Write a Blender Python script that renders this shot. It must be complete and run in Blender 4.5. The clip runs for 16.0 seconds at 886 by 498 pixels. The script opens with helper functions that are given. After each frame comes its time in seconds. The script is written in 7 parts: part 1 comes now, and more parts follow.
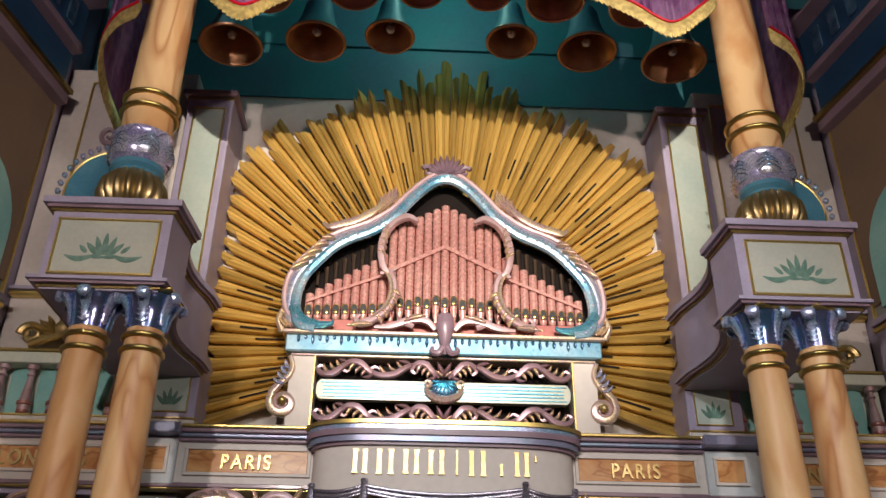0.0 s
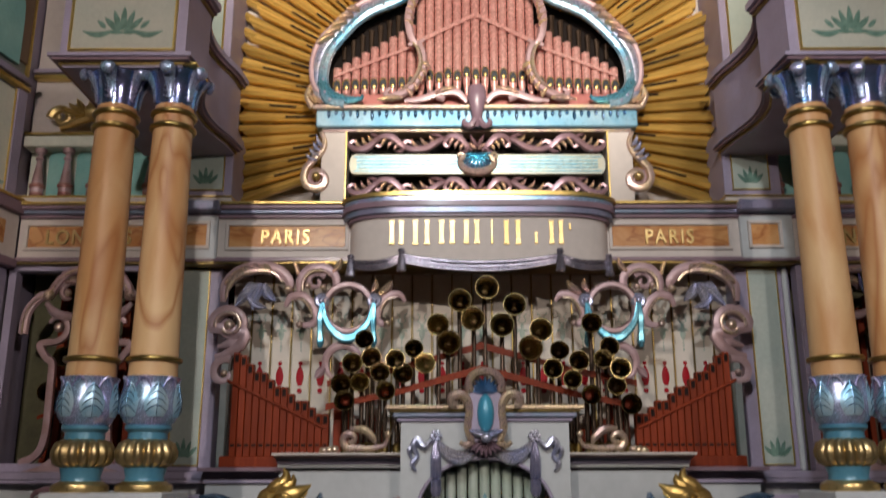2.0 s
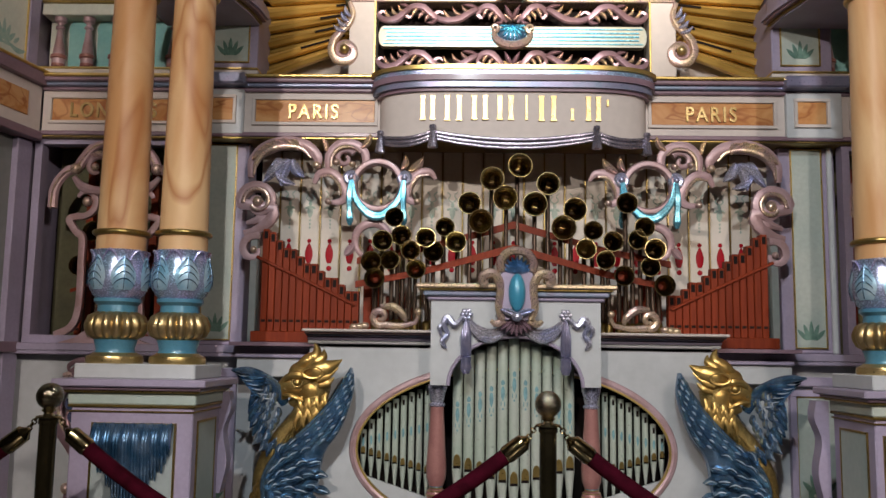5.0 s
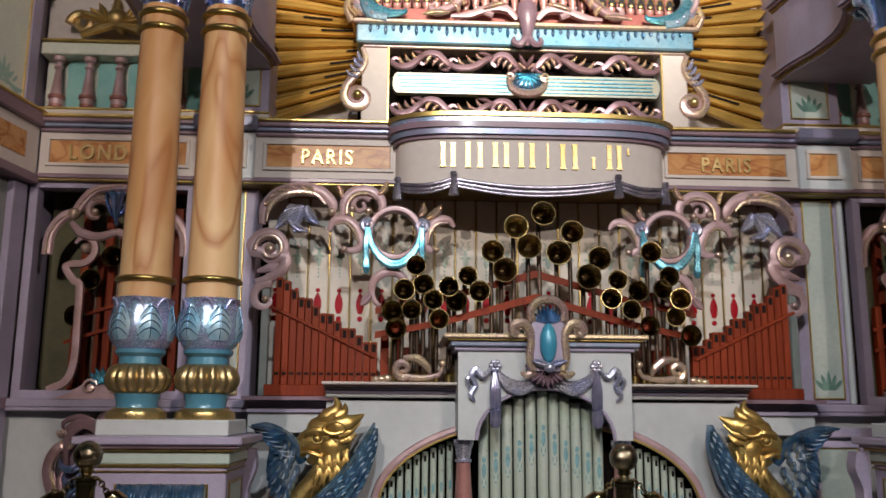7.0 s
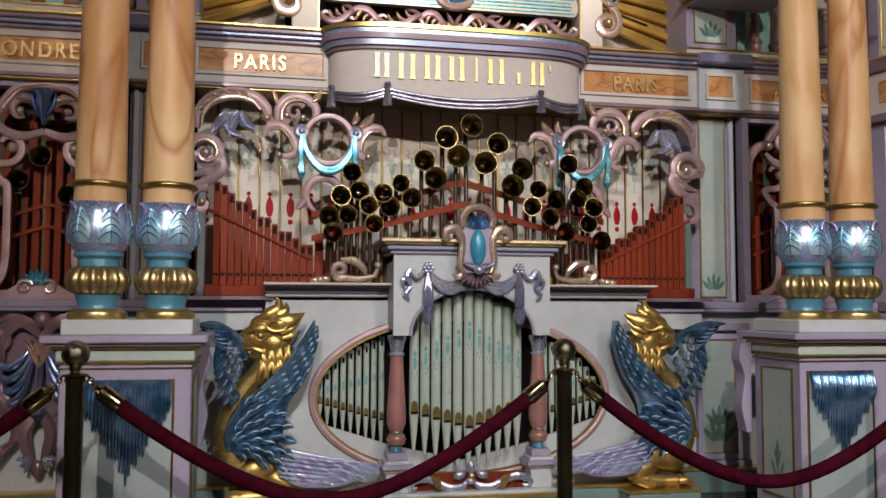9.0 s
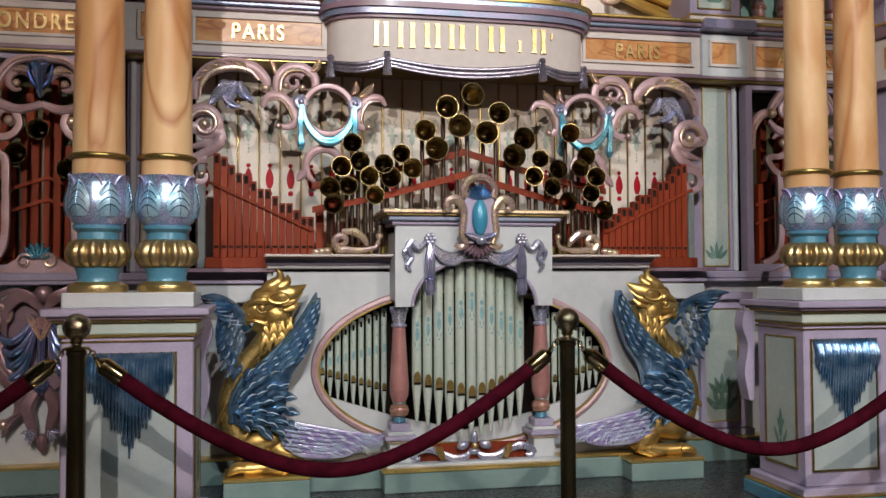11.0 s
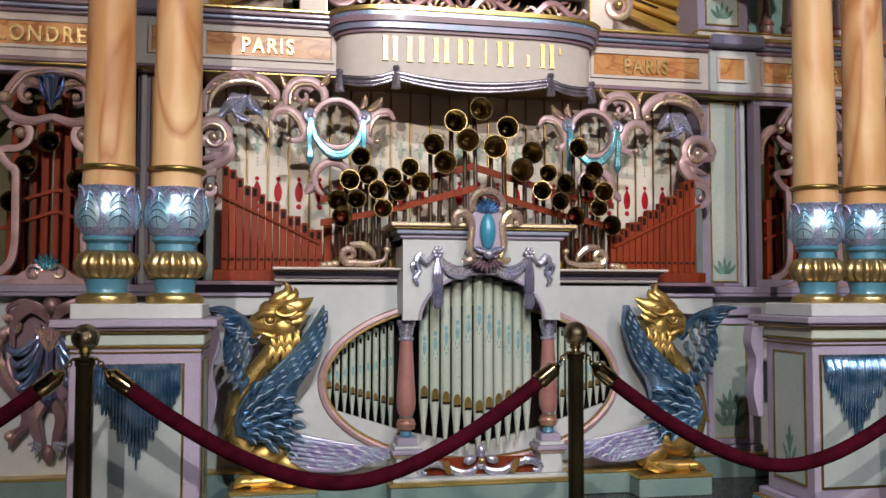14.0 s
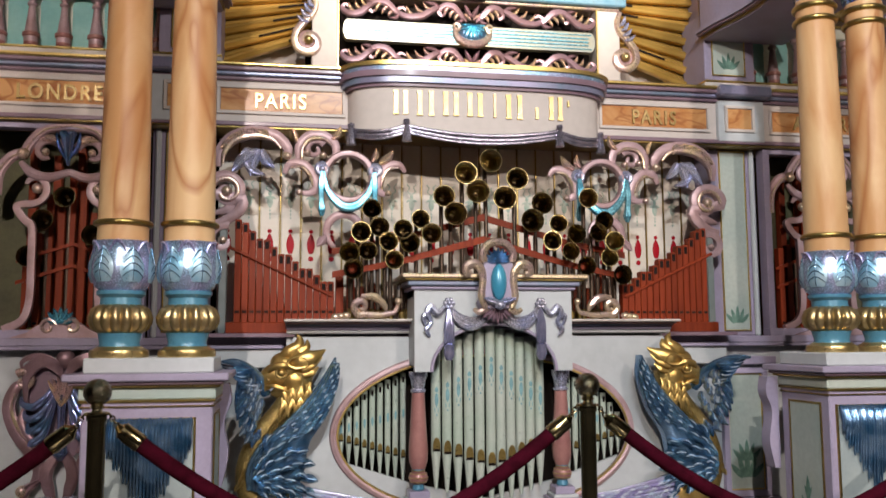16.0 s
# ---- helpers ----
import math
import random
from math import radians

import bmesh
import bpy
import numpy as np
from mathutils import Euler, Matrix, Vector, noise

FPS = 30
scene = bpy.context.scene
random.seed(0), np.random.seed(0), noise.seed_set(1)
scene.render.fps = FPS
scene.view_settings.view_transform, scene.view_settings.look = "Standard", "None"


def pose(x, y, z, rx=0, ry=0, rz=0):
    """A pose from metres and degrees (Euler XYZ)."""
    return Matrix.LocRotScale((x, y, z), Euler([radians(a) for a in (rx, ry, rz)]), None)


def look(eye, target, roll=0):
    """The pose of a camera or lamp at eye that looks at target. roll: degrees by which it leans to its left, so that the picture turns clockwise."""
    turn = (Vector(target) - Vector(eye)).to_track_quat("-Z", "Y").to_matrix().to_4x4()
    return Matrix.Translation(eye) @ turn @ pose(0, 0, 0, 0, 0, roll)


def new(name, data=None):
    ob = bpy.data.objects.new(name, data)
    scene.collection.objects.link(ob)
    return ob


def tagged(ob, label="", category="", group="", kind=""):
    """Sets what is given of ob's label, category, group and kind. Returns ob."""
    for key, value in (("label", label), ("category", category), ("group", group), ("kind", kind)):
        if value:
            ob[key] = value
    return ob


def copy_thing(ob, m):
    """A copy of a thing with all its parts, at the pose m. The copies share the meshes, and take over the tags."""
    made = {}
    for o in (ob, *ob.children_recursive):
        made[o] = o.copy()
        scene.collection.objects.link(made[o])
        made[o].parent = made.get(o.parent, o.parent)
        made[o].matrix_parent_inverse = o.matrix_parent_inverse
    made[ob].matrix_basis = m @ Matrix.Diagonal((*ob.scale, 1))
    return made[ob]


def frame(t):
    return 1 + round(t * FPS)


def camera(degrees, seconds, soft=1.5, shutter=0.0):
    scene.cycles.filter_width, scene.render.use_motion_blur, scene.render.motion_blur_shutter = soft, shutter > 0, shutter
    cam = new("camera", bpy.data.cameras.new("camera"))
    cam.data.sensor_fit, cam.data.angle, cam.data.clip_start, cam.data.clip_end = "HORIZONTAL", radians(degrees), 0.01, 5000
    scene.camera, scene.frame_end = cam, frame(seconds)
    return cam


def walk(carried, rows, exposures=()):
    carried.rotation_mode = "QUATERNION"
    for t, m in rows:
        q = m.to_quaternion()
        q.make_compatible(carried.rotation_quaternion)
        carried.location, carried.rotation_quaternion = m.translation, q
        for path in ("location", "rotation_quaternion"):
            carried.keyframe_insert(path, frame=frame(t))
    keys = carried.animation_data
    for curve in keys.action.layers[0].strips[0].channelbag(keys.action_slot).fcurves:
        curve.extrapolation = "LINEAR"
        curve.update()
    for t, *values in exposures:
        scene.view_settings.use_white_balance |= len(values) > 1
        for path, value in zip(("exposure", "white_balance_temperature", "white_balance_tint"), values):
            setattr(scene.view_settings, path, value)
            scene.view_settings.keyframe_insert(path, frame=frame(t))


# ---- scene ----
cam = camera(54.0, 16.0, shutter=0.5)
EXPOSURES = [(0, -0.36), (1.0, -0.38), (2.0, -0.58), (3.0, -0.5), (3.5, -0.34), (4.2, -0.25), (6.5, -0.18), (7.5, -0.22), (8.5, -0.17), (11.5, 0.14), (16.0, 0.25)]
PATH = [
    (0, (-0.208, -5.045, 1.192), (-0.143, -3.29, 2.149), 0.8),
    (0.5, (-0.218, -5.034, 1.197), (-0.164, -3.262, 2.122), 1.0),
    (1, (-0.242, -5.011, 1.173), (-0.224, -3.188, 1.995), 1.1),
    (1.5, (-0.226, -4.981, 1.158), (-0.208, -3.093, 1.82), 0.5),
    (2, (-0.217, -4.958, 1.136), (-0.215, -3.022, 1.639), -0.1),
    (2.5, (-0.222, -4.933, 1.139), (-0.227, -2.964, 1.49), -0.5),
    (3, (-0.218, -4.92, 1.133), (-0.232, -2.937, 1.395), -0.5),
    (3.5, (-0.229, -4.917, 1.128), (-0.236, -2.932, 1.367), 0.0),
    (4, (-0.239, -4.921, 1.129), (-0.277, -2.935, 1.363), 0.3),
    (6.5, (-0.449, -4.721, 1.119), (-0.47, -2.746, 1.435), 2.1),
    (7, (-0.717, -4.72, 1.11), (-0.622, -2.756, 1.475), 0.4),
    (7.5, (-0.915, -4.812, 1.142), (-0.675, -2.839, 1.363), -1.3),
    (8, (-0.953, -4.887, 1.132), (-0.688, -2.912, 1.304), 0.5),
    (8.5, (-1.063, -4.932, 1.128), (-0.694, -2.974, 1.292), -0.3),
    (9, (-1.09, -4.958, 1.128), (-0.692, -3.003, 1.258), 0.2),
    (11.5, (-1.086, -4.931, 1.117), (-0.691, -2.972, 1.182), -0.3),
    (12, (-1.089, -4.933, 1.111), (-0.688, -2.975, 1.184), -0.1),
    (12.5, (-1.093, -4.933, 1.114), (-0.701, -2.973, 1.188), -0.1),
    (13, (-1.093, -4.93, 1.113), (-0.715, -2.967, 1.191), -0.2),
    (13.5, (-1.095, -4.928, 1.114), (-0.718, -2.966, 1.203), -0.1),
    (14, (-1.096, -4.932, 1.111), (-0.714, -2.971, 1.213), 0.1),
    (14.5, (-1.096, -4.938, 1.115), (-0.719, -2.977, 1.23), 0.2),
    (15, (-1.094, -4.938, 1.117), (-0.728, -2.976, 1.242), 0.2),
    (15.5, (-1.094, -4.942, 1.123), (-0.73, -2.981, 1.27), 0.1),
    (16, (-1.088, -4.949, 1.122), (-0.737, -2.991, 1.336), -0.3),
]
walk(cam, [(t, look(eye, target, roll)) for t, eye, target, roll in PATH], EXPOSURES)

# ---------------------------------------------------------------- light
world = bpy.data.worlds.new("room_air")
world.use_nodes = True
world.node_tree.nodes["Background"].inputs[0].default_value = (0.55, 0.6, 0.75, 1)
world.node_tree.nodes["Background"].inputs[1].default_value = 0.10
scene.world = world


def spot(name, eye, target, watts, angle, size, colour):
    lamp = bpy.data.lights.new(name, "SPOT")
    lamp.energy, lamp.spot_size, lamp.spot_blend = watts, radians(angle), 0.6
    lamp.shadow_soft_size, lamp.color = size, colour
    ob = new(name, lamp)
    ob.matrix_world = look(eye, target)
    return ob


WARM = (1.0, 0.88, 0.80)
spot("stage_spot", (-1.9, -7.6, 4.0), (0.3, 0, 2.5), 980, 88, 0.05, WARM)
spot("stage_spot", (1.9, -7.6, 3.5), (-0.6, 0, 2.5), 640, 92, 0.05, WARM)
spot("stage_spot", (-0.4, -6.2, 4.8), (0.55, 0, 1.1), 740, 48, 0.08, (0.88, 0.95, 1.0))
spot("stage_spot", (0.3, -7.4, 4.2), (0, 0.2, 4.75), 3800, 35, 0.04, (1.0, 0.90, 0.76))
spot("stage_spot", (-0.6, -7.4, 1.9), (0, 0, 5.0), 60, 40, 0.05, WARM)

# added teal point light, no fitting seen; brightens canopy, bells and fan tips
canopy_fill = bpy.data.lights.new("canopy_fill", "POINT")
canopy_fill.energy, canopy_fill.shadow_soft_size, canopy_fill.color = 22, 0.12, (0.5, 0.95, 0.85)
new("canopy_fill", canopy_fill).location = (0, -0.6, 6.4)

# ---------------------------------------------------------------- materials
_mats = {}


def paint(name, colour, rough=0.5, metal=0.0, vary=0.12, scale=6.0, second=None, bump=0.1, coat=0.0, spread=0.5, spec=0.4):
    """Painted or gilded surface: base colour with broad and fine variation, optional second tint and fine relief."""
    if name in _mats:
        return _mats[name]
    m = bpy.data.materials.new(name)
    m.use_nodes = True
    nt = m.node_tree
    b = nt.nodes["Principled BSDF"]
    co = nt.nodes.new("ShaderNodeTexCoord")
    geo = nt.nodes.new("ShaderNodeNewGeometry")
    n1 = nt.nodes.new("ShaderNodeTexNoise")
    n1.inputs["Scale"].default_value, n1.inputs["Detail"].default_value = scale, 4
    n2 = nt.nodes.new("ShaderNodeTexNoise")
    n2.inputs["Scale"].default_value, n2.inputs["Detail"].default_value = scale * 14, 5
    for n in (n1, n2):
        nt.links.new(geo.outputs["Position"], n.inputs["Vector"])
    ramp = nt.nodes.new("ShaderNodeValToRGB")
    c2 = second or tuple(c * (1 - vary * 1.6) for c in colour)
    ramp.color_ramp.elements[0].position, ramp.color_ramp.elements[1].position = 0.5 - 0.25 * spread, 0.5 + 0.25 * spread
    ramp.color_ramp.elements[0].color, ramp.color_ramp.elements[1].color = (*c2, 1), (*colour, 1)
    nt.links.new(n1.outputs["Fac"], ramp.inputs["Fac"])
    mul = nt.nodes.new("ShaderNodeMix")
    mul.data_type, mul.blend_type = "RGBA", "MULTIPLY"
    mul.inputs["Factor"].default_value = 1.0
    tone = nt.nodes.new("ShaderNodeMapRange")
    tone.inputs["From Min"].default_value, tone.inputs["From Max"].default_value = 0.3, 0.7
    tone.inputs["To Min"].default_value, tone.inputs["To Max"].default_value = 1 - vary, 1.0
    nt.links.new(n2.outputs["Fac"], tone.inputs["Value"])
    nt.links.new(ramp.outputs["Color"], mul.inputs["A"])
    nt.links.new(tone.outputs["Result"], mul.inputs["B"])
    nt.links.new(mul.outputs["Result"], b.inputs["Base Color"])
    rr = nt.nodes.new("ShaderNodeMapRange")
    rr.inputs["To Min"].default_value, rr.inputs["To Max"].default_value = max(0.03, rough - 0.1), min(1, rough + 0.12)
    nt.links.new(n2.outputs["Fac"], rr.inputs["Value"])
    nt.links.new(rr.outputs["Result"], b.inputs["Roughness"])
    b.inputs["Metallic"].default_value = metal
    b.inputs["Coat Weight"].default_value = coat
    b.inputs["Specular IOR Level"].default_value = spec
    b.inputs["Coat Roughness"].default_value = 0.15
    if bump:
        bp = nt.nodes.new("ShaderNodeBump")
        bp.inputs["Strength"].default_value, bp.inputs["Distance"].default_value = bump, 0.004
        nt.links.new(n2.outputs["Fac"], bp.inputs["Height"])
        nt.links.new(bp.outputs["Normal"], b.inputs["Normal"])
    _mats[name] = m
    return m


def marble(name, light, dark, vein, scale=3.0, rough=0.25, stretch=(1, 1, 0.45)):
    """Painted marbling: cloudy bands with thin darker veins."""
    m = bpy.data.materials.new(name)
    m.use_nodes = True
    nt = m.node_tree
    b = nt.nodes["Principled BSDF"]
    geo = nt.nodes.new("ShaderNodeNewGeometry")
    mp = nt.nodes.new("ShaderNodeMapping")
    mp.inputs["Scale"].default_value = stretch
    mp.inputs["Rotation"].default_value = (0.45, 0.55, 0.2)
    nt.links.new(geo.outputs["Position"], mp.inputs["Vector"])
    cloud = nt.nodes.new("ShaderNodeTexNoise")
    cloud.inputs["Scale"].default_value, cloud.inputs["Detail"].default_value, cloud.inputs["Distortion"].default_value = scale, 5, 1.2
    nt.links.new(mp.outputs["Vector"], cloud.inputs["Vector"])
    r1 = nt.nodes.new("ShaderNodeValToRGB")
    r1.color_ramp.elements[0].position, r1.color_ramp.elements[1].position = 0.38, 0.58
    r1.color_ramp.elements[0].color, r1.color_ramp.elements[1].color = (*dark, 1), (*light, 1)
    nt.links.new(cloud.outputs["Fac"], r1.inputs["Fac"])
    vn = nt.nodes.new("ShaderNodeTexNoise")
    vn.inputs["Scale"].default_value, vn.inputs["Detail"].default_value, vn.inputs["Distortion"].default_value = scale * 0.85, 2, 0.9
    nt.links.new(mp.outputs["Vector"], vn.inputs["Vector"])
    r2 = nt.nodes.new("ShaderNodeValToRGB")
    e = r2.color_ramp.elements
    e[0].position, e[0].color = 0.462, (0, 0, 0, 1)
    e[1].position, e[1].color = 0.538, (0, 0, 0, 1)
    mid = e.new(0.5)
    mid.color = (0.8, 0.8, 0.8, 1)
    nt.links.new(vn.outputs["Fac"], r2.inputs["Fac"])
    mx = nt.nodes.new("ShaderNodeMix")
    mx.data_type = "RGBA"
    nt.links.new(r2.outputs["Color"], mx.inputs["Factor"])
    nt.links.new(r1.outputs["Color"], mx.inputs["A"])
    mx.inputs["B"].default_value = (*vein, 1)
    nt.links.new(mx.outputs["Result"], b.inputs["Base Color"])
    b.inputs["Roughness"].default_value = rough
    b.inputs["Specular IOR Level"].default_value = 0.25
    bp = nt.nodes.new("ShaderNodeBump")
    bp.inputs["Strength"].default_value, bp.inputs["Distance"].default_value = 0.08, 0.004
    nt.links.new(cloud.outputs["Fac"], bp.inputs["Height"])
    nt.links.new(bp.outputs["Normal"], b.inputs["Normal"])
    return m


def wood(name, light, dark, rough=0.45, metal=0.0, per_piece=0.25):
    """Long grain with a tone that differs from piece to piece."""
    m = bpy.data.materials.new(name)
    m.use_nodes = True
    nt = m.node_tree
    b = nt.nodes["Principled BSDF"]
    co = nt.nodes.new("ShaderNodeTexCoord")
    mp = nt.nodes.new("ShaderNodeMapping")
    mp.inputs["Scale"].default_value = (28, 28, 2.2)
    nt.links.new(co.outputs["Object"], mp.inputs["Vector"])
    n = nt.nodes.new("ShaderNodeTexNoise")
    n.inputs["Scale"].default_value, n.inputs["Detail"].default_value = 2.0, 6
    nt.links.new(mp.outputs["Vector"], n.inputs["Vector"])
    r = nt.nodes.new("ShaderNodeValToRGB")
    r.color_ramp.elements[0].position, r.color_ramp.elements[1].position = 0.3, 0.7
    r.color_ramp.elements[0].color, r.color_ramp.elements[1].color = (*dark, 1), (*light, 1)
    nt.links.new(n.outputs["Fac"], r.inputs["Fac"])
    info = nt.nodes.new("ShaderNodeObjectInfo")
    rng = nt.nodes.new("ShaderNodeMapRange")
    rng.inputs["To Min"].default_value, rng.inputs["To Max"].default_value = 1 - per_piece, 1.0
    nt.links.new(info.outputs["Random"], rng.inputs["Value"])
    mul = nt.nodes.new("ShaderNodeMix")
    mul.data_type, mul.blend_type = "RGBA", "MULTIPLY"
    mul.inputs["Factor"].default_value = 1
    nt.links.new(r.outputs["Color"], mul.inputs["A"])
    nt.links.new(rng.outputs["Result"], mul.inputs["B"])
    nt.links.new(mul.outputs["Result"], b.inputs["Base Color"])
    b.inputs["Roughness"].default_value, b.inputs["Metallic"].default_value = rough, metal
    b.inputs["Specular IOR Level"].default_value = 0.15
    bp = nt.nodes.new("ShaderNodeBump")
    bp.inputs["Strength"].default_value, bp.inputs["Distance"].default_value = 0.15, 0.003
    nt.links.new(n.outputs["Fac"], bp.inputs["Height"])
    nt.links.new(bp.outputs["Normal"], b.inputs["Normal"])
    return m


CREAM = paint("cream_paint", (0.62, 0.55, 0.51), 0.5, vary=0.08, scale=1.6, spec=0.25)
PALE = paint("pale_grey_paint", (0.53, 0.55, 0.565), 0.45, vary=0.08, scale=1.6, spec=0.25)
SAGE = paint("sage_paint", (0.34, 0.40, 0.37), 0.45, vary=0.12, scale=3.0, second=(0.42, 0.46, 0.42))
CLOUD = paint("clouded_panel", (0.38, 0.42, 0.41), 0.5, vary=0.06, scale=5.0, second=(0.25, 0.30, 0.32), spec=0.2, spread=1.2)
WING = paint("wing_grey_green", (0.20, 0.23, 0.22), 0.5, vary=0.12, scale=2.0, second=(0.25, 0.25, 0.24))
SAGE_LIGHT = paint("light_sage_paint", (0.46, 0.50, 0.44), 0.45, vary=0.08, scale=2.5, second=(0.38, 0.45, 0.41))
LILAC = paint("lilac_paint", (0.375, 0.325, 0.45), 0.42, vary=0.1, scale=4.0, second=(0.325, 0.28, 0.375), coat=0.1, spec=0.3)
PLUM = paint("plum_paint", (0.25, 0.16, 0.20), 0.38, vary=0.12, scale=4.0, coat=0.2)
PEARL = paint("lilac_pearl", (0.50, 0.345, 0.37), 0.42, 0.22, vary=0.16, scale=9.0, second=(0.40, 0.25, 0.25), bump=0.2, coat=0.15)
PEARL_GOLD = paint("champagne_pearl", (0.72, 0.56, 0.36), 0.28, 0.7, vary=0.12, scale=11.0, second=(0.60, 0.42, 0.40), bump=0.15)
SILVER = paint("silver_pearl", (0.52, 0.50, 0.57), 0.26, 0.65, vary=0.12, scale=12.0, second=(0.42, 0.44, 0.62), bump=0.15)
BLUE_PEARL = paint("blue_pearl", (0.30, 0.50, 0.68), 0.25, 0.6, vary=0.12, scale=11.0, second=(0.52, 0.47, 0.72), bump=0.2, spread=0.7)
DEEP_BLUE = paint("deep_blue_pearl", (0.05, 0.15, 0.29), 0.22, 0.75, vary=0.15, scale=14.0, second=(0.22, 0.34, 0.50), bump=0.2)
VIOLET = paint("violet_pearl", (0.40, 0.36, 0.62), 0.25, 0.55, vary=0.12, scale=12.0, second=(0.58, 0.56, 0.72), bump=0.15)
TURQ = paint("turquoise_paint", (0.05, 0.27, 0.42), 0.3, 0.1, vary=0.12, scale=8.0, second=(0.07, 0.33, 0.46), coat=0.2)
COLLAR = paint("collar_blue", (0.07, 0.22, 0.33), 0.3, 0.1, vary=0.15, scale=8.0, second=(0.10, 0.27, 0.37), coat=0.2)
TASSEL = paint("tassel_pearl", (0.24, 0.25, 0.42), 0.2, 0.7, vary=0.2, scale=16.0, second=(0.44, 0.42, 0.60), bump=0.3)
BULB = paint("bulb_gilding", (0.50, 0.37, 0.19), 0.32, 0.85, vary=0.2, scale=8.0, second=(0.40, 0.29, 0.13), bump=0.15)
ARCH_BLUE = paint("arch_blue_pearl", (0.13, 0.34, 0.50), 0.24, 0.5, vary=0.12, scale=5.0, second=(0.40, 0.54, 0.62), bump=0.15)
BAND_BLUE = paint("band_ice_blue", (0.32, 0.47, 0.56), 0.3, 0.4, vary=0.12, scale=5.0, second=(0.16, 0.36, 0.50))
PLANK = paint("plank_champagne", (0.40, 0.36, 0.26), 0.32, 0.4, vary=0.15, scale=7.0, second=(0.34, 0.36, 0.33))
CHEST_ROSE = paint("wind_chest_rose", (0.40, 0.13, 0.11), 0.35, 0.2, vary=0.1, scale=5.0, second=(0.34, 0.10, 0.09))
PLINTH = paint("grey_teal_paint", (0.20, 0.28, 0.265), 0.45, vary=0.1, scale=3.0, second=(0.15, 0.23, 0.22), spec=0.25)
WING_BLUE = paint("feather_blue", (0.13, 0.25, 0.40), 0.16, 0.85, vary=0.2, scale=18.0, second=(0.26, 0.44, 0.58), bump=0.35)
# silver of the tail barbs, also laid on feathers as painted glints
WING_SILVER_GLINT = paint("feather_silver_glint", (0.76, 0.80, 0.86), 0.18, 0.5, vary=0.12, scale=14.0, second=(0.46, 0.56, 0.66), bump=0.3)
FEATHER_ICE = paint("feather_ice", (0.36, 0.46, 0.58), 0.2, 0.75, vary=0.15, scale=16.0, second=(0.22, 0.34, 0.48), bump=0.3)
TAIL = paint("tail_lilac", (0.46, 0.40, 0.66), 0.2, 0.6, vary=0.15, scale=14.0, second=(0.62, 0.66, 0.80), bump=0.4)
# PEARL darkened: the cartouches' shade is in this colour; fretwork uses it too
PEARL_DARK = paint("pearl_darkened", (0.34, 0.21, 0.245), 0.32, 0.45, vary=0.15, scale=9.0, second=(0.26, 0.15, 0.16), bump=0.15, coat=0.2)
PLUME = paint("plume_blue", (0.14, 0.28, 0.50), 0.13, 0.85, vary=0.12, scale=9.0, second=(0.36, 0.36, 0.66), bump=0.1)
BRIGHT_RIM = paint("bright_rim", (0.26, 0.20, 0.10), 0.2, 1.0, vary=0.2, scale=20.0)
SWAG = paint("dull_silver_cloth", (0.30, 0.28, 0.34), 0.25, 0.8, vary=0.15, scale=14.0, second=(0.42, 0.38, 0.46), bump=0.2)
TURQ_PEARL = paint("turquoise_pearl", (0.10, 0.36, 0.50), 0.26, 0.7, vary=0.1, scale=12.0, second=(0.20, 0.48, 0.58))
ICE = paint("ice_blue_pearl", (0.46, 0.60, 0.68), 0.3, 0.4, vary=0.1, scale=9.0, second=(0.20, 0.42, 0.58))
AQUA = paint("aqua_paint", (0.34, 0.60, 0.55), 0.4, vary=0.08, scale=3.0, second=(0.22, 0.48, 0.46))
IVORY = paint("ivory_panel", (0.74, 0.71, 0.60), 0.5, vary=0.08, scale=3.0, second=(0.64, 0.66, 0.57), spec=0.25)
PANEL_WARM = paint("panel_mauve_cream", (0.56, 0.48, 0.46), 0.5, vary=0.1, scale=2.5, second=(0.48, 0.42, 0.41), spec=0.25)
OLIVE = paint("olive_back_board", (0.15, 0.14, 0.075), 0.6, vary=0.15, scale=3.0, second=(0.10, 0.095, 0.06), spec=0.2)
PANEL_GREY = paint("panel_warm_grey", (0.46, 0.455, 0.39), 0.5, vary=0.08, scale=4.0, second=(0.40, 0.41, 0.36), spec=0.25)
STENCIL_PALE = paint("stencil_faded", (0.30, 0.46, 0.40), 0.5, vary=0.2, scale=30.0, second=(0.40, 0.52, 0.45))
GOLD = paint("gold_leaf", (0.66, 0.49, 0.23), 0.30, 0.85, vary=0.18, scale=10.0, second=(0.50, 0.36, 0.14), bump=0.15)
GRIFFIN_GOLD = paint("griffin_gilding", (0.70, 0.47, 0.16), 0.33, 0.85, vary=0.2, scale=12.0, second=(0.52, 0.33, 0.10), bump=0.2)
# high vary darkens the relief's hollows, crevice shade put into the gilding
GRIFFIN_SCALE = paint("griffin_scales", (0.52, 0.37, 0.13), 0.36, 0.8, vary=0.5, scale=7.0, second=(0.34, 0.23, 0.075), bump=1.0)
GOLD_LINE = paint("gold_line", (0.80, 0.58, 0.20), 0.3, 0.9, vary=0.1, scale=8.0, bump=0.05)
OLD_GOLD = paint("old_gold", (0.46, 0.33, 0.11), 0.3, 0.95, vary=0.2, scale=8.0, second=(0.34, 0.25, 0.09))
BRASS = paint("dark_brass", (0.52, 0.42, 0.23), 0.14, 1.0, vary=0.15, scale=8.0, bump=0.05)
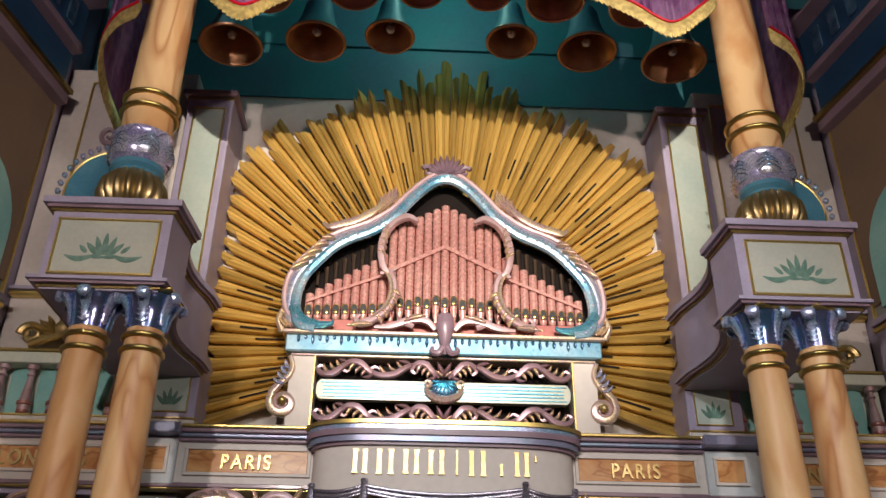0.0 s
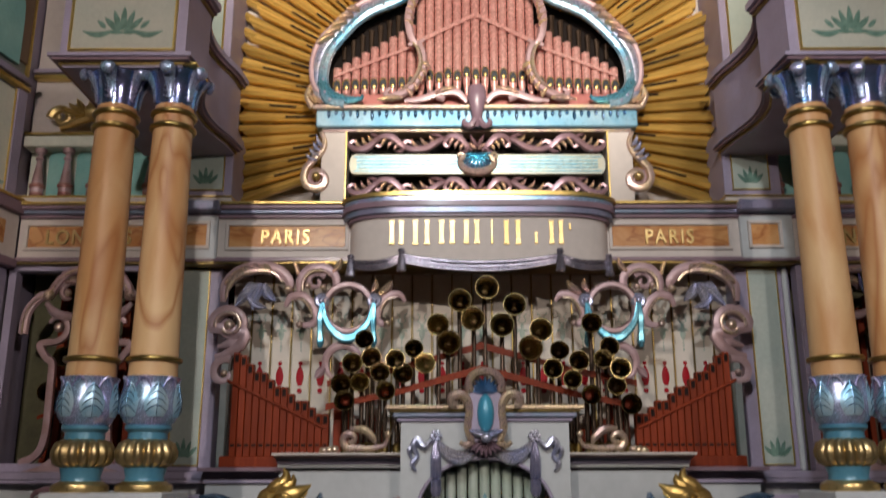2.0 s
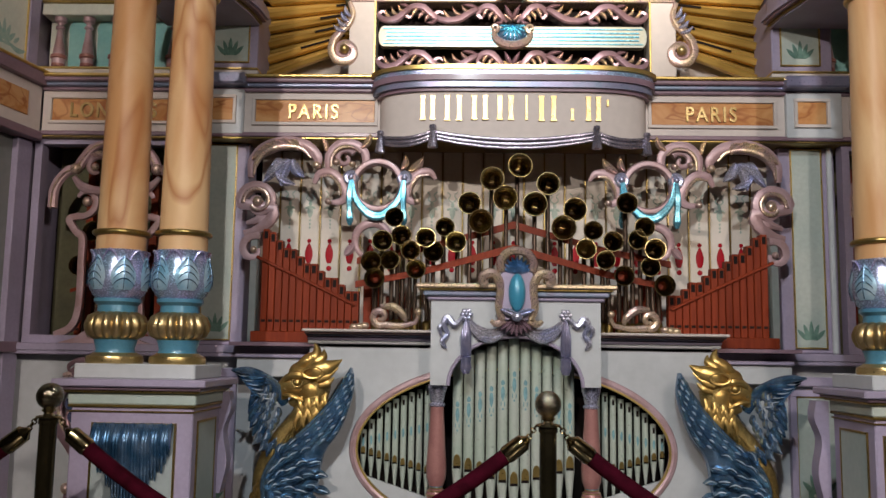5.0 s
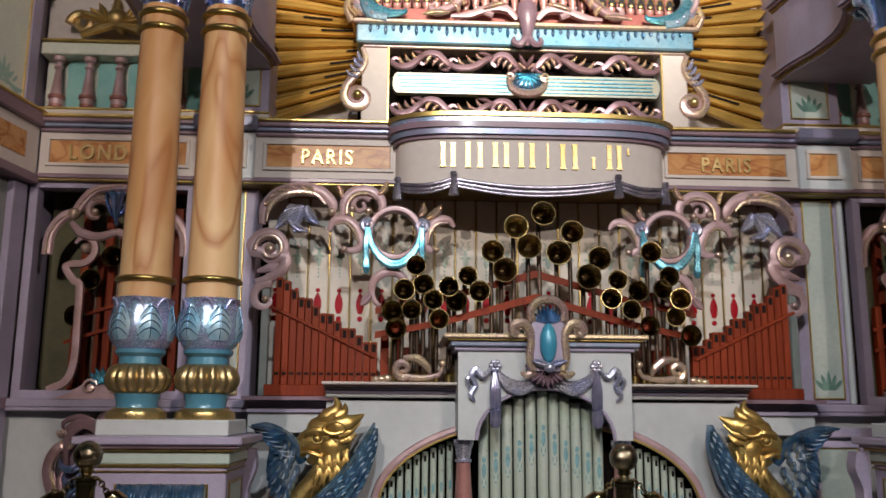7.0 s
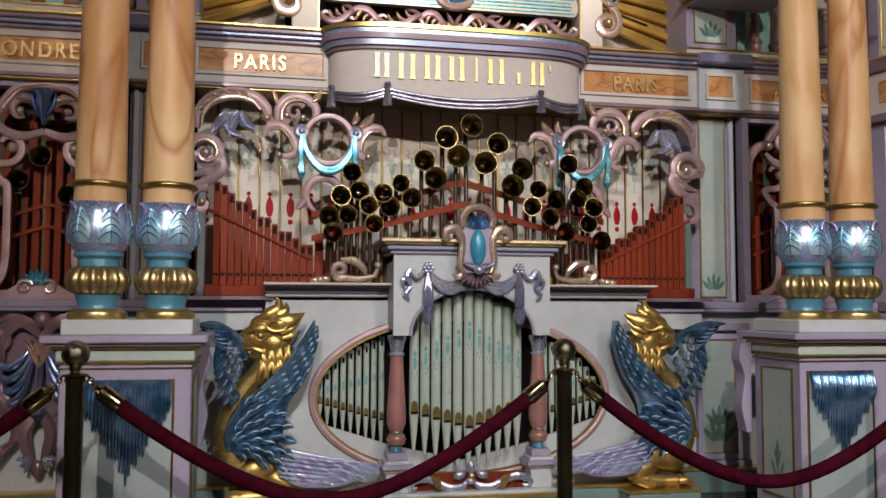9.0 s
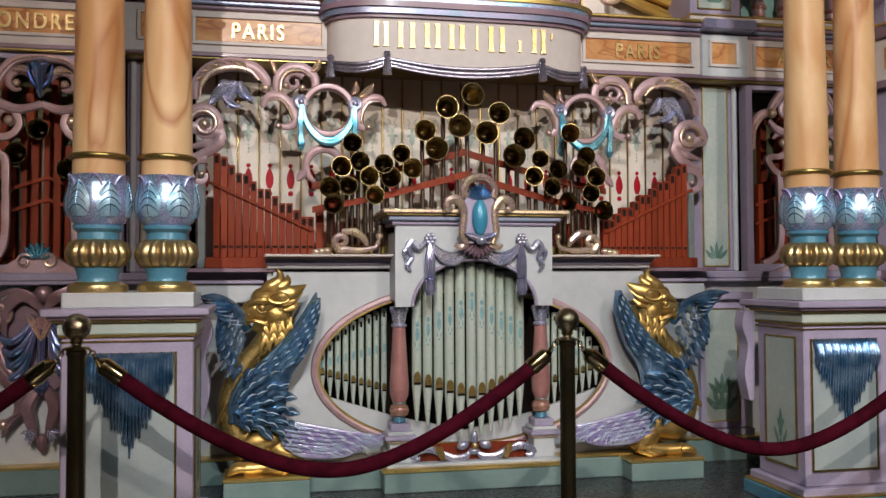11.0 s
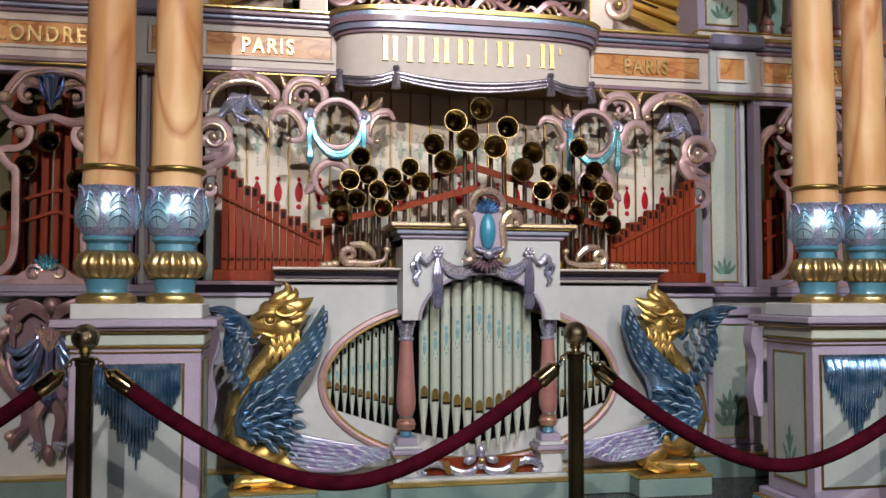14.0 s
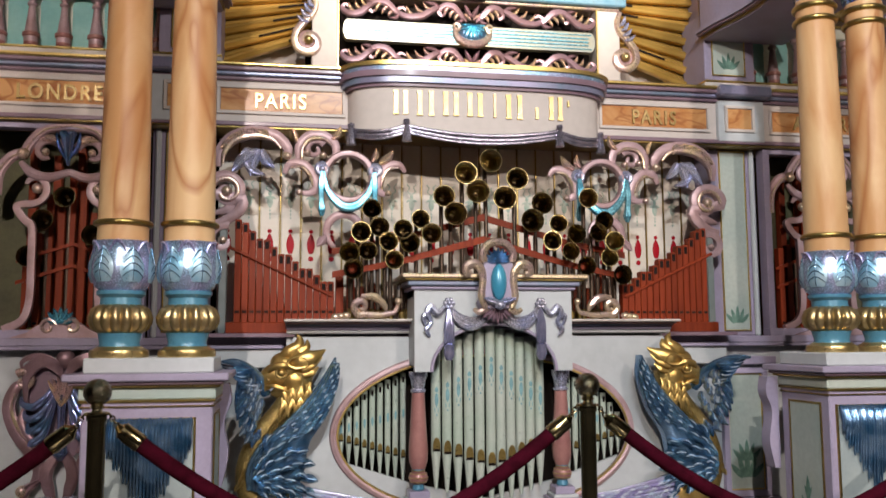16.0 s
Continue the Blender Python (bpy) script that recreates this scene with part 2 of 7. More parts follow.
TRUMPET = paint("tarnished_brass", (0.28, 0.215, 0.10), 0.11, 1.0, vary=0.3, scale=9.0, second=(0.14, 0.10, 0.045), bump=0.8)
DARK_STEM = paint("dark_bronze", (0.10, 0.065, 0.045), 0.35, 0.6, vary=0.2, scale=8.0)
POST = paint("black_brass", (0.12, 0.10, 0.055), 0.16, 0.9, vary=0.2, scale=6.0, bump=0.03)
BALL = paint("crackled_brass", (0.62, 0.56, 0.40), 0.1, 1.0, vary=0.45, scale=9.0, second=(0.30, 0.26, 0.17), bump=1.0)
# near-black colour carries the shade of case interiors and pipe slots
DARK = paint("hollow_shade", (0.018, 0.013, 0.012), 0.8, vary=0.2, scale=4.0, spec=0.1)
SLATE = paint("slate_blue_gloss", (0.20, 0.25, 0.34), 0.3, 0.35, vary=0.12, scale=7.0, second=(0.28, 0.26, 0.38))
BLACK = paint("black_paint", (0.015, 0.015, 0.018), 0.4, vary=0.1, scale=4.0)
STENCIL = paint("stencil_green", (0.09, 0.18, 0.14), 0.5, vary=0.2, scale=30.0, second=(0.15, 0.26, 0.21))
STENCIL_TEAL = paint("stencil_teal", (0.22, 0.42, 0.46), 0.5, vary=0.15, scale=30.0)
RED_DROP = paint("crimson_paint", (0.38, 0.006, 0.016), 0.4, vary=0.1, scale=8.0, spec=0.12)
PINK = paint("pink_pipe_metal", (0.64, 0.34, 0.30), 0.26, 0.35, vary=0.04, scale=3.0, second=(0.58, 0.28, 0.25), bump=0.03)
ROSE = paint("rose_baluster", (0.28, 0.10, 0.09), 0.3, 0.2, vary=0.15, scale=10.0, second=(0.38, 0.18, 0.15), coat=0.3)
ROSE_PALE = paint("rose_pearl_paint", (0.42, 0.20, 0.18), 0.32, 0.15, vary=0.15, scale=10.0, second=(0.34, 0.15, 0.14), coat=0.3)
PIPE_PAINT = paint("celadon_pipe", (0.46, 0.54, 0.46), 0.3, 0.2, vary=0.07, scale=3.0, second=(0.54, 0.58, 0.52), bump=0.05)
SHUTTER = paint("ivory_shutter", (0.66, 0.59, 0.50), 0.5, vary=0.06, scale=3.0, second=(0.72, 0.65, 0.58), spec=0.2)
FADED = paint("faded_green", (0.34, 0.46, 0.38), 0.5, vary=0.2, scale=25.0, second=(0.48, 0.52, 0.44), spec=0.2)
VELVET = paint("wine_velvet", (0.052, 0.003, 0.011), 0.9, vary=0.25, scale=20.0, bump=0.3, spec=0.05)
CANOPY = paint("canopy_turquoise", (0.075, 0.20, 0.26), 0.5, vary=0.12, scale=2.0, second=(0.05, 0.25, 0.28))
FLOOR = paint("dark_floor", (0.035, 0.036, 0.04), 0.25, vary=0.25, scale=3.0, second=(0.05, 0.05, 0.055), bump=0.05)
ROOM = paint("hall_wall_paint", (0.20, 0.17, 0.15), 0.7, vary=0.1, scale=0.7)
BROWN = paint("umber_panel", (0.22, 0.14, 0.09), 0.55, vary=0.1, scale=2.0)
NAVY = paint("navy_panel", (0.02, 0.06, 0.13), 0.4, vary=0.15, scale=4.0)
FRINGE_GOLD = paint("fringe_gold", (0.66, 0.50, 0.20), 0.4, 0.6, vary=0.25, scale=30.0)
CURTAIN = paint("violet_cloth", (0.26, 0.10, 0.28), 0.4, 0.3, vary=0.2, scale=12.0, second=(0.42, 0.24, 0.44))
BELL_IN = paint("bell_copper", (0.50, 0.24, 0.12), 0.35, 0.4, vary=0.2, scale=8.0)
COLUMN = marble("column_marbling", (0.60, 0.39, 0.205), (0.50, 0.265, 0.115), (0.34, 0.13, 0.045), 2.6, 0.42, (1.1, 1.1, 0.36))
PANEL = marble("panel_marbling", (0.58, 0.31, 0.13), (0.46, 0.20, 0.07), (0.30, 0.10, 0.04), 6.0, stretch=(0.6, 1, 1.4))
FAN_WOOD = wood("gilded_pipe_wood", (0.88, 0.58, 0.17), (0.60, 0.36, 0.085), 0.34, 0.3, 0.5)
RED_WOOD = wood("red_pipe_wood", (0.28, 0.044, 0.014), (0.19, 0.026, 0.009), 0.5, 0.0, 0.3)

# ---------------------------------------------------------------- mesh helpers


def part(name, bm, material, parent=None, label="", smooth=True):
    """Links a bmesh as one mesh object, under a thing or a part."""
    bmesh.ops.recalc_face_normals(bm, faces=bm.faces)
    me = bpy.data.meshes.new(name)
    bm.to_mesh(me)
    bm.free()
    for m in material if isinstance(material, (list, tuple)) else (material,):
        me.materials.append(m)
    if smooth:
        me.shade_smooth()
        me.set_sharp_from_angle(angle=radians(38))
    ob = new(name, me)
    if parent:
        ob.parent = parent
    if label:
        tagged(ob, label)
    return ob


def split(name, bm, material, parent=None, label="", merge=False):
    """Links every loose piece of a bmesh as a part of its own; merge keeps pieces together whose boxes overlap."""
    seen, groups = set(), []
    for v in bm.verts:
        if v in seen:
            continue
        stack, comp = [v], []
        seen.add(v)
        while stack:
            q = stack.pop()
            comp.append(q)
            for e in q.link_edges:
                o = e.other_vert(q)
                if o not in seen:
                    seen.add(o)
                    stack.append(o)
        groups.append(comp)
    boxes = [[Vector([min(v.co[k] for v in c) for k in range(3)]), Vector([max(v.co[k] for v in c) for k in range(3)]), c] for c in groups]
    if merge:
        k = 0
        while k < len(boxes):
            for j in range(k + 1, len(boxes)):
                a, b = boxes[k], boxes[j]
                if all(a[0][i] < b[1][i] and b[0][i] < a[1][i] for i in range(3)):
                    boxes[k] = [Vector(map(min, a[0], b[0])), Vector(map(max, a[1], b[1])), a[2] + b[2]]
                    del boxes[j]
                    k = -1
                    break
            k += 1
    for lo, hi, comp in boxes:
        sub = bmesh.new()
        made = {v: sub.verts.new(v.co) for v in comp}
        for f in {f for v in comp for f in v.link_faces}:
            sub.faces.new([made[v] for v in f.verts]).material_index = f.material_index
        part(name, sub, material, parent, label)
    bm.free()


def thing(name, label, category, group="", at=(0, 0, 0), kind=""):
    return_ob = new(name)
    return_ob.location = at
    return_ob.empty_display_size = 0.05
    return tagged(return_ob, label, category, group, kind)


def brick(bm, x0, x1, y0, y1, z0, z1, bevel=0.004, mat=0):
    """An axis-aligned block with small bevels."""
    vs = bmesh.ops.create_cube(bm, size=1)["verts"]
    for v in vs:
        v.co = Vector(((x0 + x1) / 2 + v.co.x * (x1 - x0), (y0 + y1) / 2 + v.co.y * (y1 - y0), (z0 + z1) / 2 + v.co.z * (z1 - z0)))
    fs = {f for v in vs for f in v.link_faces}
    for f in fs:
        f.material_index = mat
    if bevel:
        b = min(bevel, abs(x1 - x0) / 3, abs(y1 - y0) / 3, abs(z1 - z0) / 3)
        bmesh.ops.bevel(bm, geom=list({e for v in vs for e in v.link_edges}), offset=b, segments=1, affect="EDGES", profile=0.5)
    return bm


def block(name, x0, x1, y0, y1, z0, z1, mat, parent=None, bevel=0.004, label=""):
    return part(name, brick(bmesh.new(), min(x0, x1), max(x0, x1), y0, y1, z0, z1, bevel), mat, parent, label, smooth=False)


def lathe(bm, profile, seg=28, centre=(0, 0, 0), axis="z", mat=0, flutes=0, depth=0.0, ends=True):
    """Turns (radius, height) pairs; flutes make lobes round the axis."""
    rings = []
    for r, h in profile:
        ring = []
        for i in range(seg):
            a = 2 * math.pi * i / seg
            rr = r * (1 - depth * (1 - abs(math.cos(a * flutes / 2)))) if flutes else r
            p = (rr * math.cos(a), rr * math.sin(a), h) if axis == "z" else (rr * math.cos(a), -h, rr * math.sin(a))
            ring.append(bm.verts.new(Vector(p) + Vector(centre)))
        rings.append(ring)
    for a, b in zip(rings, rings[1:]):
        for i in range(seg):
            bm.faces.new((a[i], a[(i + 1) % seg], b[(i + 1) % seg], b[i])).material_index = mat
    if ends and profile[0][0] > 1e-4:
        bm.faces.new(rings[0][::-1]).material_index = mat
    if ends and profile[-1][0] > 1e-4:
        bm.faces.new(rings[-1]).material_index = mat
    return bm


def spline(pts, n=8):
    """Smooth line through the given points."""
    p = [Vector(q) for q in pts]
    p = [2 * p[0] - p[1]] + p + [2 * p[-1] - p[-2]]
    out = []
    for i in range(1, len(p) - 2):
        a, b, c, d = p[i - 1:i + 3]
        for k in range(n):
            t = k / n
            out.append(0.5 * (2 * b + (c - a) * t + (2 * a - 5 * b + 4 * c - d) * t * t + (3 * b - a - 3 * c + d) * t ** 3))
    return out + [p[-2]]


def spiral(cx, cz, r0, r1, a0, a1, y=0.0, n=28):
    """Points from radius r0 at angle a0 to r1 at a1, in degrees, in an upright plane."""
    out = []
    for i in range(n + 1):
        t = i / n
        a, r = radians(a0 + (a1 - a0) * t), r0 + (r1 - r0) * t
        out.append(Vector((cx + r * math.cos(a), y, cz + r * math.sin(a))))
    return out


def sweep(bm, pts, radius, flat=1.0, seg=8, mat=0, sx=1, groove=0.0, closed=False):
    """A tapering round or flattened moulding along a line in an upright plane. radius: number, pair, list or function of 0..1."""
    pts = [Vector(p) for p in pts]
    n = len(pts)
    rings = []
    for i, p in enumerate(pts):
        t = i / (n - 1)
        if callable(radius):
            r = radius(t)
        elif isinstance(radius, (tuple, list)):
            k = t * (len(radius) - 1)
            j = min(int(k), len(radius) - 2)
            r = radius[j] + (radius[j + 1] - radius[j]) * (k - j)
        else:
            r = radius
        if closed:
            tan = (pts[(i + 1) % n] - pts[i - 1]).normalized()
        else:
            tan = (pts[min(i + 1, n - 1)] - pts[max(i - 1, 0)]).normalized()
        side = tan.cross(Vector((0, 1, 0)))
        side = side.normalized() if side.length > 1e-4 else Vector((1, 0, 0))
        up = side.cross(tan).normalized()
        ring = []
        for k in range(seg):
            a = 2 * math.pi * k / seg
            g = 1 - groove * (0.5 + 0.5 * math.cos(4 * a)) if groove else 1
            q = p + side * (math.cos(a) * r * g) + up * (math.sin(a) * r * flat * g)
            ring.append(bm.verts.new((q.x * sx, q.y, q.z)))
        rings.append(ring)
    pairs = list(zip(rings, rings[1:])) + ([(rings[-1], rings[0])] if closed else [])
    for a, b in pairs:
        for k in range(seg):
            bm.faces.new((a[k], a[(k + 1) % seg], b[(k + 1) % seg], b[k])).material_index = mat
    if not closed:
        bm.faces.new(rings[0][::-1]).material_index = mat
        bm.faces.new(rings[-1]).material_index = mat
    return bm


def blob(bm, c, size, rot=(0, 0, 0), seg=10, mat=0, sx=1):
    """An ellipsoid with half axes size, turned by degrees."""
    vs = bmesh.ops.create_uvsphere(bm, u_segments=seg, v_segments=max(5, seg * 2 // 3), radius=1)["verts"]
    m = Matrix.LocRotScale(Vector(c), Euler([radians(a) for a in rot]), Vector(size))
    for v in vs:
        v.co = m @ v.co
        v.co.x *= sx
    for f in {f for v in vs for f in v.link_faces}:
        f.material_index = mat
    return bm


def leaf(bm, base, tip, width, y, thick=0.012, bend=0.0, mat=0, sx=1, n=7):
    """A carved leaf or feather between two points of an upright plane: a ridged, pointed blade."""
    a, b = Vector((base[0], 0, base[1])), Vector((tip[0], 0, tip[1]))
    d = b - a
    nrm = Vector((-d.z, 0, d.x)).normalized()
    rows = []
    for i in range(n + 1):
        t = i / n
        c = a + d * t + nrm * (bend * math.sin(math.pi * t))
        w = width * 0.5 * max(0.04, math.sin(math.pi * min(0.97, 0.12 + t * 0.85)) ** 0.8)
        row = []
        for s, h in ((-1, 0.0), (-0.5, 0.8), (0, 0.45), (0.5, 0.8), (1, 0.0)):
            q = c + nrm * (w * s)
            row.append(bm.verts.new((q.x * sx, y - thick * h * (1 - 0.3 * t), q.z)))
        row.append(bm.verts.new((c.x * sx, y + thick * 0.5, c.z)))
        rows.append(row)
    for r, q in zip(rows, rows[1:]):
        for k in range(6):
            bm.faces.new((r[k], r[(k + 1) % 6], q[(k + 1) % 6], q[k])).material_index = mat
    bm.faces.new(rows[0]).material_index = mat
    bm.faces.new(rows[-1][::-1]).material_index = mat
    return bm


def slab(bm, outline, y0, y1, mat=0, sx=1):
    """A flat board with the given (x, z) outline."""
    f = [bm.verts.new((x * sx, y0, z)) for x, z in outline]
    b = [bm.verts.new((x * sx, y1, z)) for x, z in outline]
    n = len(outline)
    bm.faces.new(f).material_index = mat
    bm.faces.new(b[::-1]).material_index = mat
    for i in range(n):
        bm.faces.new((f[i], f[(i + 1) % n], b[(i + 1) % n], b[i])).material_index = mat
    return bm


def plan_slab(bm, outline, z0, z1, mat=0, sx=1):
    """A flat shape with the given (x, y) outline between two heights."""
    lo = [bm.verts.new((x * sx, y, z0)) for x, y in outline]
    hi = [bm.verts.new((x * sx, y, z1)) for x, y in outline]
    n = len(outline)
    bm.faces.new(lo).material_index = mat
    bm.faces.new(hi[::-1]).material_index = mat
    for i in range(n):
        bm.faces.new((lo[i], lo[(i + 1) % n], hi[(i + 1) % n], hi[i])).material_index = mat
    return bm


def holed(bm, rect, ellipse, y0, y1, seg=72, mat=0):
    """A board (x0, x1, z0, z1) with an elliptical hole (cx, cz, a, b)."""
    x0, x1, z0, z1 = rect
    cx, cz, a, b = ellipse
    loops = []
    for y in (y0, y1):
        inner, outer = [], []
        for i in range(seg):
            t = 2 * math.pi * (i + 0.5) / seg
            c, s = math.cos(t), math.sin(t)
            inner.append(bm.verts.new((cx + a * c, y, cz + b * s)))
            k = min(((x1 - cx) if c > 0 else (x0 - cx)) / c if abs(c) > 1e-6 else 1e9, ((z1 - cz) if s > 0 else (z0 - cz)) / s if abs(s) > 1e-6 else 1e9)
            outer.append(bm.verts.new((cx + k * c, y, cz + k * s)))
        loops.append((inner, outer))
    (fi, fo), (bi, bo) = loops
    for i in range(seg):
        j = (i + 1) % seg
        for quad in ((fi[i], fi[j], fo[j], fo[i]), (bi[i], bo[i], bo[j], bi[j]), (fi[i], bi[i], bi[j], fi[j]), (fo[i], fo[j], bo[j], bo[i])):
            bm.faces.new(quad).material_index = mat
    return bm


def frame_bars(bm, x0, x1, z0, z1, w, y0, y1, mat=0):
    """Four mitre-free bars round a rectangle."""
    x0, x1 = min(x0, x1), max(x0, x1)
    brick(bm, x0, x1, y0, y1, z1 - w, z1, 0.002, mat)
    brick(bm, x0, x1, y0, y1, z0, z0 + w, 0.002, mat)
    brick(bm, x0, x0 + w, y0, y1, z0 + w, z1 - w, 0.002, mat)
    brick(bm, x1 - w, x1, y0, y1, z0 + w, z1 - w, 0.002, mat)
    return bm


def lotus(bm, cx, cz, size, y, wide=True, mat=0):
    """A stencilled lotus: upright petals with side sprays, as a thin raised film."""
    for k in (-2, -1, 0, 1, 2):
        a = radians(90 - k * 24)
        leaf(bm, (cx + k * size * 0.07, cz), (cx + math.cos(a) * size * 0.5 + k * size * .04, cz + math.sin(a) * size * (0.62 - 0.06 * abs(k))), size * 0.15, y, 0.002, mat=mat)
    if wide:
        for s in (-1, 1):
            leaf(bm, (cx + s * size * .25, cz - size * .02), (cx + s * size * .95, cz - size * .02), size * .16, y, 0.002, bend=-s * size * .1, mat=mat)
            leaf(bm, (cx + s * size * .42, cz + size * .06), (cx + s * size * .62, cz + size * .26), size * .12, y, 0.002, mat=mat)
            leaf(bm, (cx, cz - size * .06), (cx + s * size * .4, cz - size * .03), size * .12, y, 0.002, mat=mat)
    return bm


def lettering(word, width, height, mat, parent, cx, y, cz, turn=0):
    """Raised letters of the built-in font, fitted to a width and height."""
    cu = bpy.data.curves.new("letters", "FONT")
    cu.body, cu.extrude, cu.bevel_depth, cu.space_character = word, 0.02, 0.006, 1.25
    cu.offset = 0.012
    tmp = new("letters", cu)
    bpy.context.view_layer.update()
    me = bpy.data.meshes.new_from_object(tmp.evaluated_get(bpy.context.evaluated_depsgraph_get()))
    bpy.data.objects.remove(tmp)
    xs, ys = [v.co.x for v in me.vertices], [v.co.y for v in me.vertices]
    sxx, syy = width / (max(xs) - min(xs)), height / (max(ys) - min(ys))
    for v in me.vertices:
        v.co = Vector(((v.co.x - (max(xs) + min(xs)) / 2) * sxx, -v.co.z * 0.3, (v.co.y - (max(ys) + min(ys)) / 2) * syy))
    me.materials.clear()
    me.materials.append(mat)
    ob = new("lettering", me)
    ob.parent, ob.location = parent, (cx, y, cz)
    ob.rotation_euler = (0, 0, radians(turn))
    return tagged(ob, "raised gold letters reading " + word)

# ---------------------------------------------------------------- setting
def setting(name, x0, x1, y0, y1, z0, z1, mat, label, bevel=0.0):
    return tagged(block(name, x0, x1, y0, y1, z0, z1, mat, None, bevel), label, name.split("_")[0], kind="structure")


setting("floor", -8, 8, -9, 0.9, -0.2, 0, FLOOR, "dark polished floor of the hall")
setting("ceiling", -8, 8, -9, 0.9, 7.6, 7.8, ROOM, "plain dim ceiling of the hall")
setting("wall_south", -8, 8, -9.2, -9, 0, 7.6, ROOM, "plain dim wall at the back of the hall")
setting("wall_west", -8.2, -8, -9, 0.9, 0, 7.6, ROOM, "plain dim side wall of the hall")
setting("wall_east", 8, 8.2, -9, 0.9, 0, 7.6, ROOM, "plain dim side wall of the hall")
setting("wall_north", -8, 8, 0.9, 1.1, 0, 7.6, ROOM, "plain wall behind the organ")

# back wall above the frieze, with gold-lined panels
upper = setting("wall_upper", -2.95, 2.95, 0.40, 0.55, 2.64, 6.6, CREAM, "cream painted wall behind the gilded fan")
for s in (-1, 1):
    block("pilaster", s * 1.54, s * 1.86, 0.0, 0.40, 3.20, 5.12, LILAC, upper, 0.006)
    block("panel", s * 1.595, s * 1.80, -0.008, 0.004, 3.60, 5.02, SAGE_LIGHT, upper, 0.003)
    part("gold_line", frame_bars(bmesh.new(), s * 1.585, s * 1.81, 3.59, 5.03, 0.012, -0.016, 0.0), GOLD_LINE, upper, smooth=False)
    block("outer_panel", s * 1.862, s * 2.795, 0.13, 0.40, 3.18, 5.44, CREAM, upper, 0.004)
    block("panel", s * 1.98, s * 2.60, 0.118, 0.132, 3.76, 5.30, PANEL_WARM, upper, 0.003)
    part("gold_line", frame_bars(bmesh.new(), s * 1.965, s * 2.615, 3.745, 5.315, 0.014, 0.108, 0.122), GOLD_LINE, upper, smooth=False)
    block("capital", s * 1.51, s * 1.90, -0.04, 0.40, 5.122, 5.17, PLUM, upper, 0.008)
    block("gold_line", s * 1.53, s * 1.87, -0.012, 0.0, 5.105, 5.12, OLD_GOLD, upper)
    part("stencil", lotus(bmesh.new(), s * 1.70, 3.66, 0.17, -0.010, False), STENCIL, upper)
    block("ledge", s * 2.06, s * 2.79, 0.05, 0.13, 3.588, 3.615, LILAC, upper)
    block("ledge", s * 2.06, s * 2.79, 0.07, 0.13, 3.555, 3.586, GOLD_LINE, upper, 0.008)
block("teal_band", -2.84, 2.84, 0.385, 0.40, 5.46, 6.6, CANOPY, upper, 0.0)
block("cornice", -2.84, 2.84, 0.365, 0.385, 5.98, 6.10, CANOPY, upper)
setting("ceiling_canopy", -2.95, 2.95, -1.3, 0.55, 6.6, 6.75, CANOPY, "turquoise canopy soffit over the bells")
rail_bar = tagged(block("ceiling_beam", -2.8, 2.8, -0.42, -0.30, 5.92, 6.05, CANOPY), "turquoise beam that carries the bells", "beam", kind="structure")
rail_bar2 = tagged(block("ceiling_beam", -2.8, 2.8, -0.92, -0.80, 6.02, 6.15, CANOPY), "turquoise beam that carries the bells", "beam", kind="structure")

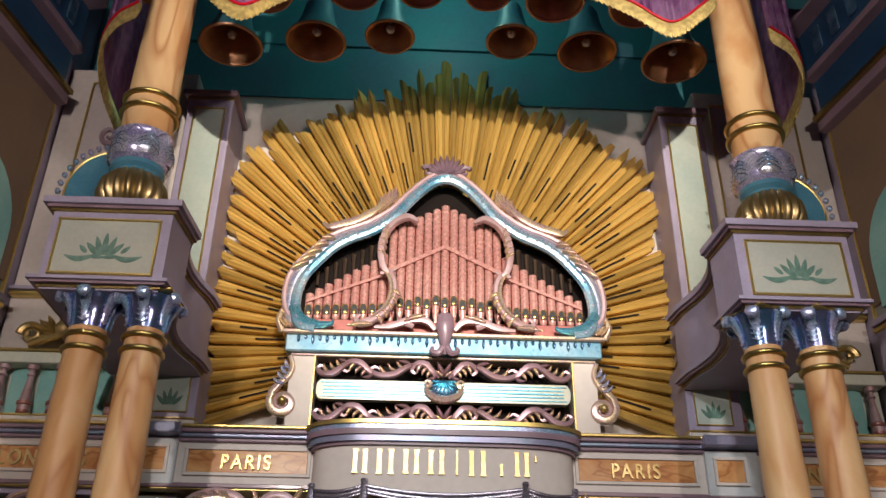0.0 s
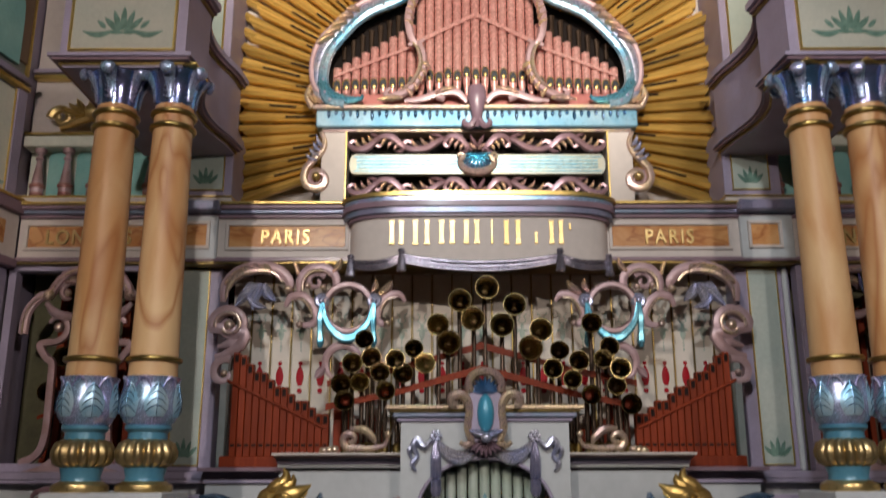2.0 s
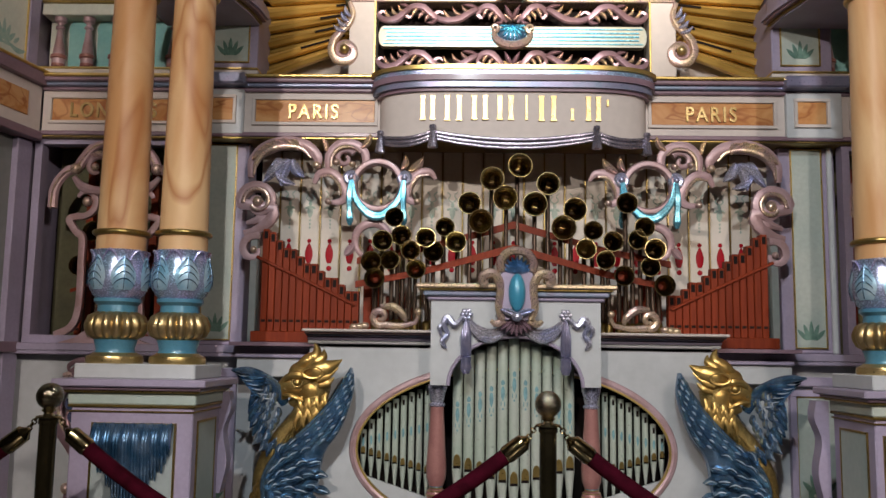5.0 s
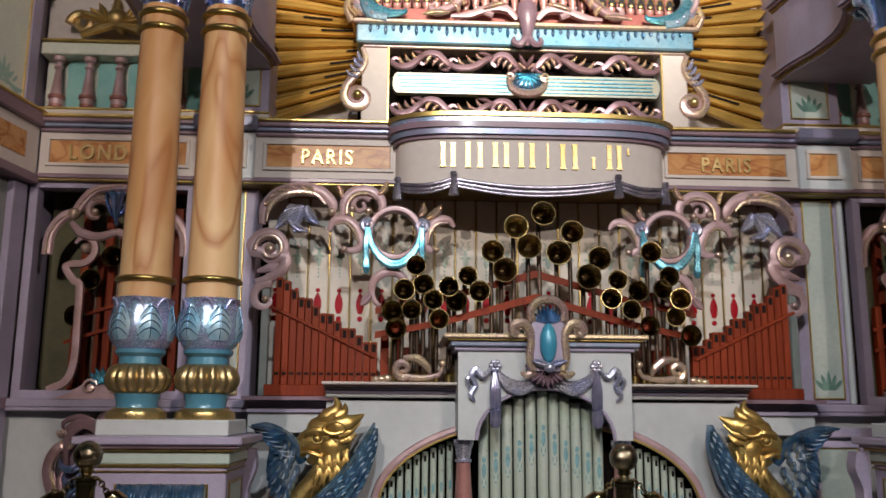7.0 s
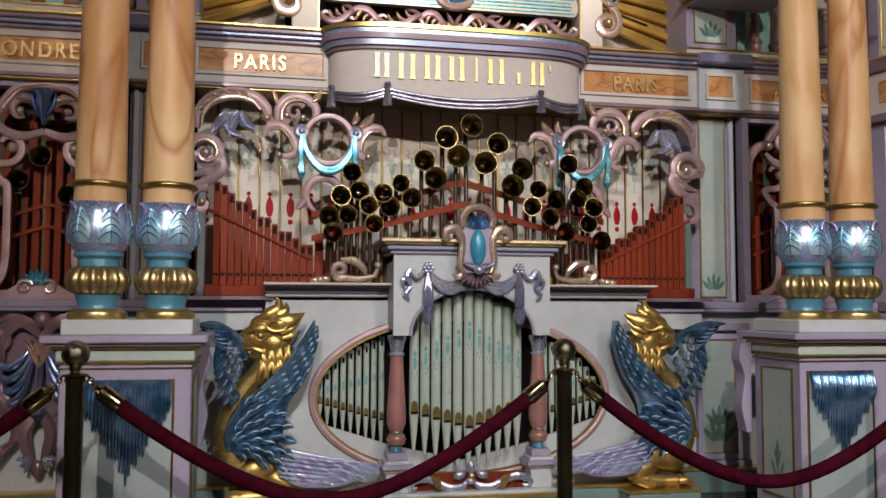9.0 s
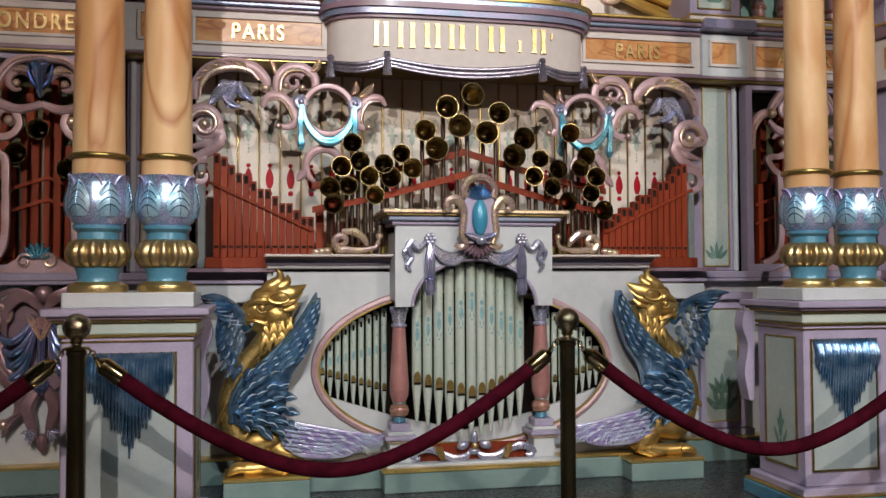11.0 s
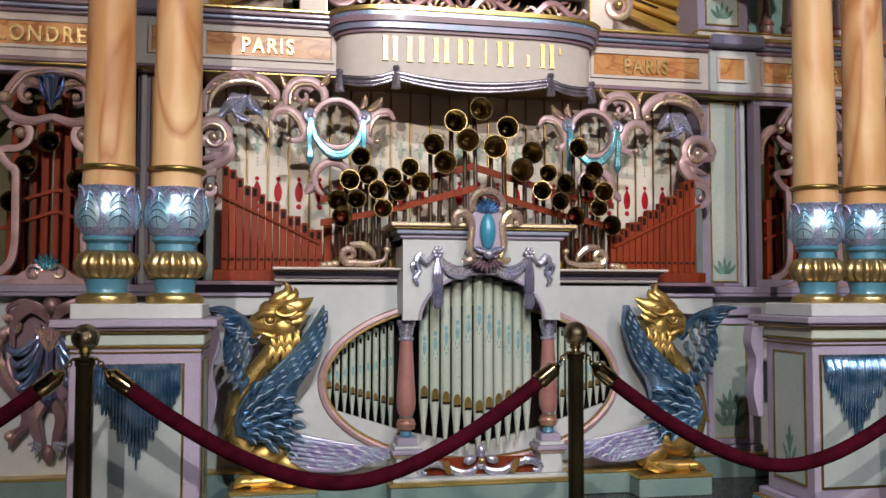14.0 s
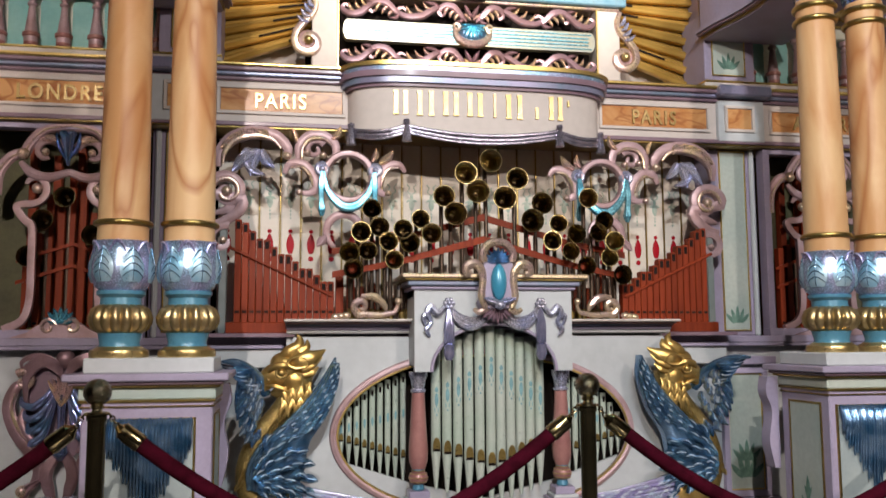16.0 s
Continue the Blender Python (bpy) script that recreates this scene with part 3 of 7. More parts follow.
# wings that come forward at both ends
for s, nm in ((-1, "wall_wing_west"), (1, "wall_wing_east")):
    w = setting(nm, s * 2.80, s * 2.95, -1.5, 0.0, 0, 6.6, WING, "painted side wing of the organ front")
    block("frieze", s * 2.72, s * 2.80, -1.5, 0.0, 2.36, 2.63, CREAM, w)
    block("marble_panel", s * 2.714, s * 2.72, -1.4, -0.12, 2.43, 2.57, PANEL, w, 0.002)
    block("cornice", s * 2.68, s * 2.80, -1.5, 0.0, 2.63, 2.70, PLUM, w)
    block("cornice", s * 2.67, s * 2.80, -1.5, 0.0, 2.70, 2.715, GOLD_LINE, w)
    block("moulding", s * 2.70, s * 2.80, -1.5, 0.0, 2.31, 2.36, PLUM, w)
    block("pilaster", s * 2.76, s * 2.80, -0.12, 0.0, 0, 2.31, LILAC, w)
    block("panel", s * 2.785, s * 2.80, -1.2, -0.25, 1.3, 2.2, SAGE, w, 0.003)
    block("ledge", s * 2.74, s * 2.80, -1.5, 0.0, 1.10, 1.16, PLUM, w)
    block("panel", s * 2.785, s * 2.80, -0.46, -0.09, 2.72, 3.40, IVORY, w, 0.003)
    block("panel", s * 2.785, s * 2.80, -1.45, -0.56, 2.72, 3.40, IVORY, w, 0.003)
    for y0 in (-0.09, -0.46, -0.56, -1.45):
        block("gold_line", s * 2.778, s * 2.80, y0 - .006, y0 + .006, 2.72, 3.41, GOLD_LINE, w, 0.002)
    block("stile", s * 2.77, s * 2.80, -0.084, 0.0, 2.72, 3.42, LILAC, w, 0.003)
    block("stile", s * 2.78, s * 2.80, -0.554, -0.466, 2.72, 3.42, LILAC, w, 0.003)
    for y0 in (-0.275, -1.0):
        bm = lotus(bmesh.new(), 0, 2.82, 0.2, 0, True)
        bm.transform(Matrix.Translation((s * 2.782, y0, 0)) @ Matrix.Rotation(radians(90 * s), 4, "Z"))
        part("stencil", bm, STENCIL_PALE, w, "faded green stencilled lotus")
    block("ledge", s * 2.74, s * 2.80, -1.5, 0.0, 3.46, 3.50, LILAC, w)
    block("ledge", s * 2.75, s * 2.80, -1.5, 0.0, 3.42, 3.448, GOLD_LINE, w)
    block("umber_panel", s * 2.78, s * 2.80, -1.45, -0.02, 3.60, 5.0, BROWN, w, 0.003)
    bm = bmesh.new()
    arch = [(-0.95, 3.56)] + [(-0.53 + 0.42 * math.cos(radians(a)), 3.86 + 0.46 * math.sin(radians(a))) for a in range(180, -1, -12)] + [(-0.11, 3.56)]
    f = [bm.verts.new((s * 2.772, y, z)) for y, z in arch]
    b = [bm.verts.new((s * 2.79, y, z)) for y, z in arch]
    bm.faces.new(f), bm.faces.new(b[::-1])
    for i in range(len(arch)):
        bm.faces.new((f[i], f[i - 1], b[i - 1], b[i]))
    part("niche", bm, AQUA, w, "pale green arched niche panel", smooth=False)
    block("gold_line", s * 2.77, s * 2.80, -0.018, -0.004, 3.5, 5.0, GOLD_LINE, w)
    # dark blue entablature on top of the wing
    for z0, z1, out, mt in ((5.0, 5.08, 0.10, PLUM), (5.08, 5.12, 0.13, OLD_GOLD), (5.12, 5.46, 0.04, NAVY), (5.46, 5.52, 0.12, PLUM), (5.52, 5.9, 0.08, NAVY), (5.9, 6.05, 0.22, PLUM)):
        block("entablature", s * (2.80 - out), s * 2.80, -1.5, 0.0, z0, z1, mt, w)
    for k in range(7):
        block("bracket_block", s * 2.70, s * 2.72, -1.45 + k * 0.2, -1.35 + k * 0.2, 5.60, 5.82, DEEP_BLUE, w, 0.01)
    # the wing opens outwards by ten degrees; a short return joins it to the back wall
    pivot = Matrix.Translation((s * 2.80, 0.0, 0))
    w.matrix_world = pivot @ Matrix.Rotation(radians(10 * s), 4, "Z") @ pivot.inverted()
    setting("wall_return_west" if s < 0 else "wall_return_east", s * 2.80, s * 2.95, 0.004, 0.55, 0, 6.6, LILAC, "narrow lilac return wall beside the wing")

# lower wall under the ledge
low = setting("wall_lower", -2.80, 2.80, 0.06, 0.2, 0, 1.10, PALE, "pale grey lower wall of the organ front")
for s in (-1, 1):
    block("panel", s * 1.56, s * 1.80, 0.04, 0.06, 0.22, 0.93, SAGE, low, 0.003)
    part("frame_bar", frame_bars(bmesh.new(), s * 1.53, s * 1.83, 0.19, 0.96, 0.035, 0.02, 0.058), LILAC, low, smooth=False)
    part("gold_line", frame_bars(bmesh.new(), s * 1.565, s * 1.795, 0.225, 0.925, 0.008, 0.032, 0.041), GOLD_LINE, low, smooth=False)
    part("stencil", lotus(lotus(bmesh.new(), s * 1.68, 0.30, 0.24, 0.038, False), s * 1.68, 0.40, 0.2, 0.037, False), STENCIL, low)
    block("plinth", s * 1.1, s * 2.8, -0.04, 0.06, 0, 0.13, PLINTH, low)
    block("gold_line", s * 1.1, s * 2.8, -0.045, 0.06, 0.13, 0.145, GOLD_LINE, low)
    block("moulding", s * 1.48, s * 1.88, 0.0, 0.06, 0.98, 1.03, LILAC, low)
    block("moulding", s * 1.48, s * 1.88, 0.0, 0.06, 0.145, 0.185, LILAC, low)
for s in (-1, 1):
    block("fascia", s * 1.11, s * 1.50, -0.10, 0.06, 0.99, 1.092, PALE, low, 0.004)
    block("moulding", s * 1.105, s * 1.505, -0.125, -0.046, 1.093, 1.114, LILAC, low, 0.004)
ledge = tagged(block("trim_ledge", -2.76, 2.76, -0.05, 0.2, 1.115, 1.155, LILAC), "lilac painted ledge with a gold edge", "ledge", kind="structure")
block("under_moulding", -2.76, 2.76, -0.045, 0.05, 1.093, 1.113, LILAC, ledge)

# pilasters beside the organ mouth
for s in (-1, 1):
    p = thing("pilaster", "lilac pilaster with a sage panel and gold lines", "pilaster", "pilasters beside the organ mouth", (s * 1.68, 0.1, 1.156))
    p.location = (0, 0, 0)
    block("shaft", s * 1.53, s * 1.85, 0.10, 0.30, 1.156, 2.345, LILAC, p, 0.008)
    block("panel", s * 1.60, s * 1.77, 0.092, 0.105, 1.19, 2.32, SAGE, p, 0.003)
    part("gold_line", frame_bars(bmesh.new(), s * 1.595, s * 1.775, 1.185, 2.325, 0.008, 0.084, 0.099), GOLD_LINE, p, smooth=False)
    block("bead", s * 1.80, s * 1.83, 0.07, 0.10, 1.156, 2.345, PALE, p, 0.008)
    part("stencil", lotus(bmesh.new(), s * 1.685, 1.235, 0.17, 0.09, False), STENCIL, p)

# ---------------------------------------------------------------- frieze with its gilded words
fr = thing("frieze", "cream frieze with marbled name panels and gold letters", "frieze")
block("band", -2.72, 2.72, 0.0, 0.30, 2.36, 2.63, CREAM, fr, 0.003)
block("architrave", -2.72, 2.72, -0.03, 0.28, 2.345, 2.37, PLUM, fr)
block("architrave", -2.72, 2.72, -0.02, 0.28, 2.332, 2.345, OLD_GOLD, fr)
for z0, z1, out, mt in ((2.61, 2.632, 0.025, PLUM), (2.632, 2.655, 0.045, SLATE), (2.655, 2.68, 0.065, PLUM), (2.68, 2.70, 0.075, GOLD_LINE)):
    for s in (-1, 1):
        block("cornice", s * 0.74, s * 2.72, -out, 0.38, z0, z1, mt, fr, 0.006)
for s in (-1, 1):
    for x0, x1, yy in ((0.79, 1.475, 0.0), (1.60, 1.76, -0.035), (1.92, 2.66, 0.0)):
        block("marble_panel", s * x0, s * x1, yy - 0.006, yy + 0.004, 2.437, 2.564, PANEL, fr, 0.002)
        part("moulding", frame_bars(bmesh.new(), s * (x0 - 0.02), s * (x1 + 0.02), 2.417, 2.584, 0.018, yy - 0.016, yy + 0.002), CREAM, fr, smooth=False)
    block("block", s * 1.54, s * 1.85, -0.035, 0.0, 2.36, 2.62, PALE, fr, 0.004)
    block("block_cornice", s * 1.52, s * 1.87, -0.11, -0.03, 2.635, 2.70, SLATE, fr, 0.008)
    lettering("PARIS", 0.285, 0.088, GOLD, fr, s * 1.14 if s < 0 else 1.125, -0.012, 2.497)
lettering("LONDRES", 0.50, 0.088, GOLD, fr, -2.30, -0.012, 2.497)
lettering("ANVERS", 0.44, 0.088, GOLD, fr, 2.28, -0.012, 2.497)

# bowed sign in the middle of the frieze
BOW = [(-0.765 + 1.53 * i / 48) for i in range(49)]


def bow_y(x, out=0.0):
    return 0.02 - (0.23 + out) * (1 - min(1, abs(x) / (0.765 + out)) ** 5) ** 0.5


def bow_band(bm, z0, z1, out, mat=0, drop=None, thick=None):
    lo, hi = [], []
    xs = [x * (0.765 + out) / 0.765 for x in BOW]
    for x in xs:
        y = bow_y(x, out)
        lo.append((x, y, z0 + (drop(x) if drop else 0))), hi.append((x, y, z1))
    rows = [[bm.verts.new(p) for p in lo], [bm.verts.new(p) for p in hi], [bm.verts.new((p[0], 0.2 if thick is None else p[1] + thick, p[2])) for p in hi], [bm.verts.new((p[0], 0.2 if thick is None else p[1] + thick, p[2])) for p in lo]]
    for k in range(4):
        a, b = rows[k], rows[(k + 1) % 4]
        for i in range(48):
            bm.faces.new((a[i], a[i + 1], b[i + 1], b[i])).material_index = mat
    bm.faces.new([r[0] for r in rows]), bm.faces.new([r[-1] for r in rows][::-1])
    return bm


def swag(x):
    return -0.05 * max(0.0, 1 - (x / 0.45) ** 2) if abs(x) < 0.45 else -0.035 * max(0.0, 1 - ((abs(x) - 0.6) / 0.15) ** 2)


sign = thing("bowed_sign", "bowed cream sign board with gold signwriting and a silver swag", "sign")
part("board", bow_band(bmesh.new(), 2.31, 2.56, 0.0, drop=swag, thick=0.025), CREAM, sign)
for z0, z1, out, mt in ((2.56, 2.578, 0.02, PLUM), (2.578, 2.612, 0.04, SLATE), (2.612, 2.645, 0.055, PLUM), (2.645, 2.672, 0.05, BLUE_PEARL), (2.672, 2.695, 0.065, GOLD_LINE)):
    part("cornice", bow_band(bmesh.new(), z0, z1, out), mt, sign)
# gold signwriting as plain upright shapes
for cx, wd, z0, z1 in ((-0.475, 0.09, 2.40, 2.535), (-0.335, 0.11, 2.395, 2.535), (-0.19, 0.10, 2.40, 2.535), (-0.05, 0.10, 2.40, 2.535), (0.065, 0.04, 2.40, 2.535), (0.18, 0.11, 2.395, 2.535), (0.315, 0.055, 2.40, 2.465), (0.43, 0.09, 2.40, 2.535), (0.51, 0.035, 2.485, 2.52)):
    bm = bmesh.new()
    y = bow_y(cx)
    t = min(0.034, wd * 0.36)
    for x in ((cx - wd * .3, cx + wd * .3) if wd > .06 else (cx,)):
        # a plain upright bar with flared ends
        slab(bm, [(x - t * .5, z0), (x + t * .5, z0), (x + t * .34, z0 + .018), (x + t * .34, z1 - .018), (x + t * .5, z1), (x - t * .5, z1), (x - t * .34, z1 - .018), (x - t * .34, z0 + .018)], y - 0.014, y + 0.01)
    part("gold_bar", bm, GOLD, sign, smooth=False)
bm = bmesh.new()
for dz, r in ((0.0, 0.012), (0.020, 0.010), (-0.016, 0.009)):
    sweep(bm, [(x, bow_y(x) - 0.008, 2.315 + swag(x) * (1.0 - dz * 6) + dz) for x in BOW], r, 0.8)
part("swag", bm, SWAG, sign, "silvery carved cloth swag")
for s in (-1, 1):
    for x, z in ((0.445, 2.33), (0.745, 2.33)):
        y = bow_y(x) - 0.03
        bm = lathe(bmesh.new(), ((0.0, 0.04), (0.018, 0.035), (0.022, 0.02), (0.014, 0.005), (0.018, -0.01), (0.027, -0.07), (0.03, -0.09), (0.0, -0.085)), 14, (s * x, y, z), flutes=7, depth=0.12)
        part("tassel", bm, SWAG, sign, "silver carved tassel")

# ---------------------------------------------------------------- columns


def leaf_cup(parent, z, k, mats):
    """Pearl cup with raised pointed leaves and a curled rim."""
    cup = part("leaf_cup", lathe(bmesh.new(), ((0.088 * k, z + .278), (0.110 * k, z + .298), (0.125 * k, z + .345), (0.125 * k, z + .39), (0.111 * k, z + .45), (0.112 * k, z + .475), (0.121 * k, z + .49), (0.104 * k, z + .494)), 40), BLUE_PEARL if mats == 0 else VIOLET, parent, "iridescent blue and violet leaf cup")
    prof = ((.278, .088), (.298, .110), (.345, .125), (.39, .125), (.45, .111), (.475, .112), (.495, .121))

    def cup_r(h):
        for (h0, r0), (h1, r1) in zip(prof, prof[1:]):
            if h <= h1:
                return r0 + (r1 - r0) * (h - h0) / (h1 - h0)
        return prof[-1][1]

    def on_cup(ang, h, out):
        r = (cup_r(h) + out) * k
        return Vector((r * math.sin(ang), -r * math.cos(ang), z + h))

    for i in range(6):
        a0 = radians(i * 60 + 30)
        bm = bmesh.new()
        rows = []
        for v in range(11):
            h = .315 + .15 * v / 10
            w = .42 * math.sin(math.pi * (.22 + .78 * v / 10)) ** .9 + .004
            rows.append([bm.verts.new(on_cup(a0 + w * u, h, .0045 * (1 - u * u) + .0005 + .004 * (1 - abs(u)))) for u in (-1, -.6, -.2, 0, .2, .6, 1)])
        for r0, r1 in zip(rows, rows[1:]):
            for c in range(6):
                bm.faces.new((r0[c], r0[c + 1], r1[c + 1], r1[c]))
        lf = part("leaf", bm, ICE if mats == 0 else SILVER, cup, "pale aqua pearl leaf")
        bm = bmesh.new()
        for q in range(4):
            h = .33 + .03 * q
            w = .36 - .03 * q
            sweep(bm, [on_cup(a0 + w * u / 5, h + .032 * (1 - (u / 5) ** 2), .0085) for u in range(-5, 6)], (.001, .0035, .001), 1, 5)
        sweep(bm, [on_cup(a0, .32 + .14 * u / 6, .009) for u in range(7)], .002, 1, 5)
        part("leaf_vein", bm, DEEP_BLUE, lf)
        # curled tip at the rim between the leaves
        bm = bmesh.new()
        sweep(bm, [on_cup(a0 + .52 + .30 * u / 4, .487 - .045 * (u / 4) ** 2, .004) for u in range(-4, 5)], (.003, .007, .003), 1, 6)
        part("rim_curl", bm, VIOLET, cup)


def column_base(z, k, top, mats, parent):
    """Stacked turned base: gilt disc, blue neck, ribbed gilt bulb, blue neck and pearl leaf cup."""
    part("base_disc", lathe(bmesh.new(), ((0.118 * k, z), (0.122 * k, z + .012), (0.118 * k, z + .03), (0.095 * k, z + .042), (0.09 * k, z + .046)), 36), GOLD, parent)
    part("neck", lathe(bmesh.new(), ((0.086 * k, z + .044), (0.08 * k, z + .06), (0.088 * k, z + .09), (0.092 * k, z + .102)), 32), COLLAR, parent)
    part("bulb", lathe(bmesh.new(), ((0.085 * k, z + .10), (0.118 * k, z + .118), (0.132 * k, z + .145), (0.134 * k, z + .17), (0.12 * k, z + .205), (0.09 * k, z + .222)), 96, flutes=16, depth=0.13), BULB, parent, "ribbed gilt bulb")
    part("collar", lathe(bmesh.new(), ((0.085 * k, z + .22), (0.083 * k, z + .25), (0.1 * k, z + .265), (0.1 * k, z + .28)), 32), COLLAR, parent)
    leaf_cup(parent, z, k, mats)


def ring(parent, z, r, t, mat):
    part("ring", lathe(bmesh.new(), [(r - t, z - t)] + [(r + t * math.cos(radians(a)), z + t * math.sin(radians(a))) for a in range(-80, 81, 20)] + [(r - t, z + t)], 40), mat, parent)


def shaft(parent, z0, z1, r0, r1):
    part("shaft", lathe(bmesh.new(), [(r0 + (r1 - r0) * i / 12, z0 + (z1 - z0) * i / 12) for i in range(13)], 48), COLUMN, parent, "orange marbled shaft")


lower_col = thing("column", "orange marbled column with blue pearl and gilt base", "column", "paired columns before the organ")
column_base(0, 1.0, 0, 0, lower_col)
shaft(lower_col, 0.49, 1.78, 0.106, 0.09)
ring(lower_col, 0.568, 0.112, 0.012, OLD_GOLD)
for z in (1.67, 1.74):
    ring(lower_col, z, 0.096, 0.014, OLD_GOLD)
cap = part("capital", lathe(bmesh.new(), ((0.088, 1.76), (0.092, 1.80), (0.098, 1.86), (0.115, 1.92), (0.135, 1.945), (0.13, 1.955), (0.0, 1.956)), 40), PLUME, lower_col, "violet and blue pearl leaf capital")
bm = bmesh.new()
for i in range(6):
    a = radians(60 * i - 90)
    tmp = bmesh.new()
    sweep(tmp, spline([(0, -0.094, 1.80), (0, -0.105, 1.87), (0, -0.135, 1.93), (0, -0.165, 1.94), (0, -0.168, 1.915), (0, -0.15, 1.905)], 4), (0.012, 0.02, 0.034, 0.036, 0.03, 0.018), 0.5)
    for q in range(4):
        for s in (-1, 1):
            sweep(tmp, [(0, -0.1 - q * .004, 1.80 + q * .025), (s * .028, -0.098 - q * .004, 1.815 + q * .025)], (0.005, 0.002), 1, 5)
    tmp.transform(Matrix.Rotation(a + radians(90), 4, "Z"))
    me = bpy.data.meshes.new("tmp")
    tmp.to_mesh(me)
    tmp.free()
    bm.from_mesh(me)
    bpy.data.meshes.remove(me)
part("leaf", bm, BLUE_PEARL, cap)
part("abacus", brick(bmesh.new(), -0.13, 0.13, -0.13, 0.13, 1.955, 1.97, 0.004), GOLD_LINE, cap)
CY = -1.06
lower_col.location = (-1.785, CY, 1.066)
for x in (-1.508, 1.545, 1.825):
    copy_thing(lower_col, pose(x, CY, 1.066, 0, 0, 30 if x > 0 else 0))

upper_col = thing("column", "thick orange marbled upper column with pearl and gilt base", "column", "upper columns on the brackets")
part("base_disc", lathe(bmesh.new(), ((0.15, 0), (0.155, .02), (0.14, .04)), 36), BULB, upper_col)
part("bulb", lathe(bmesh.new(), ((0.12, .03), (0.16, .06), (0.186, .11), (0.19, .16), (0.178, .21), (0.135, .265)), 108, flutes=18, depth=0.13), BULB, upper_col, "ribbed gilt bulb")
part("collar", lathe(bmesh.new(), ((0.13, .26), (0.125, .28), (0.145, .30), (0.145, .325)), 36), COLLAR, upper_col)
leaf_cup(upper_col, 0.035, 1.34, 1)
shaft(upper_col, 0.54, 2.6, 0.14, 0.122)
ring(upper_col, 0.68, 0.150, 0.015, OLD_GOLD)
ring(upper_col, 0.77, 0.148, 0.015, OLD_GOLD)
upper_col.location = (-1.735, -1.0, 3.50)
copy_thing(upper_col, pose(1.745, -1.0, 3.50, 0, 0, 20))

# ---------------------------------------------------------------- pedestals and bracket blocks
for s in (-1, 1):
    pd = thing("pedestal", "lilac and grey pedestal with a painted blue fringe panel", "pedestal", "pedestals under the columns")
    X0, X1 = (1.42 if s > 0 else 1.385), 1.90
    block("body", s * X0, s * X1, -1.20, -0.80, 0.12, 0.90, LILAC, pd, 0.006)
    block("panel", s * 1.458, s * 1.80, -1.208, -1.195, 0.20, 0.815, CLOUD, pd, 0.002)
    part("gold_line", frame_bars(bmesh.new(), s * 1.45, s * 1.808, 0.192, 0.823, 0.009, -1.212, -1.198), OLD_GOLD, pd, smooth=False)
    bm = bmesh.new()
    n = 25
    for i in range(n):
        x = 1.463 + 0.332 * (i + 0.5) / n
        u = abs(i - (n - 1) / 2) / (n / 2)
        zb = 0.80 - (0.10 + 0.265 * (1 - u) ** 1.15 + 0.045 * ((i * 7) % 5) / 5)
        sweep(bm, spline([(x, -1.206, 0.815), (x, -1.222, 0.795), (x + .001, -1.238, 0.745), (x - .001, -1.234, (0.76 + zb) / 2), (x + 0.002, -1.222, zb)], 3), (0.008, 0.0095, 0.0095, 0.0085, 0.003), 1.3 + 0.5 * (i % 3 == 0), 8, sx=s)
    part("fringe", bm, DEEP_BLUE, pd, "deep blue carved hanging fringe")
    part("side_line", brick(bmesh.new(), min(s * (X0 - .004), s * X0), max(s * (X0 - .004), s * X0), -1.13, -0.88, 0.2, 0.82, 0.001), SAGE, pd, smooth=False)
    bm = bmesh.new()
    for y0, y1, z0, z1 in ((-1.14, -1.13, .19, .83), (-.88, -.87, .19, .83), (-1.13, -.88, .19, .2), (-1.13, -.88, .82, .83)):
        brick(bm, min(s * (X0 - .007), s * X0), max(s * (X0 - .007), s * X0), y0, y1, z0, z1, 0.001)
    part("gold_line", bm, OLD_GOLD, pd, smooth=False)
    for z0, z1, o, mt in ((0, 0.07, 0.06, COLLAR), (0.07, 0.082, 0.055, GOLD_LINE), (0.082, 0.12, 0.035, LILAC), (0.865, 0.872, 0.008, OLD_GOLD), (0.885, 0.897, 0.012, OLD_GOLD), (0.897, 0.945, 0.012, SAGE_LIGHT), (0.945, 0.957, 0.03, OLD_GOLD), (0.957, 0.972, 0.045, PLUM), (0.972, 1.003, 0.065, LILAC), (1.003, 1.066, 0.0, PALE)):
        block("moulding", s * (X0 - o), s * (X1 + o), -1.20 - o, -0.80 + o, z0, z1, mt, pd, 0.005)
    # stencilled lily on the inner side
    bm = lotus(bmesh.new(), 0, 0.25, 0.13, 0, False)
    for k in (-1, 1):
        leaf(bm, (0, 0.36), (k * .028, 0.42), .02, 0, .002)
        leaf(bm, (k * .02, 0.30), (k * .055, 0.37), .022, 0, .002)
    leaf(bm, (0, 0.33), (0, 0.47), .034, 0, .002)
    bm.transform(Matrix.Translation((s * (X0 - .006), -1.005, 0)) @ Matrix.Rotation(radians(-90 * s), 4, "Z"))
    part("stencil", bm, STENCIL, pd)
    # scrolled side bracket behind the pedestal
    bm = bmesh.new()
    edge = spline([(1.345, 0, 0.94), (1.335, 0, 0.86), (1.365, 0, 0.76), (1.345, 0, 0.62), (1.37, 0, 0.48)], 6)
    slab(bm, [(p.x, p.z) for p in edge] + [(1.40, 0.48), (1.40, 0.94)], -0.80, -0.72, sx=s)
    part("bracket", bm, LILAC, pd)

    bx = thing("bracket_block", "cream and lilac entablature block with a stencilled lotus panel", "bracket", "blocks over the paired columns")
    A, B = 1.425, 2.03
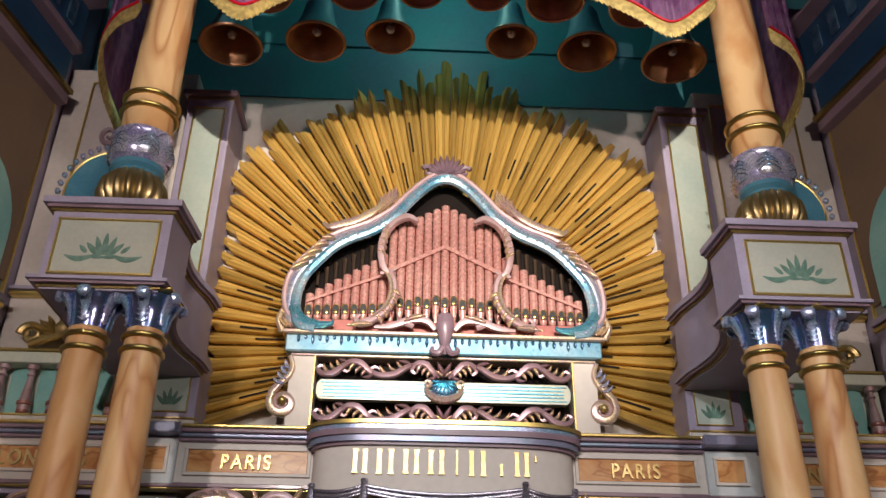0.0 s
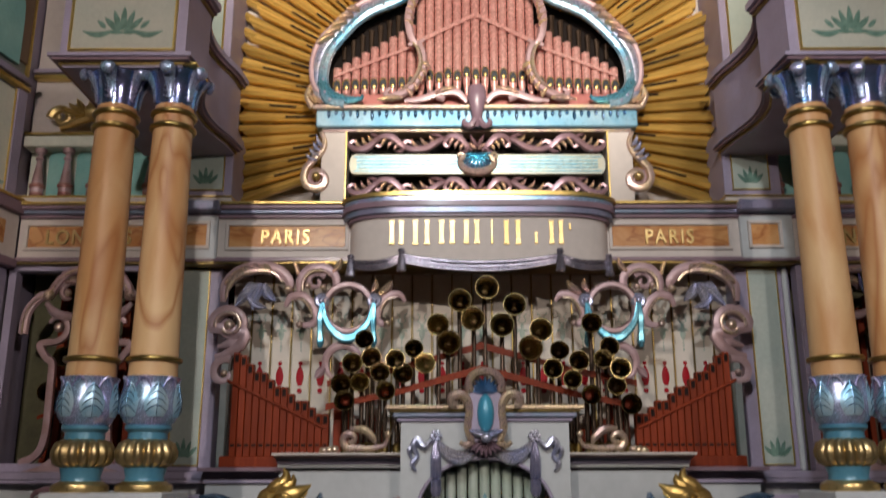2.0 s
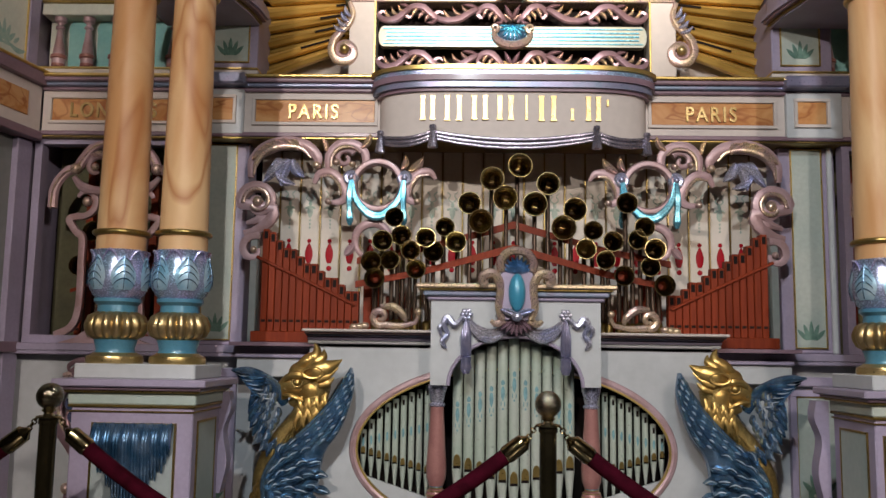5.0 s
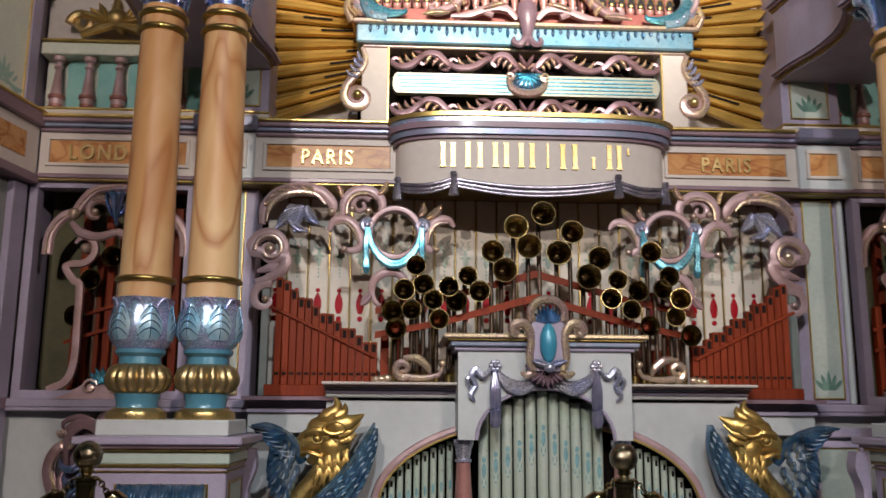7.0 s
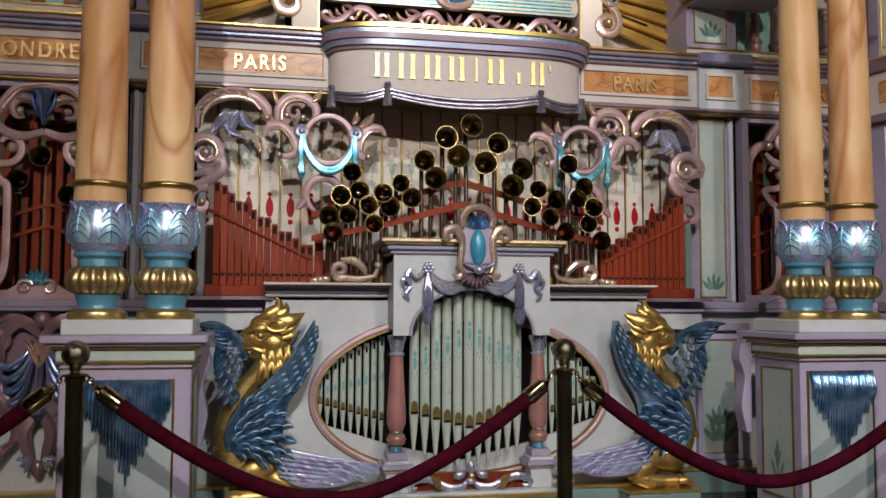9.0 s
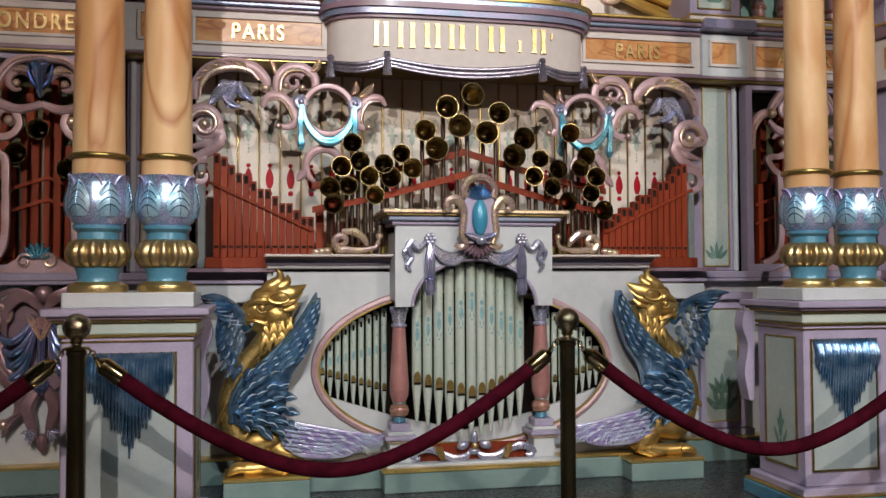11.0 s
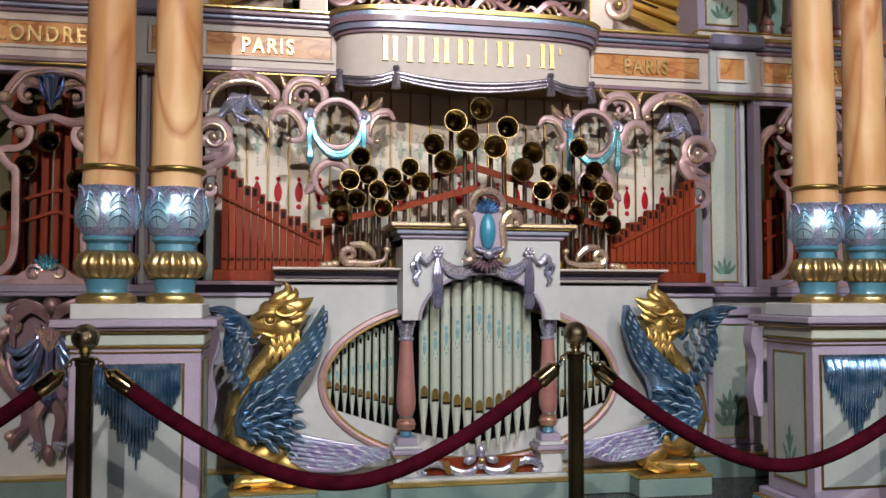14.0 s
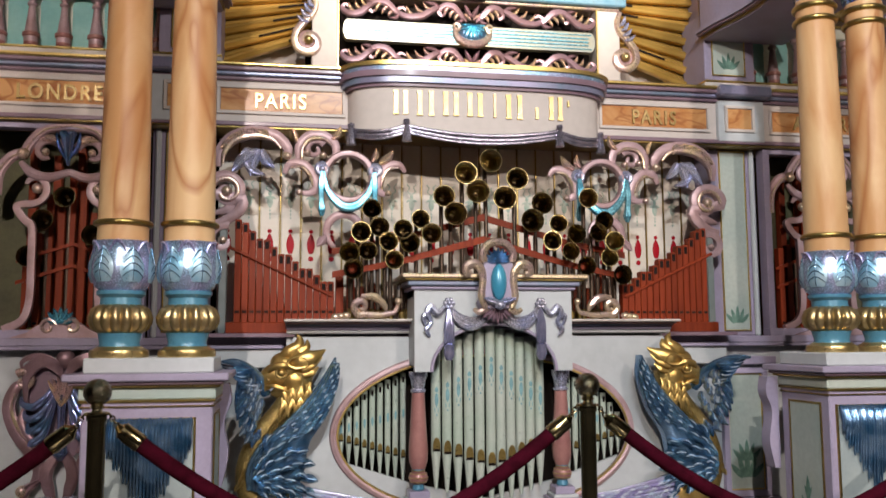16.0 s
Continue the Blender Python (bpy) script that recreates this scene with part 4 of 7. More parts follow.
    sweep_in = [(p.x, p.y) for p in spline([(1.445, -0.875, 0), (1.48, -0.80, 0), (1.52, -0.66, 0), (1.53, -0.50, 0), (1.51, -0.34, 0), (1.475, -0.18, 0), (1.46, -0.004, 0)], 4)]
    side = [(A + .01, -1.20), (A - 0.015, -0.90)] + sweep_in + [(2.03, -0.004), (B, -1.20)]
    grow = lambda o: [(A + .01 - o, -1.20 - o), (A - .015 - o, -0.895)] + [(x - o, y) for x, y in sweep_in] + [(2.03 + o, -0.004), (B + o, -1.20 - o)]
    part("body", plan_slab(bmesh.new(), side, 3.06, 3.46, sx=s), LILAC, bx, smooth=False)
    for z0, z1, o, mt in ((3.028, 3.037, -0.012, LILAC), (3.037, 3.05, 0.0, OLD_GOLD), (3.05, 3.064, 0.025, PLUM), (3.064, 3.082, 0.04, LILAC), (3.455, 3.468, 0.015, OLD_GOLD), (3.468, 3.485, 0.03, PLUM), (3.485, 3.52, 0.048, LILAC)):
        part("moulding", plan_slab(bmesh.new(), grow(o), z0, z1, sx=s), mt, bx, smooth=False)
    block("panel", s * 1.495, s * 1.98, -1.207, -1.195, 3.115, 3.405, PANEL_GREY, bx, 0.002)
    part("gold_line", frame_bars(bmesh.new(), s * 1.483, s * 1.992, 3.103, 3.417, 0.012, -1.214, -1.198), GOLD_LINE, bx, smooth=False)
    part("stencil", lotus(bmesh.new(), s * 1.737, 3.21, 0.2, -1.209), STENCIL, bx)

    bx.location.z = -0.02

    md = thing("medallion", "turquoise oval medallion with a beaded pearl rim", "medallion", "medallions behind the upper columns")
    bm = lathe(bmesh.new(), ((0.0, 0.02), (0.28, 0.02), (0.3, 0.0)), 40, (0, 0, 0), "y")
    part("face", bm, COLLAR, md)
    bm = bmesh.new()
    sweep(bm, spiral(0, 0, .305, .305, 0, 352.5, 0, 47), 0.009, closed=True)
    part("rim", bm, GOLD_LINE, md)
    bm = bmesh.new()
    for i in range(36):
        a = radians(i * 10)
        blob(bm, (0.345 * math.cos(a), -.01, .345 * math.sin(a)), (.022, .02, .022), seg=6)
    part("bead", bm, BLUE_PEARL, md)
    bm = bmesh.new()
    sweep(bm, spiral(0.06, .43, .07, .015, -120, 330, -.02), (.022, .01), 1.0)
    sweep(bm, spiral(-0.06, .43, .07, .015, 300, -150, -.02), (.022, .01), 1.0)
    part("scroll", bm, PLUM, md)
    md.matrix_basis = pose(s * 2.07, -0.55, 3.95)
    md.scale = (0.8, 1, 0.95)
    block("stem", -0.05, 0.05, 0.0, 0.93, -0.4, 0.2, LILAC, md)

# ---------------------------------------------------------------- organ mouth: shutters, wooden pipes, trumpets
# the shade of the open mouth is in this board's colour
mouth = tagged(block("wall_mouth_back", -1.9, 1.9, 0.42, 0.5, 1.10, 2.36, DARK), "near-black board, the organ mouth's shade in its colour", "wall", kind="structure")
setting("trim_mouth_shelf", -1.52, 1.52, -0.20, 0.42, 1.156, 1.176, PLUM, "plum shelf in the organ mouth")
sh = thing("swell_shutters", "ivory shutter boards with gold edges and painted motifs", "shutter")
for i in range(25):
    x = -1.5 + 0.1225 * i
    bm_g, bm_t, bm_r = bmesh.new(), bmesh.new(), bmesh.new()
    board = block("shutter_board", x, x + 0.114, 0.31, 0.33, 1.18, 2.34, SHUTTER, sh, 0.006)
    brick(bm_g, x + 0.114, x + 0.1225, 0.305, 0.33, 1.18, 2.34, 0.003)
    cx = x + 0.057
    leaf(bm_t, (cx, 2.0), (cx, 1.93), 0.035, 0.308, 0.003)
    leaf(bm_t, (cx, 2.03), (cx, 2.0), 0.022, 0.308, 0.003)
    for s in (-1, 1):
        sweep(bm_t, spline([(cx, 0.308, 2.03), (cx + s * .024, 0.308, 2.05), (cx + s * .012, 0.308, 2.075), (cx + s * .03, 0.308, 2.095)], 4), 0.0035, 0.5, 5)
        leaf(bm_t, (cx + s * .004, 2.0), (cx + s * .034, 1.985), 0.014, 0.308, 0.003)
    for q in range(3):
        blob(bm_t, (cx, 0.308, 1.915 - q * .022), (0.006, 0.003, 0.008), seg=6)
    leaf(bm_r, (cx, 1.655), (cx, 1.775), 0.047, 0.307, 0.004)
    blob(bm_r, (cx, 0.308, 1.79), (0.013, 0.003, 0.013), seg=8)
    blob(bm_r, (cx, 0.308, 1.625), (0.016, 0.003, 0.016), seg=8)
    part("gold_edge", bm_g, OLD_GOLD, board, smooth=False)
    part("green_motif", bm_t, FADED, board)
    part("red_drop", bm_r, RED_DROP, board, "crimson painted drop")

for s in (-1, 1):
    rk = thing("pipe_rank", "stepped rank of red-brown wooden organ pipes", "organ pipes", "wooden pipe ranks")
    n = 14
    for i in range(n):
        x = 1.355 - 0.0385 * i
        zt = 1.795 - 0.36 * (i / (n - 1)) ** 0.85 + 0.012 * ((i * 5) % 3)
        bm = bmesh.new()
        brick(bm, s * x - 0.0175, s * x + 0.0175, -0.14, -0.08, 1.235, zt, 0.003)
        brick(bm, s * x - 0.012, s * x + 0.012, -0.141, -0.125, zt - 0.055, zt - 0.01, 0.002, 1)
        brick(bm, s * x - 0.012, s * x + 0.012, -0.1415, -0.13, 1.285, 1.30, 0.001, 1)
        part("pipe", bm, (RED_WOOD, DARK), rk, smooth=False)
    sweep_bm = bmesh.new()
    sweep(sweep_bm, [(1.40, -0.15, 1.64), (1.1, -0.15, 1.50), (0.85, -0.15, 1.38)], 0.009, 1, 6, sx=s)
    part("rail", sweep_bm, RED_WOOD, rk)
    block("wind_chest", s * 1.41, s * 0.82, -0.19, 0.0, 1.177, 1.235, RED_WOOD, rk, 0.004)
    # added strip whose dark colour stands for the shaded gap beside the rank
    block("gap_strip", s * 1.46, s * 1.42, -0.06, 0.0, 1.177, 1.75, WING, rk, 0.004)
    for i in range(5):
        x = 0.80 - 0.062 * i
        block("pipe", s * (x - .022), s * (x + .022), -0.05, 0.02, 1.177, 1.50 - .03 * i + .05 * (i % 2), RED_WOOD, rk, 0.004)

# peaked wooden braces that hold the trumpet stems
br = thing("brace_rails", "peaked red wooden rails behind the trumpets", "rail")
for z, y in ((1.83, -0.16), (1.70, -0.19)):
    for s in (-1, 1):
        bm = bmesh.new()
        o = [(0.0, z + .02), (0.5, z - .12), (0.85, z - .19), (0.85, z - .225), (0.5, z - .155), (0.0, z - .02)]
        slab(bm, o, y, y + .015, sx=s)
        part("rail", bm, RED_WOOD, br, smooth=False)

BELLS = ((-0.12, 2.06), (0.03, 2.14), (-0.24, 1.93), (-0.05, 1.96), (-0.18, 1.83), (-0.37, 1.8), (-0.31, 1.72), (-0.47, 1.74), (-0.55, 1.67), (-0.43, 1.67), (-0.64, 1.85), (-0.6, 1.75), (-0.7, 1.72), (-0.66, 1.62), (-0.76, 1.61), (-0.74, 1.52),
         (-0.52, 1.57), (0.11, 1.93), (0.18, 2.04), (0.32, 1.9), (0.26, 1.8), (0.42, 1.79), (0.38, 1.69), (0.52, 1.73), (0.48, 1.63), (0.6, 1.94), (0.69, 1.81), (0.65, 1.74), (0.74, 1.69), (0.72, 1.6), (0.58, 1.55), (0.79, 1.5))


def trumpet(r, drop):
    """A dark brass trumpet: flared mouth to the front, elbow, tapering stem down to its socket."""
    t = thing("trumpet", "dark brass trumpet pipe with a flared mouth", "trumpet", "trumpets in the organ mouth")
    prof = [(r, 0.0), (r * 1.03, -0.004), (r * 0.98, -0.009), (r * 0.72, -0.022), (r * 0.5, -0.045), (r * 0.34, -0.08), (r * 0.26, -0.115)]
    inner = [(r * 0.16, -0.10), (r * 0.3, -0.075), (r * 0.46, -0.04), (r * 0.68, -0.017), (r * 0.94, -0.003), (r, 0.0)]
    part("mouth", lathe(bmesh.new(), inner + prof[1:], 42, axis="y", flutes=14, depth=0.035), TRUMPET, t, "flared dark brass mouth")
    bm = bmesh.new()
    sweep(bm, spiral(0, 0, r, r, 0, 350, -0.002, 35), 0.0028, 1, 6, closed=True)
    part("rim", bm, BRIGHT_RIM, t)
    bm = bmesh.new()
    pts = [(0, 0.10, 0.0), (0, 0.115, -0.012), (0, 0.12, -0.04), (0, 0.12, -drop)]
    for a, b in zip(pts, pts[1:]):
        d = Vector(b) - Vector(a)
        vs = bmesh.ops.create_cone(bm, segments=10, radius1=0.013, radius2=0.012, depth=d.length, cap_ends=True)["verts"]
        m = Matrix.Translation((Vector(a) + Vector(b)) / 2) @ d.to_track_quat("Z", "Y").to_matrix().to_4x4()
        for v in vs:
            v.co = m @ v.co
    part("stem", bm, DARK_STEM, t)
    part("socket", lathe(bmesh.new(), ((0.02, -drop), (0.022, -drop + .05), (0.014, -drop + .06)), 12, (0, 0.12, 0)), OLD_GOLD, t)
    return t


for i, (x, z) in enumerate(BELLS):
    big = 0.062 if abs(x) < 0.35 and z > 1.78 else 0.052
    y = -0.285 + 0.03 * ((i * 3) % 4) / 3
    t = trumpet(big * (1 + 0.05 * math.sin(i * 2.3)), z - 1.245)
    t.location = (x, y, z)
    t.rotation_euler = (radians(3 * math.sin(i * 5.1)), 0, radians(5 * math.sin(i * 1.7)))

# ---------------------------------------------------------------- carved scrollwork in the mouth
YS = -0.05
for s in (-1, 1):
    sc = thing("carved_scrollwork", "lilac pearl carved scrolls with gilded leaves and a turquoise swag", "scrollwork", "carvings in the organ mouth")
    bm = bmesh.new()
    sweep(bm, spline([(1.475, YS, 2.10), (1.465, YS, 2.19), (1.40, YS, 2.265), (1.29, YS, 2.30), (1.17, YS, 2.285), (1.10, YS, 2.22), (1.10, YS, 2.16)], 7), (0.02, 0.034, 0.042, 0.044, 0.04, 0.034, 0.02), 0.9, 10, sx=s, groove=0.18)
    part("arch_scroll", bm, PEARL, sc)
    bm = bmesh.new()
    sweep(bm, spline([(1.45, YS - .034, 2.11), (1.44, YS - .036, 2.18), (1.385, YS - .038, 2.245), (1.29, YS - .038, 2.275), (1.19, YS - .036, 2.262), (1.135, YS - .034, 2.21)], 7), (.006, .014, .016, .016, .012, .006), .8, 8, sx=s)
    sweep(bm, spiral(1.425, 1.96, 0.082, 0.04, -5, 330, YS - .032, 30), (.012, .010), .8, 8, sx=s)
    sweep(bm, spline([(1.02, YS - .03, 2.16), (1.012, YS - .03, 2.225), (.97, YS - .03, 2.27), (.90, YS - .03, 2.275), (.853, YS - .03, 2.24)], 6), (.006, .011, .011, .006), .8, 7, sx=s)
    sweep(bm, spline([(1.08, YS - .028, 2.10), (1.02, YS - .03, 2.108), (.975, YS - .03, 2.065), (.955, YS - .028, 2.005)], 6), (.005, .010, .010, .005), .8, 7, sx=s)
    sweep(bm, spline([(.47, YS - .028, 2.118), (.525, YS - .03, 2.108), (.56, YS - .03, 2.06), (.572, YS - .028, 2.0)], 6), (.005, .010, .010, .005), .8, 7, sx=s)
    split("gilt_line", bm, PEARL_GOLD, sc)
    bm = bmesh.new()
    for k in range(5):
        a = radians(120 - k * 17)
        leaf(bm, (1.28 + .155 * math.cos(a), 2.125 + .15 * math.sin(a)), (1.28 + .20 * math.cos(a - .5), 2.125 + .185 * math.sin(a - .5)), .05, YS - .034, .02, .012, sx=s)
    split("gilt_leaf", bm, PEARL_GOLD, sc)
    bm = bmesh.new()
    for b, t, w in (((1.26, 2.20), (1.40, 2.07), .07), ((1.25, 2.2), (1.30, 2.05), .06), ((1.24, 2.2), (1.17, 2.10), .06), ((1.28, 2.19), (1.36, 2.16), .05), ((1.33, 2.12), (1.22, 2.06), .05)):
        leaf(bm, b, t, w, YS - .01, .03, .015, sx=s)
    split("dark_leaf", bm, SILVER, sc, "dull silver acanthus leaf")
    bm = bmesh.new()
    sweep(bm, spline([(1.50, YS, 1.78), (1.44, YS, 1.795), (1.36, YS, 1.85), (1.325, YS, 1.93)], 6)[:-1] + spiral(1.425, 1.96, 0.105, 0.018, -5, 470, YS, 40), (0.022, 0.036, 0.038, 0.034, 0.024, 0.016), 0.9, 10, sx=s, groove=0.18)
    sweep(bm, spiral(1.44, 1.69, 0.085, 0.02, 110, -190, YS, 24), (0.03, 0.026, 0.012), 0.9, 8, sx=s, groove=0.15)
    sweep(bm, spline([(1.49, YS, 1.84), (1.42, YS, 1.86), (1.38, YS, 1.89)], 5), (0.012, 0.03, 0.01), 0.9, 8, sx=s)
    split("volute", bm, PEARL, sc)
    bm = bmesh.new()
    blob(bm, (1.425, YS - .02, 1.96), (.032, .03, .032), sx=s)
    blob(bm, (1.44, YS - .02, 1.69), (.02, .02, .02), sx=s)
    blob(bm, (1.10, YS - .02, 2.17), (.026, .026, .022), sx=s)
    for x, z in ((1.03, 1.965), (0.53, 1.97), (0.99, 2.19), (0.90, 2.18)):
        blob(bm, (x, YS - .02, z), (.021, .022, .019), sx=s)
    split("gilt_boss", bm, PEARL_GOLD, sc)
    bm = bmesh.new()
    sweep(bm, spline([(1.04, YS, 2.15), (1.035, YS, 2.23), (0.98, YS, 2.29), (0.90, YS, 2.295), (0.835, YS, 2.25), (0.83, YS, 2.18), (0.87, YS, 2.14)], 6), (0.016, 0.028, 0.034, 0.034, 0.03, 0.024, 0.012), 0.9, 10, sx=s, groove=0.18)
    sweep(bm, spiral(0.945, 2.215, 0.06, 0.012, 150, -240, YS, 22), (0.022, 0.01), 0.9, 8, sx=s)
    sweep(bm, spline([(1.115, YS, 2.07), (1.085, YS, 2.125), (1.02, YS, 2.13), (0.965, YS, 2.08), (0.935, YS, 2.0), (0.97, YS, 1.965), (1.03, YS, 1.965)][::1], 6), (0.014, 0.026, 0.032, 0.034, 0.03, 0.022, 0.014), 0.9, 10, sx=s, groove=0.18)
    sweep(bm, spline([(0.43, YS, 2.10), (0.465, YS, 2.14), (0.53, YS, 2.13), (0.575, YS, 2.07), (0.59, YS, 2.0), (0.56, YS, 1.97), (0.53, YS, 1.97)], 6), (0.012, 0.024, 0.032, 0.034, 0.03, 0.022, 0.012), 0.9, 10, sx=s, groove=0.18)
    split("c_scroll", bm, PEARL, sc)
    bm = bmesh.new()
    for b, t, w in (((0.85, 2.27), (0.80, 2.35), .04), ((0.58, 2.14), (0.50, 2.22), .05), ((0.62, 2.15), (0.60, 2.23), .04), ((1.05, 2.25), (1.08, 2.33), .03)):
        leaf(bm, b, t, w, YS - .02, .02, .01, sx=s)
    split("gilt_leaf", bm, PEARL_GOLD, sc)
    bm = bmesh.new()
    sweep(bm, spiral(0.755, 2.06, 0.135, 0.135, 0, 352, YS, 44), 0.023, 1.7, 12, sx=s, closed=True, groove=0.12)
    part("hoop", bm, PEARL, sc)
    bm = bmesh.new()
    sweep(bm, spiral(0.775, 1.75, 0.105, 0.09, -60, 215, YS, 26), (0.014, 0.028, 0.028, 0.02), 0.9, 10, sx=s, groove=0.15)
    leaf(bm, (0.88, 1.72), (0.93, 1.66), .05, YS - .02, .02, sx=s)
    part("lower_hoop", bm, PEARL, sc)
    bm = bmesh.new()
    sweep(bm, spline([(0.90, YS - .03, 2.09), (0.875, YS - .035, 1.98), (0.81, YS - .04, 1.90), (0.755, YS - .04, 1.88), (0.70, YS - .04, 1.90), (0.635, YS - .035, 1.98), (0.61, YS - .03, 2.09)], 6), (0.012, 0.022, 0.03, 0.032, 0.03, 0.022, 0.012), 0.8, 24, sx=s, groove=0.22)
    for x in (0.905, 0.605):
        sweep(bm, spline([(x, YS - .03, 2.10), (x + .004, YS - .035, 1.98), (x, YS - .03, 1.88), (x, YS - .03, 1.83)], 5), (0.010, 0.022, 0.018, 0.026, 0.012), 1, 20, sx=s, groove=0.22)
    split("swag", bm, TURQ_PEARL, sc, "turquoise pearl carved swag")
    bm = bmesh.new()
    for x in (0.905, 0.605):
        sweep(bm, spiral(x, 2.10, .03, .03, 0, 330, YS - .02, 14), 0.016, 1, 7, sx=s, closed=True)
        blob(bm, (x, YS - .03, 2.10), (.02, .02, .02), sx=s, seg=8)
    split("rosette", bm, SILVER, sc)

# ---------------------------------------------------------------- outer bays with lattice scrolls
for s in (-1, 1):
    bay = thing("trefoil_screen", "lilac trefoil scroll frame with a blue plume and gilt balls", "frame", "scroll frames of the outer bays")
    bm = frame_bars(bmesh.new(), s * 1.86, s * 2.76, 1.156, 2.345, 0.045, 0.02, 0.10)
    part("border", bm, LILAC, bay, smooth=False)
    C = 2.275
    bm, bg = bmesh.new(), bmesh.new()
    for k in (-1, 1):
        arch = spline([(C + k * .37, .04, 1.93), (C + k * .36, .04, 2.05), (C + k * .30, .04, 2.14), (C + k * .235, .04, 2.165), (C + k * .205, .04, 2.22), (C + k * .13, .04, 2.30), (C, .04, 2.325)], 7)
        sweep(bm, arch, 0.03, 0.8, 8, sx=s)
        sweep(bg, [p + Vector((0, -.022, -.008)) for p in arch], 0.006, 1, 5, sx=s)
        curl = spiral(C + k * .185, 1.975, .035, .10, 90 - k * 60, 90 + k * 200, .04, 22)
        rest = spline([curl[-1], (C + k * .26, .04, 1.86), (C + k * .215, .04, 1.79), (C + k * .18, .04, 1.755), (C + k * .175, .04, 1.6), (C + k * .175, .04, 1.36), (C + k * .21, .04, 1.25), (C + k * .3, .04, 1.20)], 6)
        sweep(bm, curl + rest[1:], (0.014, 0.024, 0.026, 0.026, 0.026, 0.028), 0.9, 8, sx=s, groove=0.15)
        # inner spirals that meet under the plume
        sweep(bm, spiral(C + k * .115, 2.165, .022, .085, 90 - k * 200, 90 - k * 470 + k * 540, .03, 22), (0.012, 0.024), 0.9, 8, sx=s)
        sweep(bm, spline([(C + k * .25, .03, 2.11), (C + k * .19, .03, 2.05), (C + k * .10, .03, 2.03), (C, .03, 2.06)], 6), (0.014, 0.028, 0.026, 0.02), 0.9, 8, sx=s)
        blob(bg, (C + k * .235, .02, 2.155), (.034, .03, .034), sx=s)
        blob(bg, (C + k * .155, .02, 1.965), (.03, .028, .03), sx=s)
        blob(bg, (C + k * .12, .01, 2.165), (.022, .022, .022), sx=s)
        leaf(bg, (C + k * .05, 2.22), (C + k * .15, 2.235), .045, .01, .02, k * .015, sx=s)
    split("scroll", bm, PEARL, bay)
    split("gilt_ball", bg, PEARL_GOLD, bay)
    bm = bmesh.new()
    sweep(bm, spline([(C, .0, 2.09), (C, -.012, 2.15), (C, -.02, 2.21), (C, -.022, 2.255)], 5), (.008, .018, .03, .04), .6, 12, sx=s)
    for k in (-1, 1):
        blob(bm, (C + k * .022, -.022, 2.262), (.026, .022, .02), sx=s)
        leaf(bm, (C + k * .012, 2.13), (C + k * .062, 2.275), .026, -.004, .02, -k * .012, sx=s)
    split("plume", bm, PLUME, bay, "iridescent blue carved plume", True)
    bm = bmesh.new()
    slab(bm, [(C - .26, 1.157), (C - .17, 1.185), (C - .09, 1.24), (C, 1.255), (C + .09, 1.24), (C + .17, 1.185), (C + .26, 1.157)], -0.02, 0.03, sx=s)
    part("hump", bm, PEARL, bay)
    bm = bmesh.new()
    for k in (-1, 1):
        sweep(bm, spiral(C + k * .06, 1.215, .045, .01, 90 + k * 70, 90 - k * 330, -.03, 18), (0.012, 0.008), 1, 7, sx=s)
    split("gilt_curl", bm, PEARL_GOLD, bay)
    bm = bmesh.new()
    for k in range(-3, 4):
        a = radians(90 - k * 24)
        leaf(bm, (C + k * .004, 1.235), (C + .085 * math.cos(a), 1.235 + .085 * math.sin(a)), .03, -.03, .016, sx=s)
    part("shell", bm, TURQ_PEARL, bay, "turquoise carved shell")

    back = thing("organ_pipe_group", "red-brown wooden pipes standing behind the scroll frame", "organ pipes", "pipes of the outer bays")
    block("back_board", s * 1.86, s * 2.76, 0.36, 0.38, 1.157, 2.345, OLIVE, back, 0.003)
    for i in range(9):
        x = 2.05 + 0.058 * i
        h = 1.62 + 0.12 * (4 - abs(i - 4)) + (0.1 if i % 3 == 0 else 0)
        bm = bmesh.new()
        brick(bm, s * x - .019, s * x + .019, .17, .22, 1.157, h, 0.003)
        brick(bm, s * x - .012, s * x + .012, .169, .18, 1.23, 1.245, 0.001, 1)
        part("pipe", bm, (RED_WOOD, DARK), back, smooth=False)
    for i in range(5):
        x = 2.0 + 0.13 * i
        block("pipe", s * (x - .022), s * (x + .022), .26, .31, 1.157, 2.25 - .05 * (i % 2), RED_WOOD, back, 0.003)
    for z in (1.52, 1.64):
        bm = bmesh.new()
        slab(bm, [(2.0, z - .05), (2.27, z + .05), (2.56, z - .05), (2.56, z - .07), (2.27, z + .03), (2.0, z - .07)], .15, .165, sx=s)
        part("rail", bm, RED_WOOD, back, smooth=False)
    for i, (x, z) in enumerate(((2.30, 1.93), (2.41, 1.80), (2.15, 1.72), (2.48, 1.60))):
        t = trumpet(0.055, z - 1.157)
        t.location = (s * x, 0.06, z)

    ct = thing("cartouche", "large lilac and gilt carved cartouche with blue plumes", "carving", "cartouches under the outer bays")
    C = 2.245
    bm = bmesh.new()
    slab(bm, [(C - .16, 1.0), (C - .2, .8), (C - .12, .58), (C, .5), (C + .12, .58), (C + .2, .8), (C + .16, 1.0)], 0.02, 0.058, sx=s)
    part("ground", bm, PLUM, ct, smooth=False)
    bm = bmesh.new()
    blob(bm, (C, 0.0, 1.045), (.05, .05, .052), sx=s)
